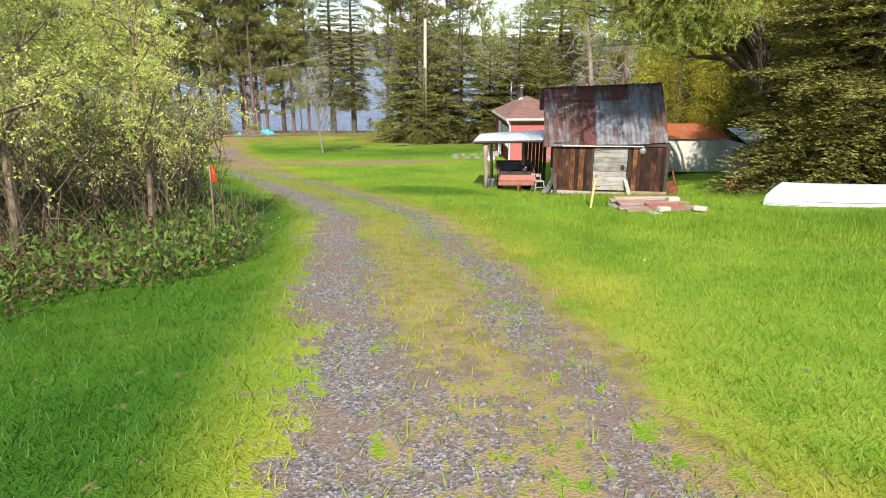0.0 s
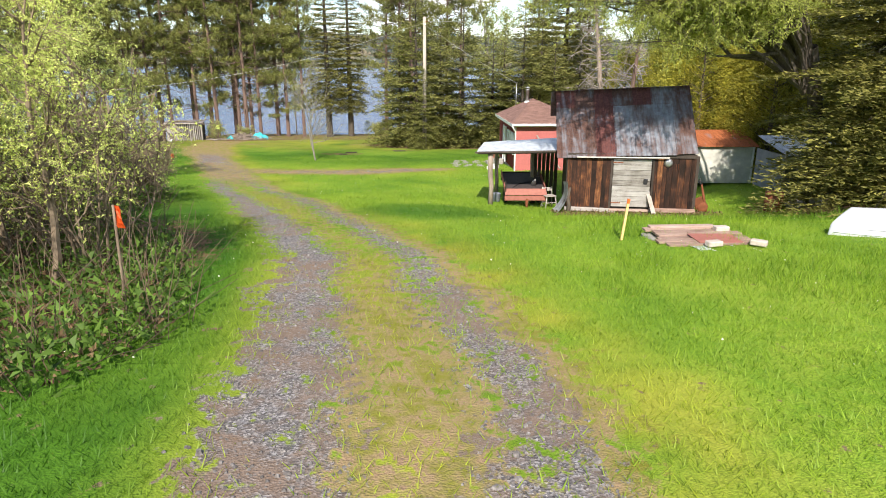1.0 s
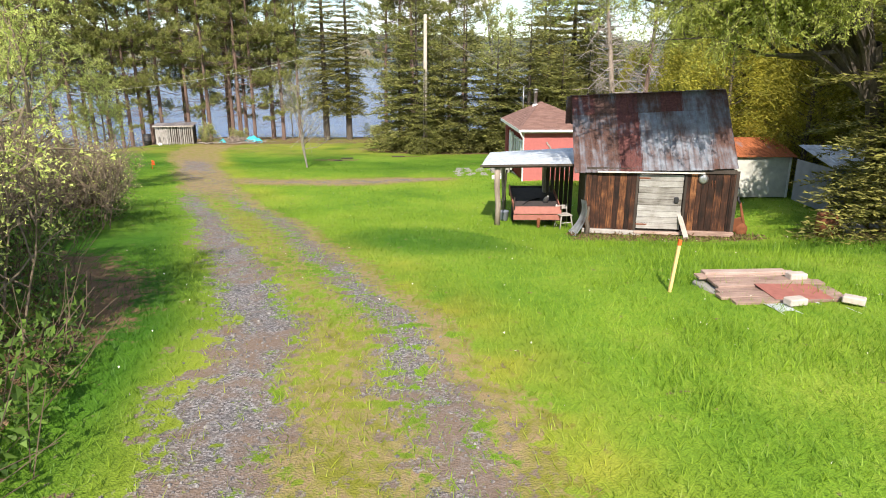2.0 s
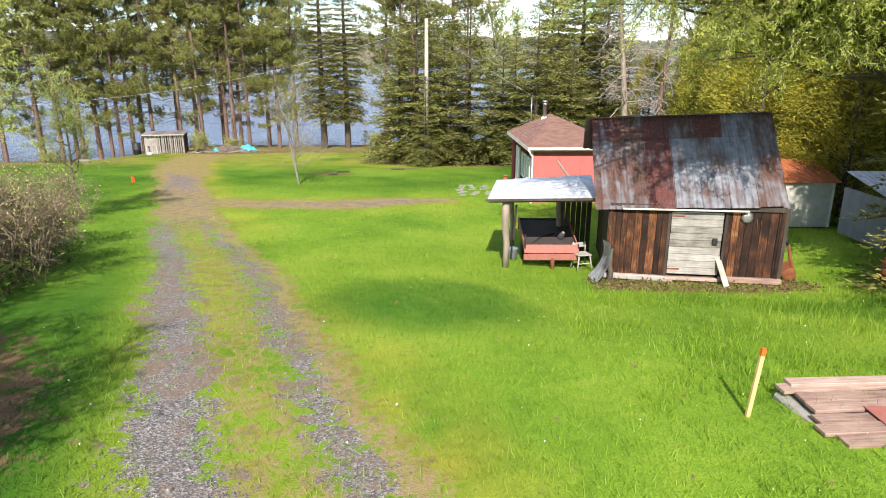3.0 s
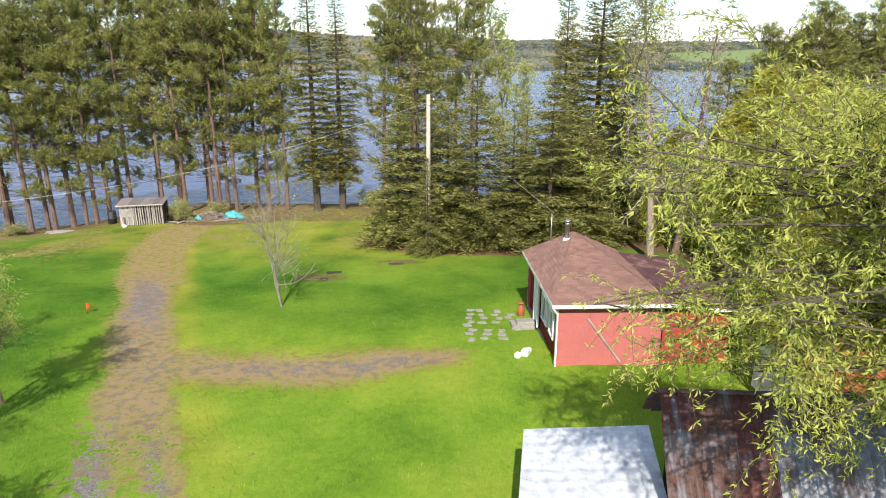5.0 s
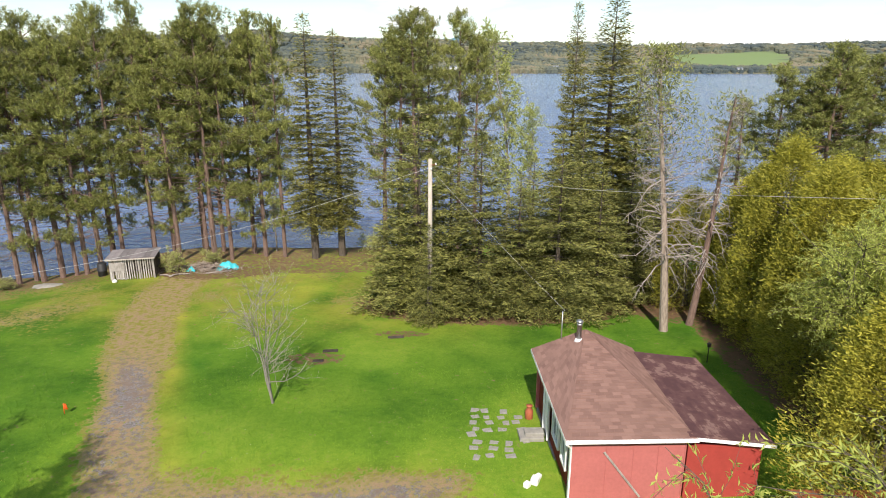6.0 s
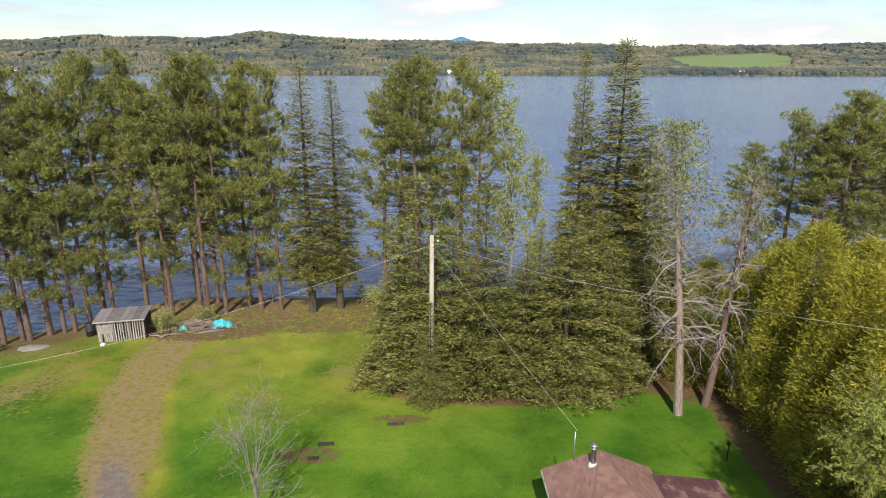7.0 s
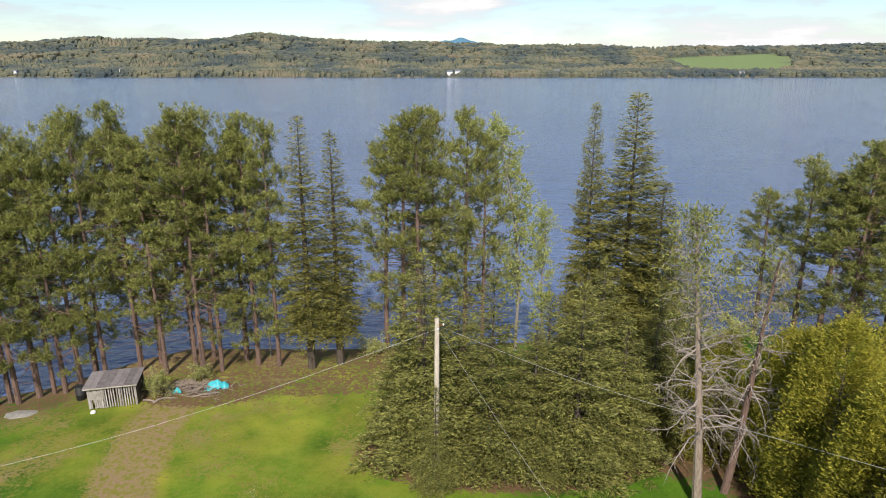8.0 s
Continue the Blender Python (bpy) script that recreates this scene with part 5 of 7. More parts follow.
def dead_stalks(pts, seed):
    r = np.random.RandomState(seed)
    n = len(pts)
    z = land(pts[:, 0], pts[:, 1])
    out = []
    ln = r.uniform(0.35, 1.5, n)
    a = r.uniform(0, 6.283, n)
    tilt = r.uniform(0.05, 1.2, n)
    for k in range(n):
        b = np.array([pts[k, 0], pts[k, 1], z[k] - 0.03])
        t = b + ln[k] * np.array([math.cos(a[k]) * math.sin(tilt[k]), math.sin(a[k]) * math.sin(tilt[k]), math.cos(tilt[k])])
        out.append(np_tube([b, (b + t) / 2 + r.normal(0, 0.05, 3), t], [0.006, 0.005, 0.003], 3))
    return np.concatenate(out)


rs = np.random.RandomState(55)
n = 1500
fp = np.stack([rs.uniform(4.0, 9.6, n), 23.45 - 1.15 * rs.uniform(0, 1, n) ** 1.6], 1)
scatter_leaves("fallen_leaves", fp, 0.0, 0.05, 0.085, 0.05, M["litter"], "brown dead leaves along the shed wall", "leaf litter", 56, 0.0)
ob = new("dead_stalks", soup("dead_stalks", dead_stalks(p, 14), M["stalk"]))
tagged(ob, "tangle of dry brown stalks and fallen twigs", "brush", kind="stuff")

r = np.random.RandomState(17)
q = lawn_points(18, 1500, -8, 13, 8, 40, 0.5)
scatter_leaves("seed_heads", q, 0.06, 0.12, 0.024, 0.022, M["flower"], "scattered pale dandelion heads in the lawn", "flowers", 19)


def pebbles(n, seed):
    """Loose stones on the drive."""
    r = np.random.RandomState(seed)
    x = r.uniform(-6.5, 2.6, n)
    y = 2.2 + 24 * r.uniform(0, 1, n) ** 1.5
    g, d = road_masks(x, y)
    k = r.uniform(0, 1, n) < np.clip(g * 1.2 - 0.25, 0, 1)
    x, y = x[k], y[k]
    n = len(x)
    z = land(x, y)
    s = r.uniform(0.008, 0.026, n) * (1 + 0.8 * (r.uniform(0, 1, n) > 0.96))
    a = r.uniform(0, 6.283, n)
    ring = np.stack([np.stack([x + s * r.uniform(0.7, 1.2, n) * np.cos(a + t), y + s * r.uniform(0.6, 1.1, n) * np.sin(a + t), z - 0.004 + 0 * x], 1) for t in (0, 1.57, 3.14, 4.71)], 1)
    cen = np.stack([x, y, z], 1)[:, None]
    top = cen + (ring - cen) * 0.55
    top[:, :, 2] = (z + s * 0.62)[:, None] + r.normal(0, 0.002, (n, 4))
    Q = [top]
    for i in range(4):
        j = (i + 1) % 4
        Q.append(np.stack([ring[:, i], ring[:, j], top[:, j], top[:, i]], 1))
    m, nt = nodes_of("loose_stones")
    f = noise_fac(nt, world_pos(nt), 24, 2)
    finish(m, nt, ramp(nt, f, ((0.3, (0.08, 0.072, 0.069)), (0.55, (0.175, 0.162, 0.155)), (0.75, (0.34, 0.32, 0.305)))), 0.9, spec=0.2)
    ob = new("gravel", soup("gravel", np.concatenate(Q), m))
    tagged(ob, "loose grey gravel on the wheel tracks", "gravel", kind="stuff")


pebbles(42000, 23)


# ---- shed ----
SHED_X0, SHED_X1, SHED_Y0, SHED_Y1 = 4.60, 8.70, 23.74, 26.20
FLOOR_Z, EAVE_Z, RIDGE_Z = 0.30, 2.12, 3.97
RIDGE_Y = SHED_Y0 + 1.75
OVER = 0.09
SLOPE = math.atan2(RIDGE_Z - EAVE_Z, RIDGE_Y - SHED_Y0)
rnd = random.Random(7)
shed = thing("shed", SHED_X0, SHED_Y0, 0.13, "old brown board shed with a steep rusty tin roof", "shed", rz=-8)
shed.scale = (1, 1, 1.06)


def roof_z(y):
    return RIDGE_Z - abs(y - RIDGE_Y) * math.tan(SLOPE)


W, D = SHED_X1 - SHED_X0, SHED_Y1 - SHED_Y0
for bx, by, sx, sy in ((0.73, 0.045, 1.46, 0.03), (3.51, 0.045, 1.42, 0.03), (W / 2, D - 0.045, W, 0.03)):
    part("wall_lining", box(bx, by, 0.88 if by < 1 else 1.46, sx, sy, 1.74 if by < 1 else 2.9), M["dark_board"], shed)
bm = box(W / 2, D / 2, 0.03, W - 0.1, D - 0.1, 0.06)
part("floor", bm, M["dark_board"], shed)
x = 0.0
while x < W - 0.05:
    w = min(rnd.uniform(0.13, 0.24), W - x)
    if 1.43 < x + w / 2 < 2.75:
        x = 2.76 if x > 1.33 else x + w
        continue
    if x < 1.45 < x + w:
        w = 1.46 - x
    lo = rnd.uniform(0.03, 0.10)
    part("board", box(x + w / 2, 0.012 + rnd.uniform(-0.008, 0.006), (lo + 1.78) / 2, w - 0.008, 0.024, 1.78 - lo, bevel=0.003), M["brown_board"], shed)
    x += w
for side in (0, 1):
    y = 0.0
    while y < D - 0.04:
        w = min(rnd.uniform(0.15, 0.24), D - y)
        top = min(roof_z(SHED_Y0 + y), roof_z(SHED_Y0 + y + w)) - FLOOR_Z - 0.06
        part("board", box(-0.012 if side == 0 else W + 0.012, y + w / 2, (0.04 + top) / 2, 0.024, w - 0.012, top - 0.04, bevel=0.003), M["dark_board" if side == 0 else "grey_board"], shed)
        y += w
part("sill", box(0.8, -0.03, 0.02, 1.7, 0.14, 0.13, pose(0, 0, 0, 0, 1.2, 0), 0.02), M["grey_board"], shed, "rotten grey sill log")
part("sill", box(3.47, -0.04, 0.04, 1.50, 0.12, 0.14, None, 0.02), M["platform_board"], shed, "pale sill plank")
part("threshold", box(2.11, -0.05, 0.02, 1.35, 0.14, 0.07, None, 0.01), M["platform_board"], shed)
for xx in (1.445, 2.775):
    part("door_post", box(xx, -0.012, 0.90, 0.07, 0.03, 1.68, None, 0.004), M["dark_board"], shed)
part("corner_board", box(W - 0.03, -0.014, 0.92, 0.09, 0.03, 1.75, None, 0.004), M["brown_board"], shed)
part("corner_board", box(0.04, -0.014, 0.92, 0.08, 0.03, 1.75, None, 0.004), M["brown_board"], shed)
part("header", box(W / 2, -0.018, 1.735, W, 0.05, 0.11, None, 0.006), M["dark_board"], shed)
door = part("door", box(2.11, 0.05, 0.86, 1.22, 0.02, 1.52), M["dark_board"], shed, "whitewashed plank door, closed")
for k in range(9):
    hh = 1.50 / 9
    part("plank", box(2.11 + rnd.uniform(-0.006, 0.006), 0.018, 0.115 + hh * (k + 0.5), 1.22, 0.028, hh - 0.008, None, 0.004), M["white_board"], door)
part("latch", box(2.56, -0.018, 0.94, 0.13, 0.05, 0.17, pose(0, 0, 0), 0.02), M["black"], door, "black iron latch")
for zz in (1.52, 0.24):
    part("hinge", box(1.63, -0.003, zz, 0.34, 0.010, 0.035, None, 0.003), M["rust"], door, "rusty strap hinge")
part("eave_strip", box(1.78, -0.125, 1.675, 2.95, 0.03, 0.04, pose(0, 0, 0, 0, -0.5, 0), 0.006), M["pale_board"], shed, "loose pale strip under the eave")
bm = lathe(((0.02, 0), (0.115, 0.004), (0.12, 0.012), (0.07, 0.03), (0.02, 0.034)), 24)
hub = part("wheel_cover", bm, M["steel"], shed, "round white wheel cover nailed to the wall")
hub.matrix_basis = pose(3.24, -0.004, 1.53, 90, 0, 0) @ Matrix.Scale(1.15, 4)
for hx in (3.42, 3.50):
    part("hook", tube(((hx + 0.06, 0.0, 1.50), (hx + 0.06, -0.03, 1.46), (hx + 0.07, -0.04, 1.32)), (0.008, 0.008, 0.006), 5), M["rust"], shed)

# roof sheets in two rows on the front slope and one on the back
RUN = (RIDGE_Y - SHED_Y0 + OVER) / math.cos(SLOPE)
RUN_BACK = (SHED_Y1 - RIDGE_Y + OVER) / math.cos(SLOPE)
BACK_Z = roof_z(SHED_Y1)

SAG = Matrix.Translation((W / 2, 0, 0)) @ pose(0, 0, 0, 0, -2.6, 0) @ Matrix.Translation((-W / 2, 0, 0))
deck = bmesh.new()
for sgn in (1, -1):
    ez, run = (EAVE_Z, RUN) if sgn > 0 else (BACK_Z, RUN_BACK)
    m = SAG @ Matrix.Translation((-0.27, (0 if sgn > 0 else D) - sgn * OVER, ez - FLOOR_Z - OVER * math.tan(SLOPE) + 0.02)) @ pose(0, 0, 0, math.degrees(SLOPE) * sgn, 0, 0)
    add_box(deck, 2.18, sgn * run / 2, -0.02, 4.36, run, 0.025, m)
part("roof_deck", deck, M["dark_board"], shed)
LOWER = ("tin_rust", "tin_rust", "tin_red", "tin_bare", "tin_mix", "tin_bare", "tin_mix")
UPPER = ("tin_red", "tin_rust", "tin_red", "tin_rust", "tin_red", "tin_mix", "tin_rust")
SW = 4.46 / 7
for k in range(7):
    for row, (names, y0, ln, up) in enumerate(((LOWER, 0.0, RUN * 0.80, 0.0), (UPPER, RUN * 0.74, RUN * 0.27, 0.012))):
        ob = part("roof_sheet", sheet(SW + 0.03, ln, 0.17, 0.014, 0.003, 0.012, k + row * 10), M[names[k]], shed, "rusty roofing tin")
        ob.matrix_basis = SAG @ Matrix.Translation((-0.29 + k * SW, -OVER - 0.02, EAVE_Z - FLOOR_Z - (OVER + 0.02) * math.tan(SLOPE) + 0.035)) @ pose(0, 0, 0, math.degrees(SLOPE), 0, 0) @ pose(0, y0 + rnd.uniform(-0.015, 0.015), up + 0.003 * (k % 2), 0, 0, rnd.uniform(-0.25, 0.25))
    ob = part("roof_sheet", sheet(SW + 0.03, RUN_BACK, 0.17, 0.014, 0.003, 0.01, k + 40), M["tin_rust"], shed, "rusty roofing tin")
    ob.matrix_basis = SAG @ Matrix.Translation((W - 0.05 - k * SW, D + OVER + 0.02, BACK_Z - FLOOR_Z - (OVER + 0.02) * math.tan(SLOPE) + 0.035)) @ pose(0, 0, 0, 0, 0, 180) @ pose(0, 0, 0, math.degrees(SLOPE), 0, 0) @ pose(0, 0, 0.003 * (k % 2))
bm = bmesh.new()
add_box(bm, W / 2 - 0.16, RIDGE_Y - SHED_Y0 - 0.06, RIDGE_Z - FLOOR_Z + 0.03, 4.44, 0.16, 0.012, SAG)
part("ridge_cap", bm, M["tin_rust"], shed)

lone("plank", box(0, 0, 0.50, 0.14, 0.03, 1.10, None, 0.006), M["pale_board"], pose(7.34, 22.86, zland(7.34, 22.86), -42, -7, 0), "weathered grey plank leaning on the shed door", "plank")

# ---- lean-to beside the shed ----
lean = thing("lean_to", 1.60, 24.3, 0.0, "open lean-to with a whitish sheet-metal roof on log posts", "lean-to")
bm = bmesh.new()
c00, c10, c01, c11 = Vector((-0.02, -0.05, 1.99)), Vector((2.78, -0.15, 2.05)), Vector((0.45, 2.95, 1.97)), Vector((3.25, 2.85, 2.14))


def lean_pt(u, v, dz=0.0):
    p = c00.lerp(c10, u).lerp(c01.lerp(c11, u), v)
    return p + Vector((0, 0, dz + 0.005 * math.sin(v * 60) + 0.02 * noise.noise(Vector((u * 4, v * 4, 0.5)))))


grid = [[bm.verts.new(lean_pt(i / 24, j / 60)) for i in range(25)] for j in range(61)]
low = [[bm.verts.new(lean_pt(i / 24, j / 60, -0.006)) for i in range(25)] for j in range(61)]
for j in range(60):
    for i in range(24):
        bm.faces.new((grid[j][i], grid[j][i + 1], grid[j + 1][i + 1], grid[j + 1][i]))
        bm.faces.new((low[j][i], low[j + 1][i], low[j + 1][i + 1], low[j][i + 1]))
part("roof_sheet", bm, M["tin_white"], lean, "whitish corrugated sheet")
for v in (0.02, 0.34, 0.66, 0.98):
    a, b = lean_pt(0.01, v, -0.07), lean_pt(0.99, v, -0.07)
    part("rafter", tube((a, (a + b) / 2, b), (0.035, 0.04, 0.035), 6), M["dark_board"], lean)
part("edge_board", box(1.38, -0.065, 1.965, 2.80, 0.025, 0.06, pose(0, 0, 0, 0, -1.2, -1.5)), M["dark_board"], lean)
for px, py, top, rr in ((0.50, 0.12, 1.92, 0.085), (0.92, 2.62, 1.88, 0.07), (2.24, 2.15, 1.98, 0.075)):
    gz = zland(1.60 + px, 24.3 + py) - 0.05
    part("post", tube(((px, py, gz), (px + 0.02, py, gz + 0.7), (px - 0.03, py + 0.01, 1.3), (px - 0.02, py, top)), (rr * 1.1, rr, rr * 1.02, rr * 1.15), 10), M["log"], lean, "peeled log post")
part("post", box(0.66, 0.30, 1.35, 0.05, 0.05, 0.95, pose(0, 0, 0, 4, 3, 0)), M["dark_board"], lean)
for k in range(6):
    gx = 2.33 + 0.155 * k
    gz = zland(1.6 + gx, 26.4)
    part("wall_board", box(gx, 2.12 + 0.01 * (k % 2), (gz + 1.93) / 2, 0.135, 0.022, 1.93 - gz, None, 0.003), M["dark_board"], lean, "dark gappy wall board")
part("brace", tube(((0.44, 0.16, 1.45), (0.50, 0.12, 1.68)), (0.07, 0.08), 8), M["dead"], lean, "gnarled log knot")

# cart under the lean-to
cz = zland(3.4, 25.6) + 0.04
cart = thing("cart", 3.42, 25.0, cz, "low faded red trailer with a dark bed under the lean-to", "cart")
part("bed", box(0, 0.90, 0.0, 1.42, 1.80, 0.05, pose(0, 0.05, 0.50, 14, 0, 0), 0.008), M["dark_mat"], cart)
part("tailgate", box(0, 0.0, 0.0, 1.50, 0.035, 0.24, pose(0, 0.02, 0.57, -24, 0, 0), 0.006), M["cart_red"], cart, "salmon red tailgate board")
part("bumper", box(0, -0.06, 0.36, 1.54, 0.05, 0.17, None, 0.008), M["cart_red"], cart)
part("headboard", box(0, 1.82, 0.84, 1.46, 0.04, 0.34, None, 0.006), M["dark_mat"], cart)
for sx in (-1, 1):
    part("side_board", box(sx * 0.73, 0.90, 0.06, 0.035, 1.80, 0.16, pose(0, 0.05, 0.50, 14, 0, 0), 0.006), M["cart_red"], cart)
    w = part("wheel", lathe(((0.10, -0.08), (0.26, -0.085), (0.29, -0.05), (0.29, 0.05), (0.26, 0.085), (0.10, 0.08)), 20), M["black"], cart)
    w.matrix_basis = pose(sx * 0.62, 1.05, 0.28, 0, 90, 0)
    part("upright", tube(((sx * 0.72, 0.02, 0.4), (sx * 0.735, 0.02, 1.0 if sx < 0 else 0.72)), (0.022, 0.018), 6), M["dark_board"], cart)
part("axle", tube(((-0.6, 1.05, 0.30), (0.6, 1.05, 0.30)), (0.035, 0.035), 8), M["rust"], cart)
part("prop", tube(((0.03, -0.06, -0.04), (0.03, -0.06, 0.34)), (0.05, 0.06), 8), M["rust"], cart)
part("drawbar", tube(((-0.55, 0.3, 0.60), (-0.2, 0.75, 0.72), (0.2, 0.95, 0.77)), (0.02, 0.02, 0.018), 6), M["black"], cart)
lone("jug", lathe(((0.05, 0), (0.08, 0.03), (0.07, 0.22), (0.035, 0.30), (0.035, 0.36))), M["steel"], pose(3.75, 25.70, cz + 0.70, 50, 0, 10), "dull metal jug lying on the cart bed", "jug")
lone("bucket", lathe(((0.13, 0), (0.14, 0.01), (0.17, 0.30), (0.175, 0.32), (0.16, 0.32), (0.13, 0.03))), M["grey_metal"], pose(2.42, 25.75, zland(2.42, 25.75), 0, 0, 0), "dark blue-grey bucket beside the cart", "bucket")

# white wooden chair beside the cart
chz = zland(4.25, 24.95)
chair = thing("chair", 4.25, 24.95, chz, "worn white wooden chair beside the cart", "chair", rz=15)
part("seat", box(0, 0, 0.45, 0.40, 0.38, 0.035, pose(0, 0, 0, 0, 0, 0), 0.01), M["grey_board"], chair)
for sx, sy in ((-1, -1), (1, -1), (-1, 1), (1, 1)):
    part("leg", tube(((sx * 0.22, sy * 0.21, 0.0), (sx * 0.16, sy * 0.15, 0.44)), (0.02, 0.023), 7), M["grey_board"], chair)
part("backrest", box(0, 0.19, 0.66, 0.38, 0.025, 0.13, pose(0, 0, 0, -6, 0, 0), 0.01), M["grey_board"], chair)
for sx in (-1, 1):
    part("back_post", tube(((sx * 0.17, 0.17, 0.45), (sx * 0.18, 0.21, 0.74)), (0.016, 0.014), 6), M["pale_board"], chair)
part("stretcher", tube(((-0.19, -0.18, 0.22), (0.19, -0.18, 0.22)), (0.012, 0.012), 6), M["pale_board"], chair)

# curved sheet leaning at the shed corner, dead log beside it
bm = bmesh.new()
rows = []
for j in range(13):
    v = j / 12
    rows.append([bm.verts.new((0.34 * math.sin(1.9 * v) + 0.0, -0.10 + 0.60 * u + 0.012 * math.sin(u * 60), 0.80 * v ** 1.2 * (1 - 0.12 * u))) for u in [i / 20 for i in range(21)]])
for a, b in zip(rows, rows[1:]):
    for i in range(20):
        bm.faces.new((a[i], a[i + 1], b[i + 1], b[i]))
bmesh.ops.solidify(bm, geom=bm.faces[:], thickness=0.006)
lone("metal_sheet", bm, M["tin_white"], pose(4.18, 23.22, zland(4.2, 23.2) - 0.02, 0, -6, 0) @ Matrix.Scale(1.3, 4), "curled whitish sheet of metal leaning on the shed corner", "metal sheet")
lone("log", tube(((0, 0, 0), (0.03, 0.02, 0.25), (-0.04, 0.0, 0.5), (0.02, 0.05, 0.85)), (0.09, 0.07, 0.06, 0.035), 8), M["bark"], pose(4.62, 23.42, zland(4.5, 23.2) - 0.05, -8, 4, 0), "grey rotten stump leaning on the shed", "log")

# rusty machine beside the shed
mz = zland(9.3, 23.7)
mach = thing("plough", 9.12, 23.7, mz, "small rusty orange machine standing against the shed", "farm machine")
part("frame", tube(((0.30, 0, 0.0), (0.16, 0, 0.45), (0.02, 0, 0.98)), (0.035, 0.05, 0.03), 8), M["rust"], mach)
part("blade", box(0.10, 0, 0.32, 0.30, 0.05, 0.42, pose(0, 0, 0, 10, -22, 0), 0.015), M["rust"], mach)
w = part("wheel", lathe(((0.06, -0.03), (0.17, -0.035), (0.19, 0), (0.17, 0.035), (0.06, 0.03)), 18), M["rust"], mach)
w.matrix_basis = pose(0.12, -0.05, 0.18, 90, 0, 0)
part("handle", tube(((0.02, 0, 0.95), (-0.04, 0.03, 1.05), (-0.02, 0.05, 1.14)), (0.04, 0.035, 0.025), 7), M["black"], mach)

# ---- red house ----
HZ = -0.62
house = thing("house", 4.20, 35.25, HZ, "small red cottage with brown shingle roof and white trim", "house", rz=2.2)
HW, HD, HH = 3.75, 6.25, 2.55
part("wall", box(HW / 2, 0.06, HH / 2, HW, 0.12, HH), M["red_paint"], house, "faded red plywood wall")
part("wall", box(HW / 2, HD - 0.06, HH / 2, HW, 0.12, HH), M["red_paint"], house)
part("wall", box(HW - 0.06, HD / 2, HH / 2, 0.12, HD - 0.24, HH), M["red_paint"], house)
# left wall with two window openings and a door opening
OPEN = ((0.55, 1.25, 0.95, 1.95), (1.75, 2.75, 0.95, 1.95), (3.6, 4.4, 0.12, 2.05))
bm = bmesh.new()
wy = sorted({0.12, HD - 0.12} | {v for o in OPEN for v in o[:2]})
wz = sorted({0.0, HH} | {v for o in OPEN for v in o[2:]})
wv = {(a, b): bm.verts.new((0.12, a, b)) for a in wy for b in wz}
for a, b in zip(wy, wy[1:]):
    for c, d in zip(wz, wz[1:]):
        if not any(o[0] < (a + b) / 2 < o[1] and o[2] < (c + d) / 2 < o[3] for o in OPEN):
            bm.faces.new((wv[a, c], wv[b, c], wv[b, d], wv[a, d]))
bmesh.ops.solidify(bm, geom=bm.faces[:], thickness=0.12)
# left wall's shade is put into a darker red than the front
part("wall", bm, M["dark_red"], house)
for y0, y1, z0, z1 in OPEN[:2]:
    win = part("window", box(0.05, (y0 + y1) / 2, (z0 + z1) / 2, 0.02, y1 - y0 - 0.02, z1 - z0 - 0.02), M["glass"], house, "white-framed window")
    for bx in ((0.0, y0, (z0 + z1) / 2, 0.09, 0.09, z1 - z0 + 0.12), (0.0, y1, (z0 + z1) / 2, 0.09, 0.09, z1 - z0 + 0.12), (0.0, (y0 + y1) / 2, z0, 0.10, y1 - y0 + 0.1, 0.09), (0.0, (y0 + y1) / 2, z1, 0.09, y1 - y0 + 0.1, 0.09),
               (0.02, (y0 + y1) / 2, (z0 + z1) / 2, 0.05, 0.05, z1 - z0)):
        part("frame", box(*bx, None, 0.008), M["white_paint"], win)
dr = part("door", box(0.05, 4.0, 1.08, 0.05, 0.76, 1.90, None, 0.006), M["white_paint"], house, "white entrance door")
part("handle", lathe(((0.012, 0), (0.03, 0.02), (0.03, 0.05), (0.01, 0.06)), 12), M["steel"], dr).matrix_basis = pose(0.02, 3.72, 1.02, 0, -90, 0)
for yy in (3.57, 4.43):
    part("door_frame", box(-0.01, yy, 1.10, 0.08, 0.08, 2.0, None, 0.006), M["white_paint"], house)
# panel strips and brace on the front
for xx in (0.02, 1.17, 2.05, 2.86, HW - 0.03):
    part("batten", box(xx, -0.008, HH / 2 - 0.02, 0.035, 0.018, HH - 0.1), M["red_paint"], house)
part("brace_board", box(0, -0.03, 0, 0.07, 0.03, 2.15, pose(1.72, 0, 1.12, 0, -37, 0), 0.006), M["grey_board"], house, "grey diagonal brace board")
part("base_board", box(HW / 2, -0.02, 0.10, HW, 0.05, 0.16, None, 0.006), M["red_paint"], house)
part("base_board", box(HW - 0.9, -0.05, 0.03, 1.6, 0.08, 0.07, None, 0.006), M["grey_board"], house)
part("foundation", box(HW / 2, HD / 2, -0.28, HW - 0.1, HD - 0.1, 0.60), M["concrete"], house)

# roof: three slopes to a peak over the back wall, laid with shingle courses
OV = 0.24
R00, R10, R01, R11 = Vector((-OV, -OV, HH + 0.0)), Vector((HW + OV, -OV, HH + 0.0)), Vector((-OV, HD + OV, HH)), Vector((HW + OV, HD + OV, HH))
PEAK = Vector((1.95, HD + 0.1, HH + 0.92))
BACK = Vector((1.95, HD + OV, HH + 0.92))


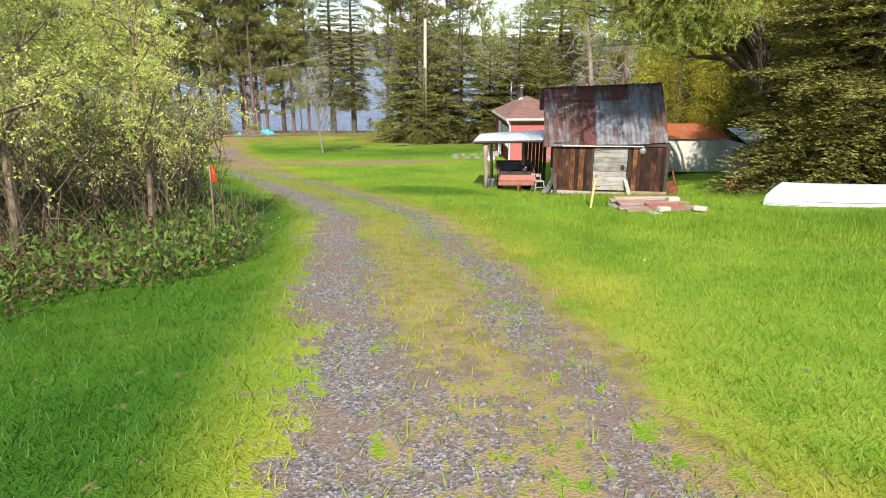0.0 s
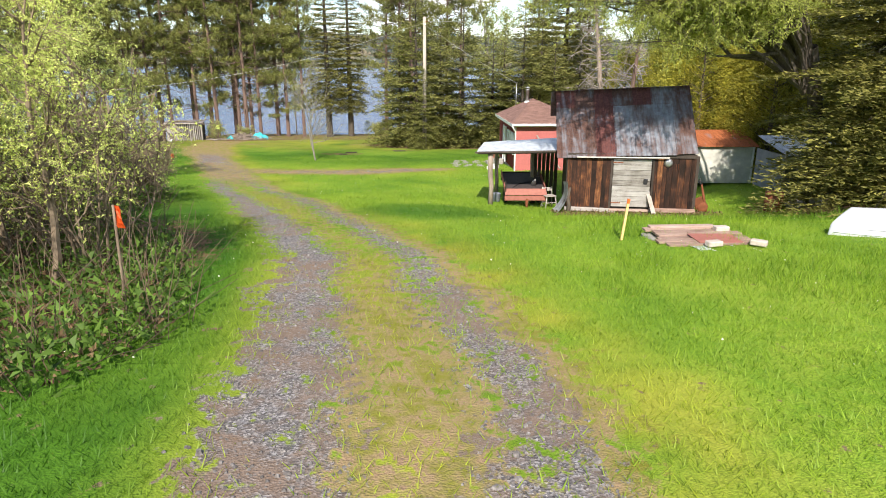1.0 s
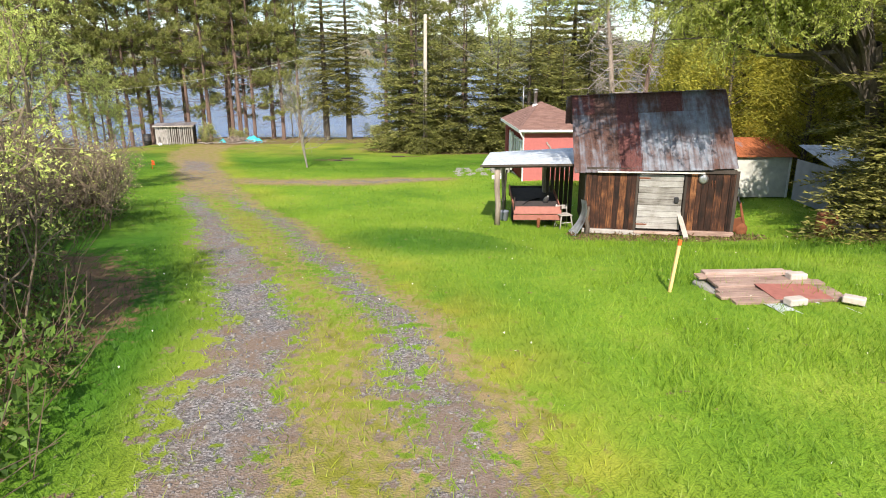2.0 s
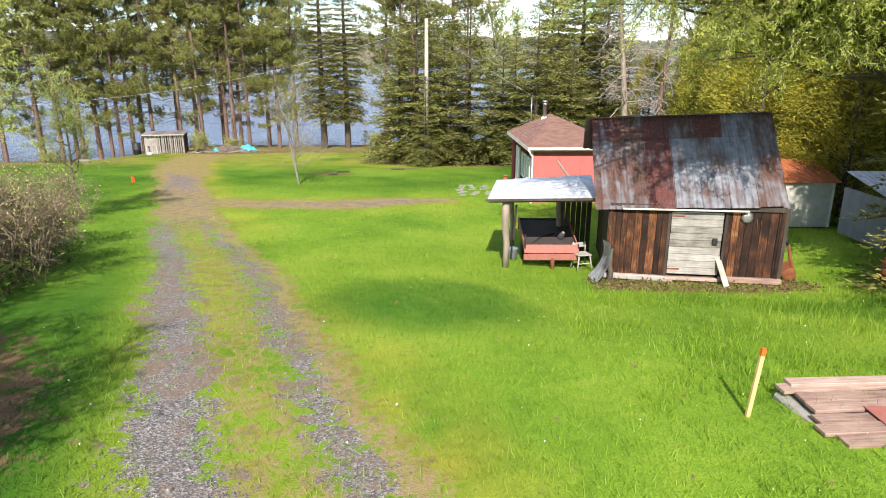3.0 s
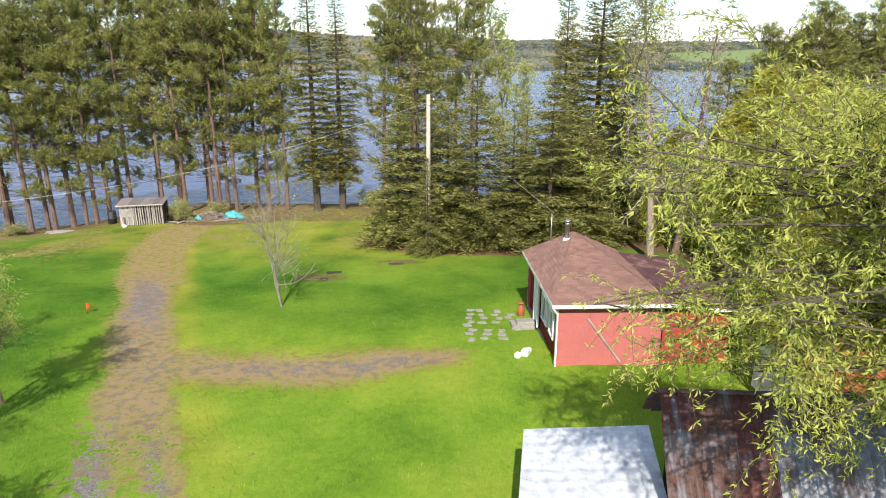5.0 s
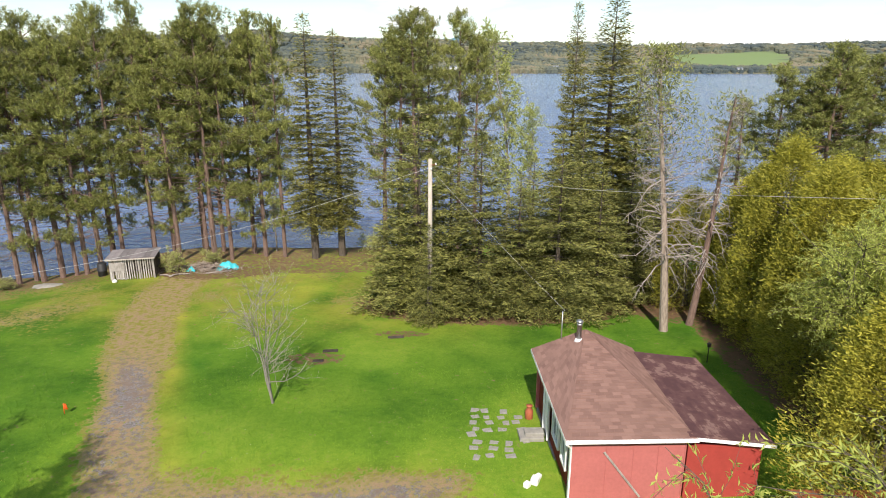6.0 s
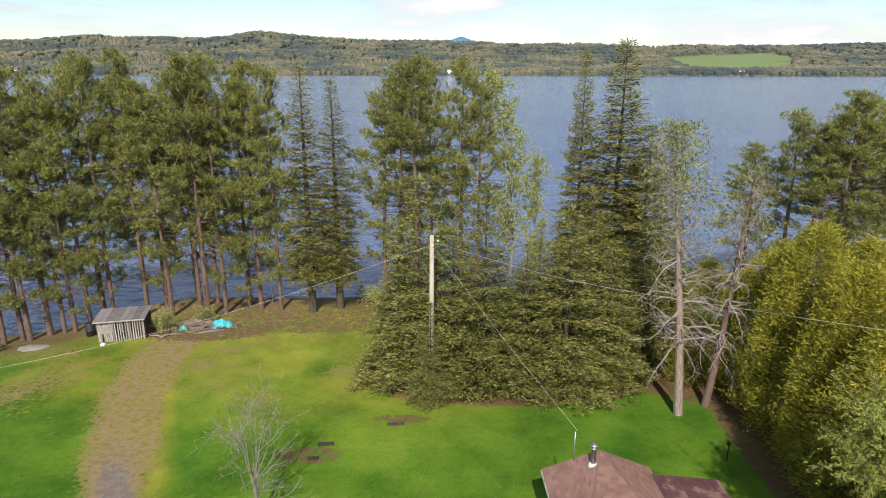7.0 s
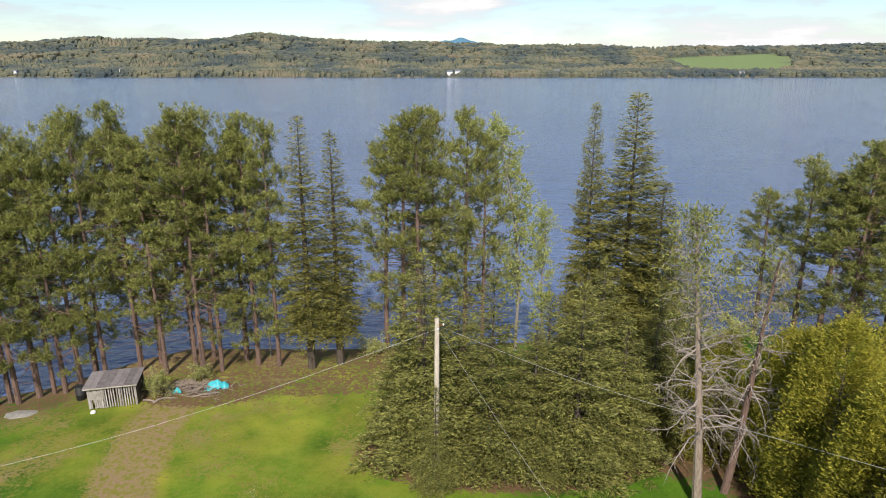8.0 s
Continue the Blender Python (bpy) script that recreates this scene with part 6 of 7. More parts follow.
def slope_shingles(a, b, p, rows, name):
    """Courses of shingles on the triangle a, b, p, each tab an island of its own, over a solid deck."""
    n = (b - a).cross(p - a).normalized()
    if n.z < 0:
        n = -n
    bm = bmesh.new()
    top = [bm.verts.new(v) for v in (a, b, p)]
    bot = [bm.verts.new(v - Vector((0, 0, 0.06))) for v in (a, b, p)]
    bm.faces.new(top)
    bm.faces.new(list(reversed(bot)))
    for i in range(3):
        bm.faces.new((top[i], bot[i], bot[(i + 1) % 3], top[(i + 1) % 3]))
    for k in range(rows):
        t0, t1 = k / rows, (k + 1.12) / rows
        l0, r0 = a.lerp(p, t0), b.lerp(p, t0)
        l1, r1 = a.lerp(p, min(1, t1)), b.lerp(p, min(1, t1))
        length = (r0 - l0).length
        m = max(1, round(length / 0.30))
        edges = [0.0] + [min(1.0, (i + (0.5 if k % 2 else 1.0)) / m) for i in range(m)] + ([1.0] if k % 2 else [])
        for e0, e1 in zip(edges, edges[1:]):
            if e1 - e0 < 0.01:
                continue
            g = 0.012 / max(length, 0.1)
            e1 -= g
            q = [l0.lerp(r0, e0) + n * 0.020, l0.lerp(r0, e1) + n * 0.020, l1.lerp(r1, e1) + n * 0.006, l1.lerp(r1, e0) + n * 0.006]
            low_l, low_r = l0.lerp(r0, e0) + n * 0.004, l0.lerp(r0, e1) + n * 0.004
            vs = [bm.verts.new(v) for v in q]
            bm.faces.new(vs)
            lv = [bm.verts.new(low_l), bm.verts.new(low_r)]
            bm.faces.new((lv[0], lv[1], vs[1], vs[0]))
    bmesh.ops.recalc_face_normals(bm, faces=bm.faces[:3])
    ob = part(name, bm, M["shingle"], house, "brown asphalt shingles")
    ob["kind"] = "stuff"
    return ob


slope_shingles(R00, R10, PEAK, 38, "roof_slope")
slope_shingles(R01, R00, PEAK, 16, "roof_slope")
slope_shingles(R10, R11, PEAK, 16, "roof_slope")
bm = bmesh.new()
tri = [bm.verts.new(v) for v in (R01 - Vector((0, 0.2, 0.06)), R11 - Vector((0, 0.2, 0.06)), PEAK - Vector((0, 0.06, 0.04)))]
bm.faces.new(tri)
r2 = bmesh.ops.extrude_face_region(bm, geom=bm.faces[:])
bmesh.ops.translate(bm, vec=(0, -0.1, 0), verts=[v for v in r2["geom"] if isinstance(v, bmesh.types.BMVert)])
part("gable", bm, M["red_paint"], house)
for a, b in ((R00, R10), (R01, R00)):
    d = b - a
    m = Matrix.Translation((a + b) / 2 - Vector((0, 0, 0.06))) @ pose(0, 0, 0, 0, 0, math.degrees(math.atan2(d.y, d.x)))
    part("fascia", box(0, 0.0, 0, d.length + 0.02, 0.03, 0.15, m, 0.004), M["white_paint"], house)
gut = part("gutter", box(HW / 2, -OV - 0.06, HH - 0.05, HW + 0.5, 0.09, 0.075, None, 0.02), M["white_paint"], house, "white gutter")
part("downspout", tube(((-OV + 0.02, -OV - 0.06, HH - 0.08), (-0.10, -0.10, HH - 0.30), (-0.02, -0.06, HH - 0.38), (-0.02, -0.06, 0.15), (-0.06, -0.22, 0.06)), (0.04,) * 5, 8), M["white_paint"], house, "white downspout")
part("corner_trim", box(-0.01, 0.02, HH / 2, 0.07, 0.09, HH - 0.15, None, 0.004), M["white_paint"], house)
part("splash_block", box(-0.05, -0.26, 0.02, 0.26, 0.30, 0.18, None, 0.03), M["black"], house)
ch = part("chimney", lathe(((0.10, 0), (0.10, 0.72), (0.115, 0.72), (0.115, 0.80), (0.09, 0.80)), 18), M["steel"], house, "steel stovepipe chimney with cap")
ch.matrix_basis = pose(1.52, HD - 0.55, HH + 0.68)
part("cap", lathe(((0.05, 0.80), (0.06, 0.86), (0.15, 0.87), (0.15, 0.90), (0.04, 0.95)), 18), M["steel"], ch)
part("flashing", lathe(((0.20, -0.06), (0.14, 0.12), (0.105, 0.14)), 18), M["white_paint"], ch, "white flashing collar")
part("mast", tube(((0.95, HD + 0.05, HH + 0.2), (0.95, HD + 0.05, HH + 1.75)), (0.03, 0.025), 8), M["steel"], house, "steel service mast")

# lower wing on the right
wing = part("wing", box(HW + 1.30, 2.95, 0.95, 2.45, 5.8, 2.35), M["dark_red"], house, "dark red lower wing")
WA, WB, WC, WD = Vector((HW + 0.0, -0.18, HH + 0.06)), Vector((HW + 2.78, -0.18, HH - 0.28)), Vector((HW + 2.78, 6.05, HH - 0.28)), Vector((HW + 0.0, 6.05, HH + 0.06))
bm = bmesh.new()
nrm = (WB - WA).cross(WD - WA).normalized()
vs = [bm.verts.new(v) for v in (WA, WB, WC, WD)]
lv = [bm.verts.new(v - Vector((0, 0, 0.10))) for v in (WA, WB, WC, WD)]
bm.faces.new(vs)
bm.faces.new(list(reversed(lv)))
for i in range(4):
    bm.faces.new((vs[i], lv[i], lv[(i + 1) % 4], vs[(i + 1) % 4]))
for k in range(18):
    t0, t1 = k / 18, min(1, (k + 1.1) / 18)
    for i in range(17):
        e0 = min(1, max(0, (i + 0.5 * (k % 2)) / 17))
        e1 = min(1, (i + 1 + 0.5 * (k % 2)) / 17) - 0.002
        p0, p1 = WB.lerp(WC, e0), WB.lerp(WC, e1)
        q0, q1 = WA.lerp(WD, e0), WA.lerp(WD, e1)
        bm.faces.new([bm.verts.new(v) for v in (p0.lerp(q0, t0) + nrm * 0.018, p1.lerp(q1, t0) + nrm * 0.018, p1.lerp(q1, t1) + nrm * 0.006, p0.lerp(q0, t1) + nrm * 0.006)])
wr = part("wing_roof", bm, M["shingle_dark"], house, "dark maroon shingles with paler patches")
wr["kind"] = "stuff"
part("fascia", box(0, 0, 0, 2.70, 0.03, 0.12, pose(HW + 1.50, -0.2, HH - 0.20, 0, 7, 0), 0.004), M["white_paint"], house)

# steps, paving stones, milk can and blocks by the cottage door
sz = zland(3.6, 39.3)
for k, (w, dd, zz) in enumerate(((0.95, 0.75, 0.09), (0.75, 0.45, 0.22))):
    lone("step", box(0, 0, 0, w, dd, 0.16, None, 0.02), M["concrete"], pose(3.50 + 0.12 * k, 39.35, sz + zz, 0, 0, 2), "grey concrete step at the cottage door", "step", "steps at the cottage door")
pv = random.Random(3)
stone = box(0, 0, 0, 0.40, 0.40, 0.06, None, 0.012)
stone_me = mesh_of("paving_stone", stone, M["concrete"])
for i in range(4):
    for j in range(8):
        if pv.random() < 0.22 or (i in (1, 2) and 2 < j < 6 and pv.random() < 0.45):
            continue
        px, py = 1.30 + 0.62 * i + pv.uniform(-0.12, 0.12), 37.9 + 0.52 * j + pv.uniform(-0.12, 0.12)
        ob = new("paving_stone", stone_me)
        ob.matrix_basis = pose(px, py, zland(px, py) - 0.015, pv.uniform(-3, 3), pv.uniform(-3, 3), pv.uniform(-16, 16)) @ Matrix.Diagonal((pv.uniform(0.6, 1.0), pv.uniform(0.6, 1.0), 1, 1))
        tagged(ob, "square grey paving stone sunk in grass", "paving stone", "paving by the cottage")
lone("milk_can", lathe(((0.15, 0), (0.165, 0.02), (0.165, 0.36), (0.10, 0.47), (0.10, 0.55), (0.135, 0.57), (0.135, 0.60), (0.03, 0.62))), M["clay"], pose(3.62, 40.9, zland(3.6, 40.9)), "red-brown milk can beside the cottage door", "milk can")
for x, y, s in ((3.25, 36.2, 0.26), (2.95, 36.0, 0.20), (3.4, 36.5, 0.18)):
    lone("block", box(0, 0, s / 2, s * 1.2, s, s, None, 0.03), M["white_paint"], pose(x, y, zland(x, y) - 0.01, 0, 0, 25 * s * 10), "whitish stone block in the grass", "block", "blocks by the cottage")
lp = thing("garden_lamp", 13.4, 46.9, zland(13.4, 46.9), "dark garden post with a small lantern head", "garden lamp")
part("post", tube(((0, 0, 0), (0, 0, 0.85)), (0.03, 0.025), 8), M["black"], lp)
part("head", lathe(((0.05, 0.85), (0.09, 0.88), (0.09, 1.02), (0.12, 1.04), (0.02, 1.12)), 10), M["black"], lp)

# ---- white clapboard hut behind the shed ----
hz = -0.05
hut = thing("hut", 10.2, 29.5, hz, "low white clapboard hut with a rusty tin roof", "hut")
HTW, HTD, HTH = 3.42, 3.6, 1.58
for bx in ((HTW / 2, 0.04, HTH / 2, HTW - 0.02, 0.04, HTH), (HTW / 2, HTD - 0.04, HTH / 2, HTW, 0.06, HTH), (0.04, HTD / 2, HTH / 2, 0.06, HTD - 0.16, HTH), (HTW - 0.04, HTD / 2, HTH / 2, 0.06, HTD - 0.16, HTH)):
    part("wall", box(*bx), M["clapboard"], hut)
for k in range(11):
    part("clapboard", box(HTW / 2, 0.0, 0.08 + k * 0.142, HTW, 0.02, 0.150, pose(0, 0, 0, 0, 0, 0), 0.004), M["clapboard"], hut).matrix_basis = pose(0, 0, 0, 0, 0, 0)
    ob = part("clapboard", box(0, 0, 0, 0.02, HTD, 0.150, pose(HTW + 0.005, HTD / 2, 0.08 + k * 0.142, 0, -5, 0), 0.004), M["clapboard"], hut)
for xx in (0.0, HTW):
    part("corner_board", box(xx, -0.01, HTH / 2, 0.08, 0.04, HTH, None, 0.004), M["white_paint"], hut)
hs = math.atan2(0.52, HTD / 2 + 0.15)
for k in range(5):
    for sgn in (0, 1):
        ob = part("roof_sheet", sheet(0.75, (HTD / 2 + 0.15) / math.cos(hs) + 0.02, 0.19, 0.014), M["tin_orange"], hut, "orange rusty tin")
        base = Matrix.Translation((-0.12 + k * 0.74, -0.15, HTH - 0.02)) if sgn == 0 else Matrix.Translation((-0.12 + (k + 1) * 0.74, HTD + 0.15, HTH - 0.02)) @ pose(0, 0, 0, 0, 0, 180)
        ob.matrix_basis = base @ pose(0, 0, 0.004 * (k % 2), math.degrees(hs), 0, 0)
for xx in (0.04, HTW - 0.04):
    bm = bmesh.new()
    t3 = [(xx - 0.03, 0.02, HTH), (xx - 0.03, HTD - 0.02, HTH), (xx - 0.03, HTD / 2, HTH + 0.48)]
    f0 = [bm.verts.new(v) for v in t3]
    f1 = [bm.verts.new((v[0] + 0.06, v[1], v[2])) for v in t3]
    bm.faces.new(f0)
    bm.faces.new(list(reversed(f1)))
    for i in range(3):
        bm.faces.new((f0[i], f1[i], f1[(i + 1) % 3], f0[(i + 1) % 3]))
    part("gable", bm, M["clapboard"], hut)

# grey metal shelter under the spruce
gz = zland(12.8, 25.6)
gs = thing("metal_shelter", 12.9, 25.6, gz, "blue-grey sheet-metal shelter under the spruce", "shelter")
for bx in ((1.2, 0.03, 0.72, 2.4, 0.05, 1.44), (0.03, 1.1, 0.72, 0.05, 2.2, 1.44), (2.37, 1.1, 0.72, 0.05, 2.2, 1.44)):
    part("wall", box(*bx, None, 0.006), M["grey_metal"], gs)
part("corner_post", box(0.0, 0.0, 0.78, 0.07, 0.07, 1.56, None, 0.006), M["grey_board"], gs)
ob = part("roof_sheet", sheet(2.6, 2.3, 0.2), M["tin_white"], gs, "dull grey sheet roof")
ob.matrix_basis = pose(-0.1, -0.1, 1.46, 12, 0, 0)

# junk under the spruce
lone("barrel", lathe(((0.24, 0), (0.27, 0.02), (0.27, 0.28), (0.285, 0.30), (0.27, 0.32), (0.27, 0.60), (0.24, 0.62))), M["rust"], pose(10.9, 22.3, zland(10.9, 22.3)), "rusty red-brown barrel under the spruce", "barrel")
for x, y, s in ((11.6, 22.2, 0.34), (12.1, 21.9, 0.28)):
    bm = bmesh.new()
    bmesh.ops.create_icosphere(bm, subdivisions=2, radius=s)
    for v in bm.verts:
        v.co *= 1 + 0.25 * noise.noise(v.co * 3.1)
        v.co.z *= 0.6
    lone("rock", bm, M["concrete"], pose(x, y, zland(x, y) + s * 0.2), "grey rock beside the rusty barrel", "rock", "rocks under the spruce")

# ---- canoe ----
def canoe_mesh(length, beam, depth):
    bm = bmesh.new()
    nst, nsec = 26, 13
    rings = []
    for i in range(nst + 1):
        u = -1 + 2 * i / nst
        w = beam / 2 * (1 - abs(u) ** 2.6) + 0.015
        d = depth * (1 - 0.10 * (1 - abs(u) ** 2)) * (1 - 0.55 * max(0, abs(u) - 0.86) / 0.14)
        ring = []
        for j in range(nsec + 1):
            a = math.pi * j / nsec
            y = w * math.copysign(abs(math.cos(a)) ** 0.75, math.cos(a))
            z = d * max(0.0, math.sin(a)) ** 0.62
            ring.append(bm.verts.new((u * length / 2 * (1 - 0.02 * math.sin(a)), y, z)))
        rings.append(ring)
    for a, b in zip(rings, rings[1:]):
        for j in range(nsec):
            fc = bm.faces.new((a[j], b[j], b[j + 1], a[j + 1]))
            fc.smooth = True
    bm.faces.new(rings[0])
    bm.faces.new(list(reversed(rings[-1])))
    return bm


cnz = zland(10.8, 15.3)
canoe = thing("canoe", 10.75, 15.25, cnz - 0.03, "overturned white canoe lying in the grass", "canoe", rz=-3)
part("hull", canoe_mesh(4.7, 0.90, 0.60), M["canoe"], canoe)
for sy in (-1, 1):
    pts, rad = [], []
    for i in range(25):
        u = -0.97 + 1.94 * i / 24
        pts.append((u * 2.34, sy * (0.45 * (1 - abs(u) ** 2.6) + 0.02), 0.06 + 0.02 * abs(u)))
        rad.append(0.016)
    part("gunwale", tube(pts, rad, 6), M["white_paint"], canoe)
    part("side_seam", tube([(p[0] * 0.98, p[1] * 1.005, 0.17) for p in pts], [0.006] * 25, 5), M["grey_metal"], canoe)

# ---- plank cover with blocks, stake ----
cover = thing("well_cover", 4.55, 13.32, zland(5.0, 14.4) - 0.03, "old plank well cover on concrete rim in the grass", "well cover", rz=4)
part("rim", box(0.92, 0.95, -0.04, 1.85, 1.75, 0.12, None, 0.03), M["concrete"], cover)
rp = random.Random(9)
for k in range(8):
    yy = 0.10 + k * 0.215
    if k < 2:
        continue
    ln = rp.uniform(1.55, 1.85)
    part("plank", box(0.92 + rp.uniform(-0.08, 0.08), yy + 0.14, 0.075 + rp.uniform(-0.006, 0.01), ln, 0.195, 0.045, pose(0, 0, 0, rp.uniform(-1, 1), rp.uniform(-0.6, 0.6), rp.uniform(-1.5, 1.5)), 0.006), M["platform_board"], cover)
part("top_plank", box(0.80, 1.82, 0.13, 1.35, 0.17, 0.05, pose(0, 0, 0, 0, 0, -1), 0.006), M["platform_board"], cover)
part("red_sheet", box(1.05, 0.98, 0.115, 0.85, 0.62, 0.012, pose(0, 0, 0, 0.6, 0.4, -3), 0.002), M["cart_red"], cover, "faded red sheet")
bm = sheet(1.35, 0.62, 0.3, 0.012, 0.003, 0.03, 4)
ob = part("metal_sheet", bm, M["tin_white"], cover, "bent bluish metal sheet")
ob.matrix_basis = pose(0.48, 0.02, 0.085, -2, 1, 4)
part("slab", box(1.95, 0.55, 0.04, 0.5, 0.75, 0.06, pose(0, 0, 0, 0, 3, 12), 0.01), M["concrete"], cover)
for x, y, z, rz in ((5.35, 13.82, 0.155, 12), (6.2, 13.87, 0.155, -38), (5.95, 14.92, 0.155, 5)):
    lone("block", box(0, 0, 0, 0.28, 0.17, 0.10, None, 0.015), M["brick"], pose(x, y, zland(5.0, 14.4) + z - 0.03, 0, 0, rz), "pale brick block lying on the planks", "block", "blocks on the well cover")
stake = thing("stake", 3.87, 14.60, zland(3.87, 14.60) - 0.05, "pale yellow survey stake with an orange top", "stake")
part("shaft", box(0, 0, 0.38, 0.045, 0.045, 0.80, pose(0, 0, 0, -4, 7, 0), 0.004), M["yellow_wood"], stake)
part("tip", box(0, 0, 0.82, 0.048, 0.048, 0.09, pose(0, 0, 0, -4, 7, 0), 0.004), M["orange"], stake, "orange painted tip")

# flagged stakes
for x, y, zt, nm in ((-3.23, 9.4, 1.42, "tall"), (-15.92, 41.05, 0.52, "short")):
    g0 = zland(x, y)
    fl = thing("flag_stake", x, y, g0 - 0.04, "thin stake with orange flagging tape", "flag stake", "flagged stakes")
    part("shaft", tube(((0, 0, 0), (0.02, 0, zt)), (0.018, 0.014), 6), M["orange"] if zt < 1 else M["twig"], fl)
    bm = bmesh.new()
    w = 0.22 if zt > 1 else 0.42
    rws = [[bm.verts.new((0.02 + (0.09 if zt > 1 else 0.16) * u, 0.04 * math.sin(4 * u + 3 * v), zt - (w * v) * (1 if zt > 1 else 0.55) - 0.05 * u)) for u in (0, 0.5, 1)] for v in (0, 0.25, 0.5, 0.75, 1)]
    for a, b in zip(rws, rws[1:]):
        for i in range(2):
            bm.faces.new((a[i], a[i + 1], b[i + 1], b[i]))
    bmesh.ops.solidify(bm, geom=bm.faces[:], thickness=0.003)
    part("tape", bm, M["orange"], fl, "orange flagging tape")

# ---- utility pole and wires ----
pz = zland(-0.85, 53.0)
up = thing("utility_pole", -0.86, 53.25, pz - 0.2, "silver-grey wooden utility pole among the spruces", "utility pole")
part("shaft", tube(((0, 0, 0), (0.02, 0, 5), (0.05, 0, 10.05)), (0.17, 0.145, 0.115), 12), M["pole"], up)
part("bracket", box(0.22, -0.05, 9.72, 0.34, 0.05, 0.06, None, 0.01), M["rust"], up)
for zz in (9.45, 9.72):
    part("insulator", lathe(((0.02, 0), (0.05, 0.03), (0.03, 0.06), (0.05, 0.09), (0.02, 0.12)), 10), M["white_paint"], up).matrix_basis = pose(0.10 + (zz - 9.45), -0.14, zz)


def wire(pts, rad, label):
    n = 40
    seg = []
    P = [Vector(p) for p in pts]
    for k in range(n + 1):
        t = k / n * (len(P) - 1)
        i = min(int(t), len(P) - 2)
        a, b, c, d = P[max(i - 1, 0)], P[i], P[i + 1], P[min(i + 2, len(P) - 1)]
        f = t - i
        seg.append(0.5 * ((2 * b) + (c - a) * f + (2 * a - 5 * b + 4 * c - d) * f * f + (3 * b - a - 3 * c + d) * f ** 3))
    lone("wire", tube(seg, [rad] * len(seg), 5), M["wire"], Matrix(), label, "wire", "overhead wires")


wire(((-0.85, 52.9, 7.75), (-10.0, 51.0, 5.0), (-19.2, 48.2, 3.35), (-30, 44.0, 2.9), (-46, 37, 4.5)), 0.007, "sagging bright overhead wire from the utility pole")
wire(((-0.5, 52.9, 7.85), (5.5, 47.5, 7.7), (12.1, 41.2, 8.55), (26, 27, 11.0)), 0.007, "overhead wire running past the dying pines")
wire(((-0.6, 52.9, 7.5), (2.6, 46.5, 5.2), (5.0, 41.6, 3.70)), 0.006, "service wire from the pole to the cottage mast")

M["roof_grey"] = board_material("mossy_grey_roof_boards", ((0.25, (0.09, 0.08, 0.08)), (0.5, (0.20, 0.18, 0.18)), (0.8, (0.36, 0.33, 0.33))))
# ---- slatted woodshed and clutter on the bank ----
kz = zland(-23.2, 62.0)
ws = thing("woodshed", -24.75, 61.75, kz, "small weathered grey slatted woodshed near the shore", "woodshed", rz=14)
WW, WD_, WH = 3.0, 2.0, 1.60
for xx in (0.0, 1.0, 2.0, WW):
    for yy, hh in ((0.0, WH), (WD_, WH + 0.05)):
        part("post", box(xx, yy, hh / 2 - 0.05, 0.09, 0.09, hh + 0.1, None, 0.006), M["grey_board"], ws)
rs = random.Random(4)
x = 0.06
while x < WW:
    if x > 0.95 or rs.random() < 0.9:
        part("slat", box(x, -0.06, WH / 2 - 0.02, 0.075 if x > 0.95 else 0.10, 0.02, WH - 0.12 + rs.uniform(-0.06, 0.03), pose(0, 0, 0, 0, rs.uniform(-1, 1), 0)), M["grey_board"], ws)
    x += 0.165 if x > 0.95 else 0.115
part("panel", box(0.50, -0.085, 1.02, 0.95, 0.02, 0.62, None, 0.004), M["grey_board"], ws, "pale grey board panel")
for k in range(7):
    part("slat", box(-0.06, 0.15 + k * 0.33, WH / 2, 0.02, 0.20, WH), M["grey_board"], ws)
    part("slat", box(WW + 0.06, 0.15 + k * 0.33, WH / 2, 0.02, 0.24, WH), M["dark_board"], ws)
part("back_wall", box(WW / 2, WD_ + 0.05, WH / 2, WW, 0.03, WH), M["dark_board"], ws)
for k in range(8):
    ob = part("roof_board", box(0, 0, 0, 0.42, WD_ + 0.55, 0.025, None, 0.004), M["roof_grey"], ws)
    ob.matrix_basis = pose(-0.02 + k * 0.435, WD_ / 2 + 0.02, WH + 0.10 + 0.004 * (k % 2), 1.0, 0, 0)
part("roof_edge", box(WW / 2, -0.28, WH + 0.02, WW + 0.4, 0.03, 0.09, None, 0.005), M["pale_board"], ws)
lone("stone", box(0, 0, 0.12, 0.34, 0.30, 0.26, None, 0.09), M["white_paint"], pose(-24.2, 61.15, zland(-24.2, 61.15) - 0.02, 0, 0, 20), "whitish stone in front of the woodshed", "stone")
lone("drum", lathe(((0.30, 0), (0.33, 0.02), (0.33, 0.42), (0.345, 0.44), (0.33, 0.46), (0.33, 1.0), (0.30, 1.02)), 22), M["black"], pose(-26.4, 63.6, zland(-26.4, 63.6)), "black drum beside the woodshed", "drum")
# brush pile, tarp, driftwood
r = np.random.RandomState(77)
Q = []
for k in range(420):
    a, rr = r.uniform(0, 6.283), abs(r.normal(0, 1))
    cx, cy = -18.9 + 1.7 * rr * math.cos(a), 64.9 + 0.8 * rr * math.sin(a)
    z0 = zland(cx, cy) + max(0, 0.55 - 0.22 * rr) * r.uniform(0, 1)
    d = unit(r.normal(0, 1, 3) * [1, 1, 0.3])
    ln = r.uniform(0.3, 1.1)
    c = np.array([cx, cy, z0])
    Q.append(np_tube([c - d * ln / 2, c + d * ln / 2], [0.025, 0.012], 4))
ob = new("brush_pile", soup("brush_pile", np.concatenate(Q), M["log"]))
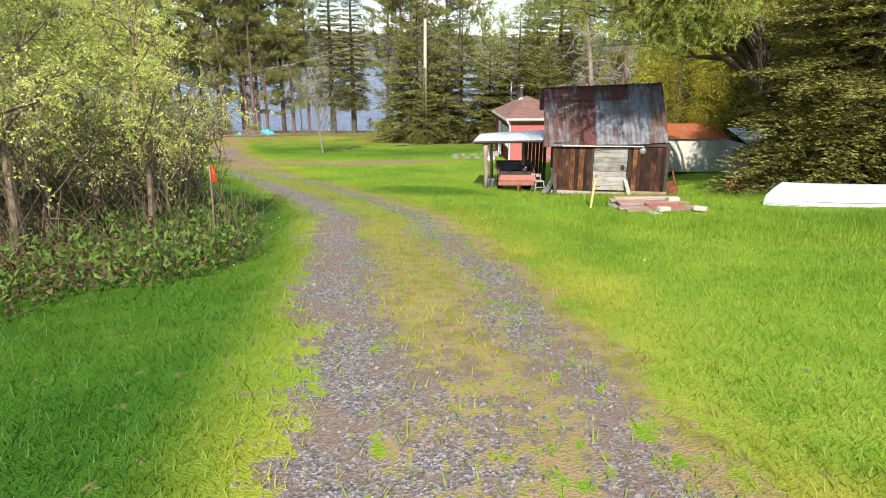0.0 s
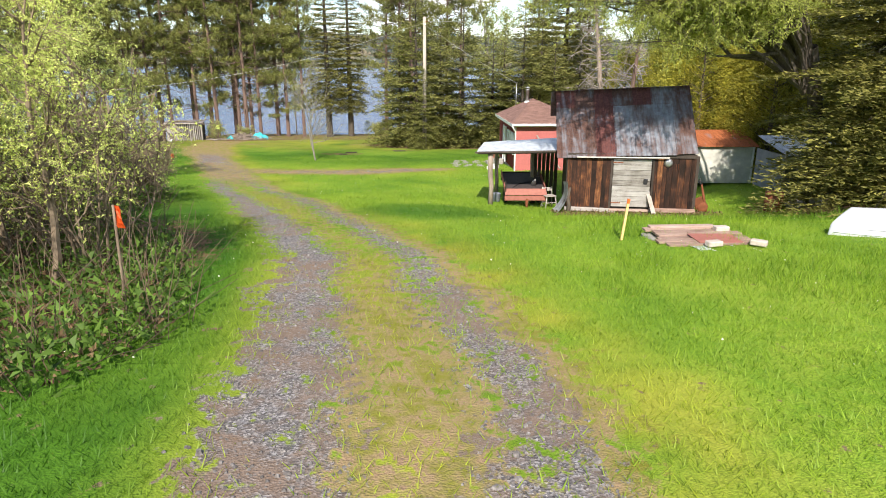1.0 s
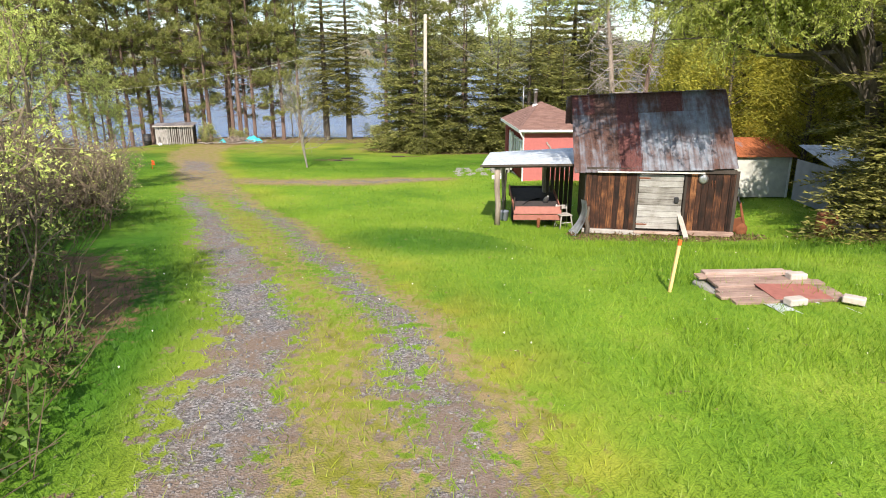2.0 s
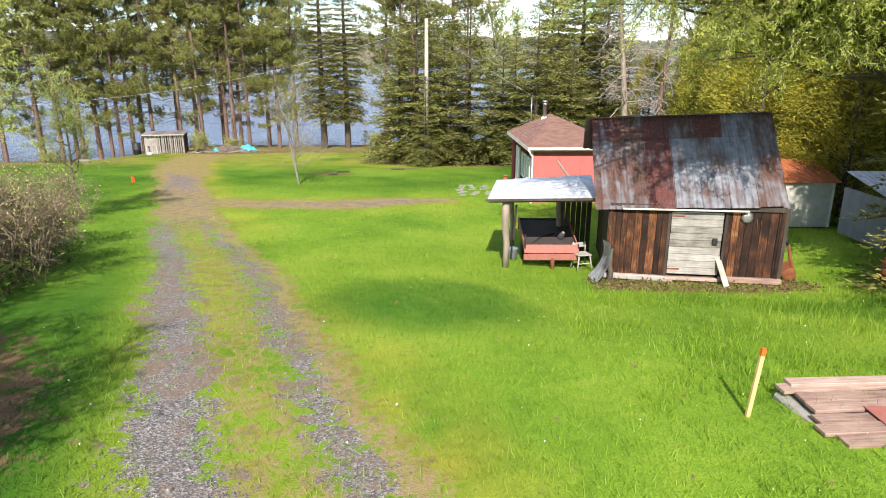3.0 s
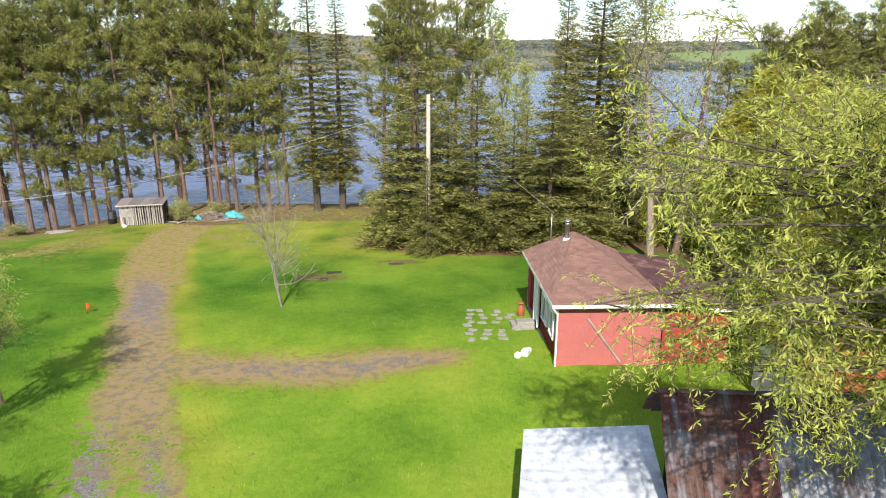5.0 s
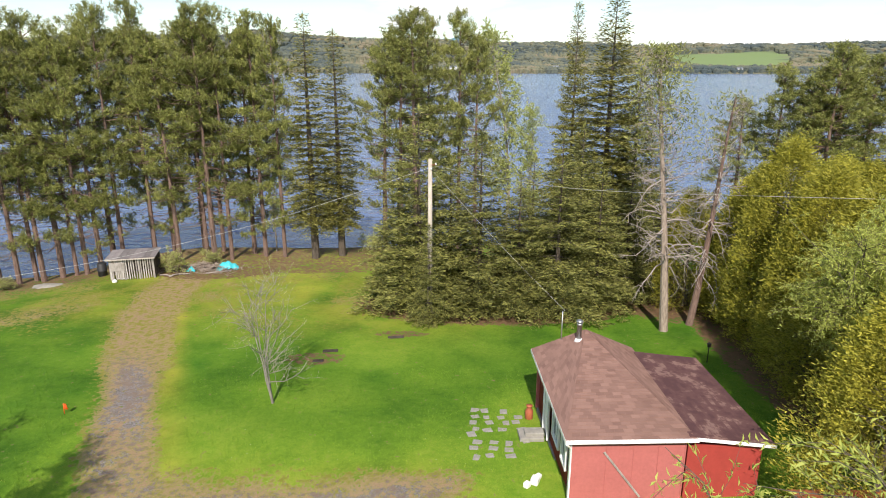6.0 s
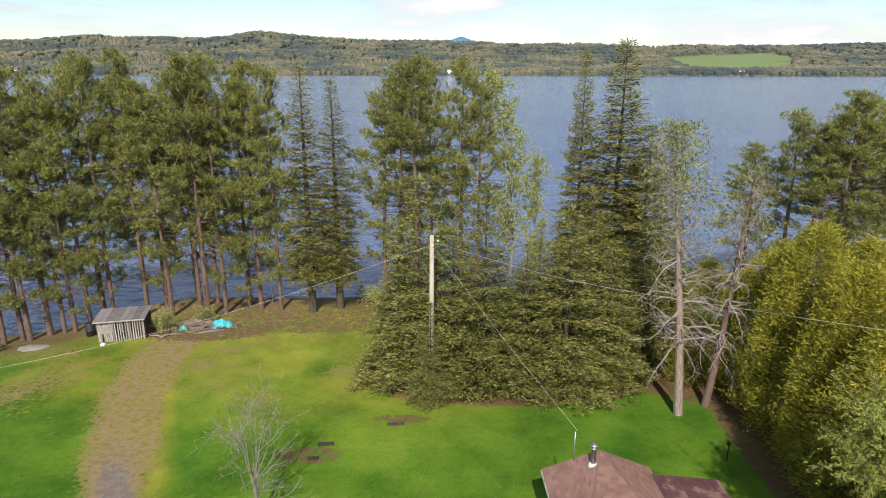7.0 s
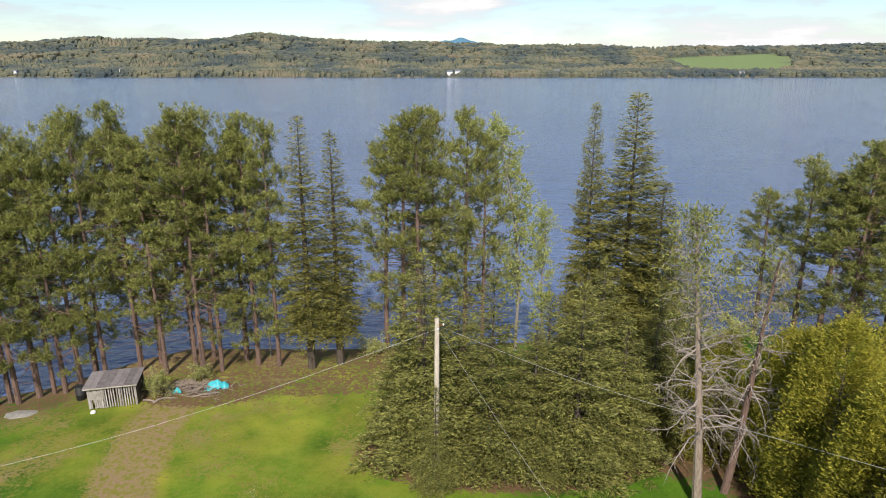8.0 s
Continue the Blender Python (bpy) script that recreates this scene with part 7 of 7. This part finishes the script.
tagged(ob, "heap of reddish brown brush and branches by the shore", "brush pile", kind="stuff")
for tx, ty, tw, td, th in ((-17.3, 65.2, 0.85, 0.45, 0.62), (-19.9, 64.4, 0.32, 0.22, 0.34)):
    bm = bmesh.new()
    bmesh.ops.create_grid(bm, x_segments=22, y_segments=16, size=1.0, matrix=Matrix.Diagonal((tw, td, 1, 1)))
    for v in bm.verts:
        e = math.hypot(v.co.x / tw, v.co.y / td)
        v.co.z = th * max(0.0, 1 - e ** 1.6 * 0.75) + 0.13 * noise.noise(v.co * 3.7) + 0.05 * noise.noise(v.co * 9)
    bmesh.ops.solidify(bm, geom=bm.faces[:], thickness=0.008)
    lone("tarp", bm, M["tarp"], pose(tx, ty, zland(tx, ty) + 0.03, 0, 0, 15), "crumpled turquoise tarp thrown over the brush", "tarp", "tarps on the brush pile")
for x, y, ln, rz in ((-17.6, 64.0, 1.9, 20), (-21.2, 62.9, 1.1, -15), (-20.6, 63.0, 0.8, 50), (-20.2, 63.3, 1.3, 10)):
    lone("driftwood", tube(((-ln / 2, 0, 0), (0, 0.06, 0.05), (ln / 2, 0, 0.02)), (0.05, 0.06, 0.035), 7), M["dead"], pose(x, y, zland(x, y) + 0.05, 0, 0, rz), "bleached branch lying by the brush pile", "branch", "bleached branches")
bm = bmesh.new()
bmesh.ops.create_icosphere(bm, subdivisions=3, radius=1.0)
for v in bm.verts:
    v.co *= 1 + 0.22 * noise.noise(v.co * 2.0)
    v.co = Vector((v.co.x * 1.2, v.co.y * 0.6, max(-0.1, v.co.z * 0.16)))
lone("ash_heap", bm, M["concrete"], pose(-29.6, 61.9, zland(-29.6, 61.9)), "flat grey heap of ash in the grass", "ash heap")
# bits of board lying on the lawn
for x, y, w in ((-2.7, 50.4, 0.9), (-6.4, 46.9, 0.55), (-6.0, 48.2, 0.8)):
    lone("board", box(0, 0, 0.03, w, 0.28, 0.05, None, 0.01), M["dark_board"], pose(x, y, zland(x, y), 0, 0, 8 * w), "dark board lying flat on the lawn", "board", "boards on the lawn")

# houses on the far shore
fr = random.Random(12)
for k in range(26):
    fx = fr.uniform(-1050, 1050) if k else 250
    fy = fr.uniform(1535, 1600)
    fz = zland(fx, fy)
    s = fr.uniform(0.7, 1.3)
    fh = thing("far_house", fx, fy, fz, "tiny pale house on the far shore", "house", "houses on the far shore")
    part("wall", box(0, 0, 2.6 * s, 11 * s, 8 * s, 6.5 * s), M["white_paint"], fh)
    bm = bmesh.new()
    pts = [(-6 * s, -4.6 * s, 5.8 * s), (6 * s, -4.6 * s, 5.8 * s), (6 * s, 4.6 * s, 5.8 * s), (-6 * s, 4.6 * s, 5.8 * s), (-6 * s, 0, 8.4 * s), (6 * s, 0, 8.4 * s)]
    v = [bm.verts.new(p) for p in pts]
    for fc in ((0, 1, 5, 4), (2, 3, 4, 5), (0, 4, 3), (1, 2, 5), (3, 2, 1, 0)):
        bm.faces.new([v[i] for i in fc])
    part("roof", bm, M["grey_metal"], fh)
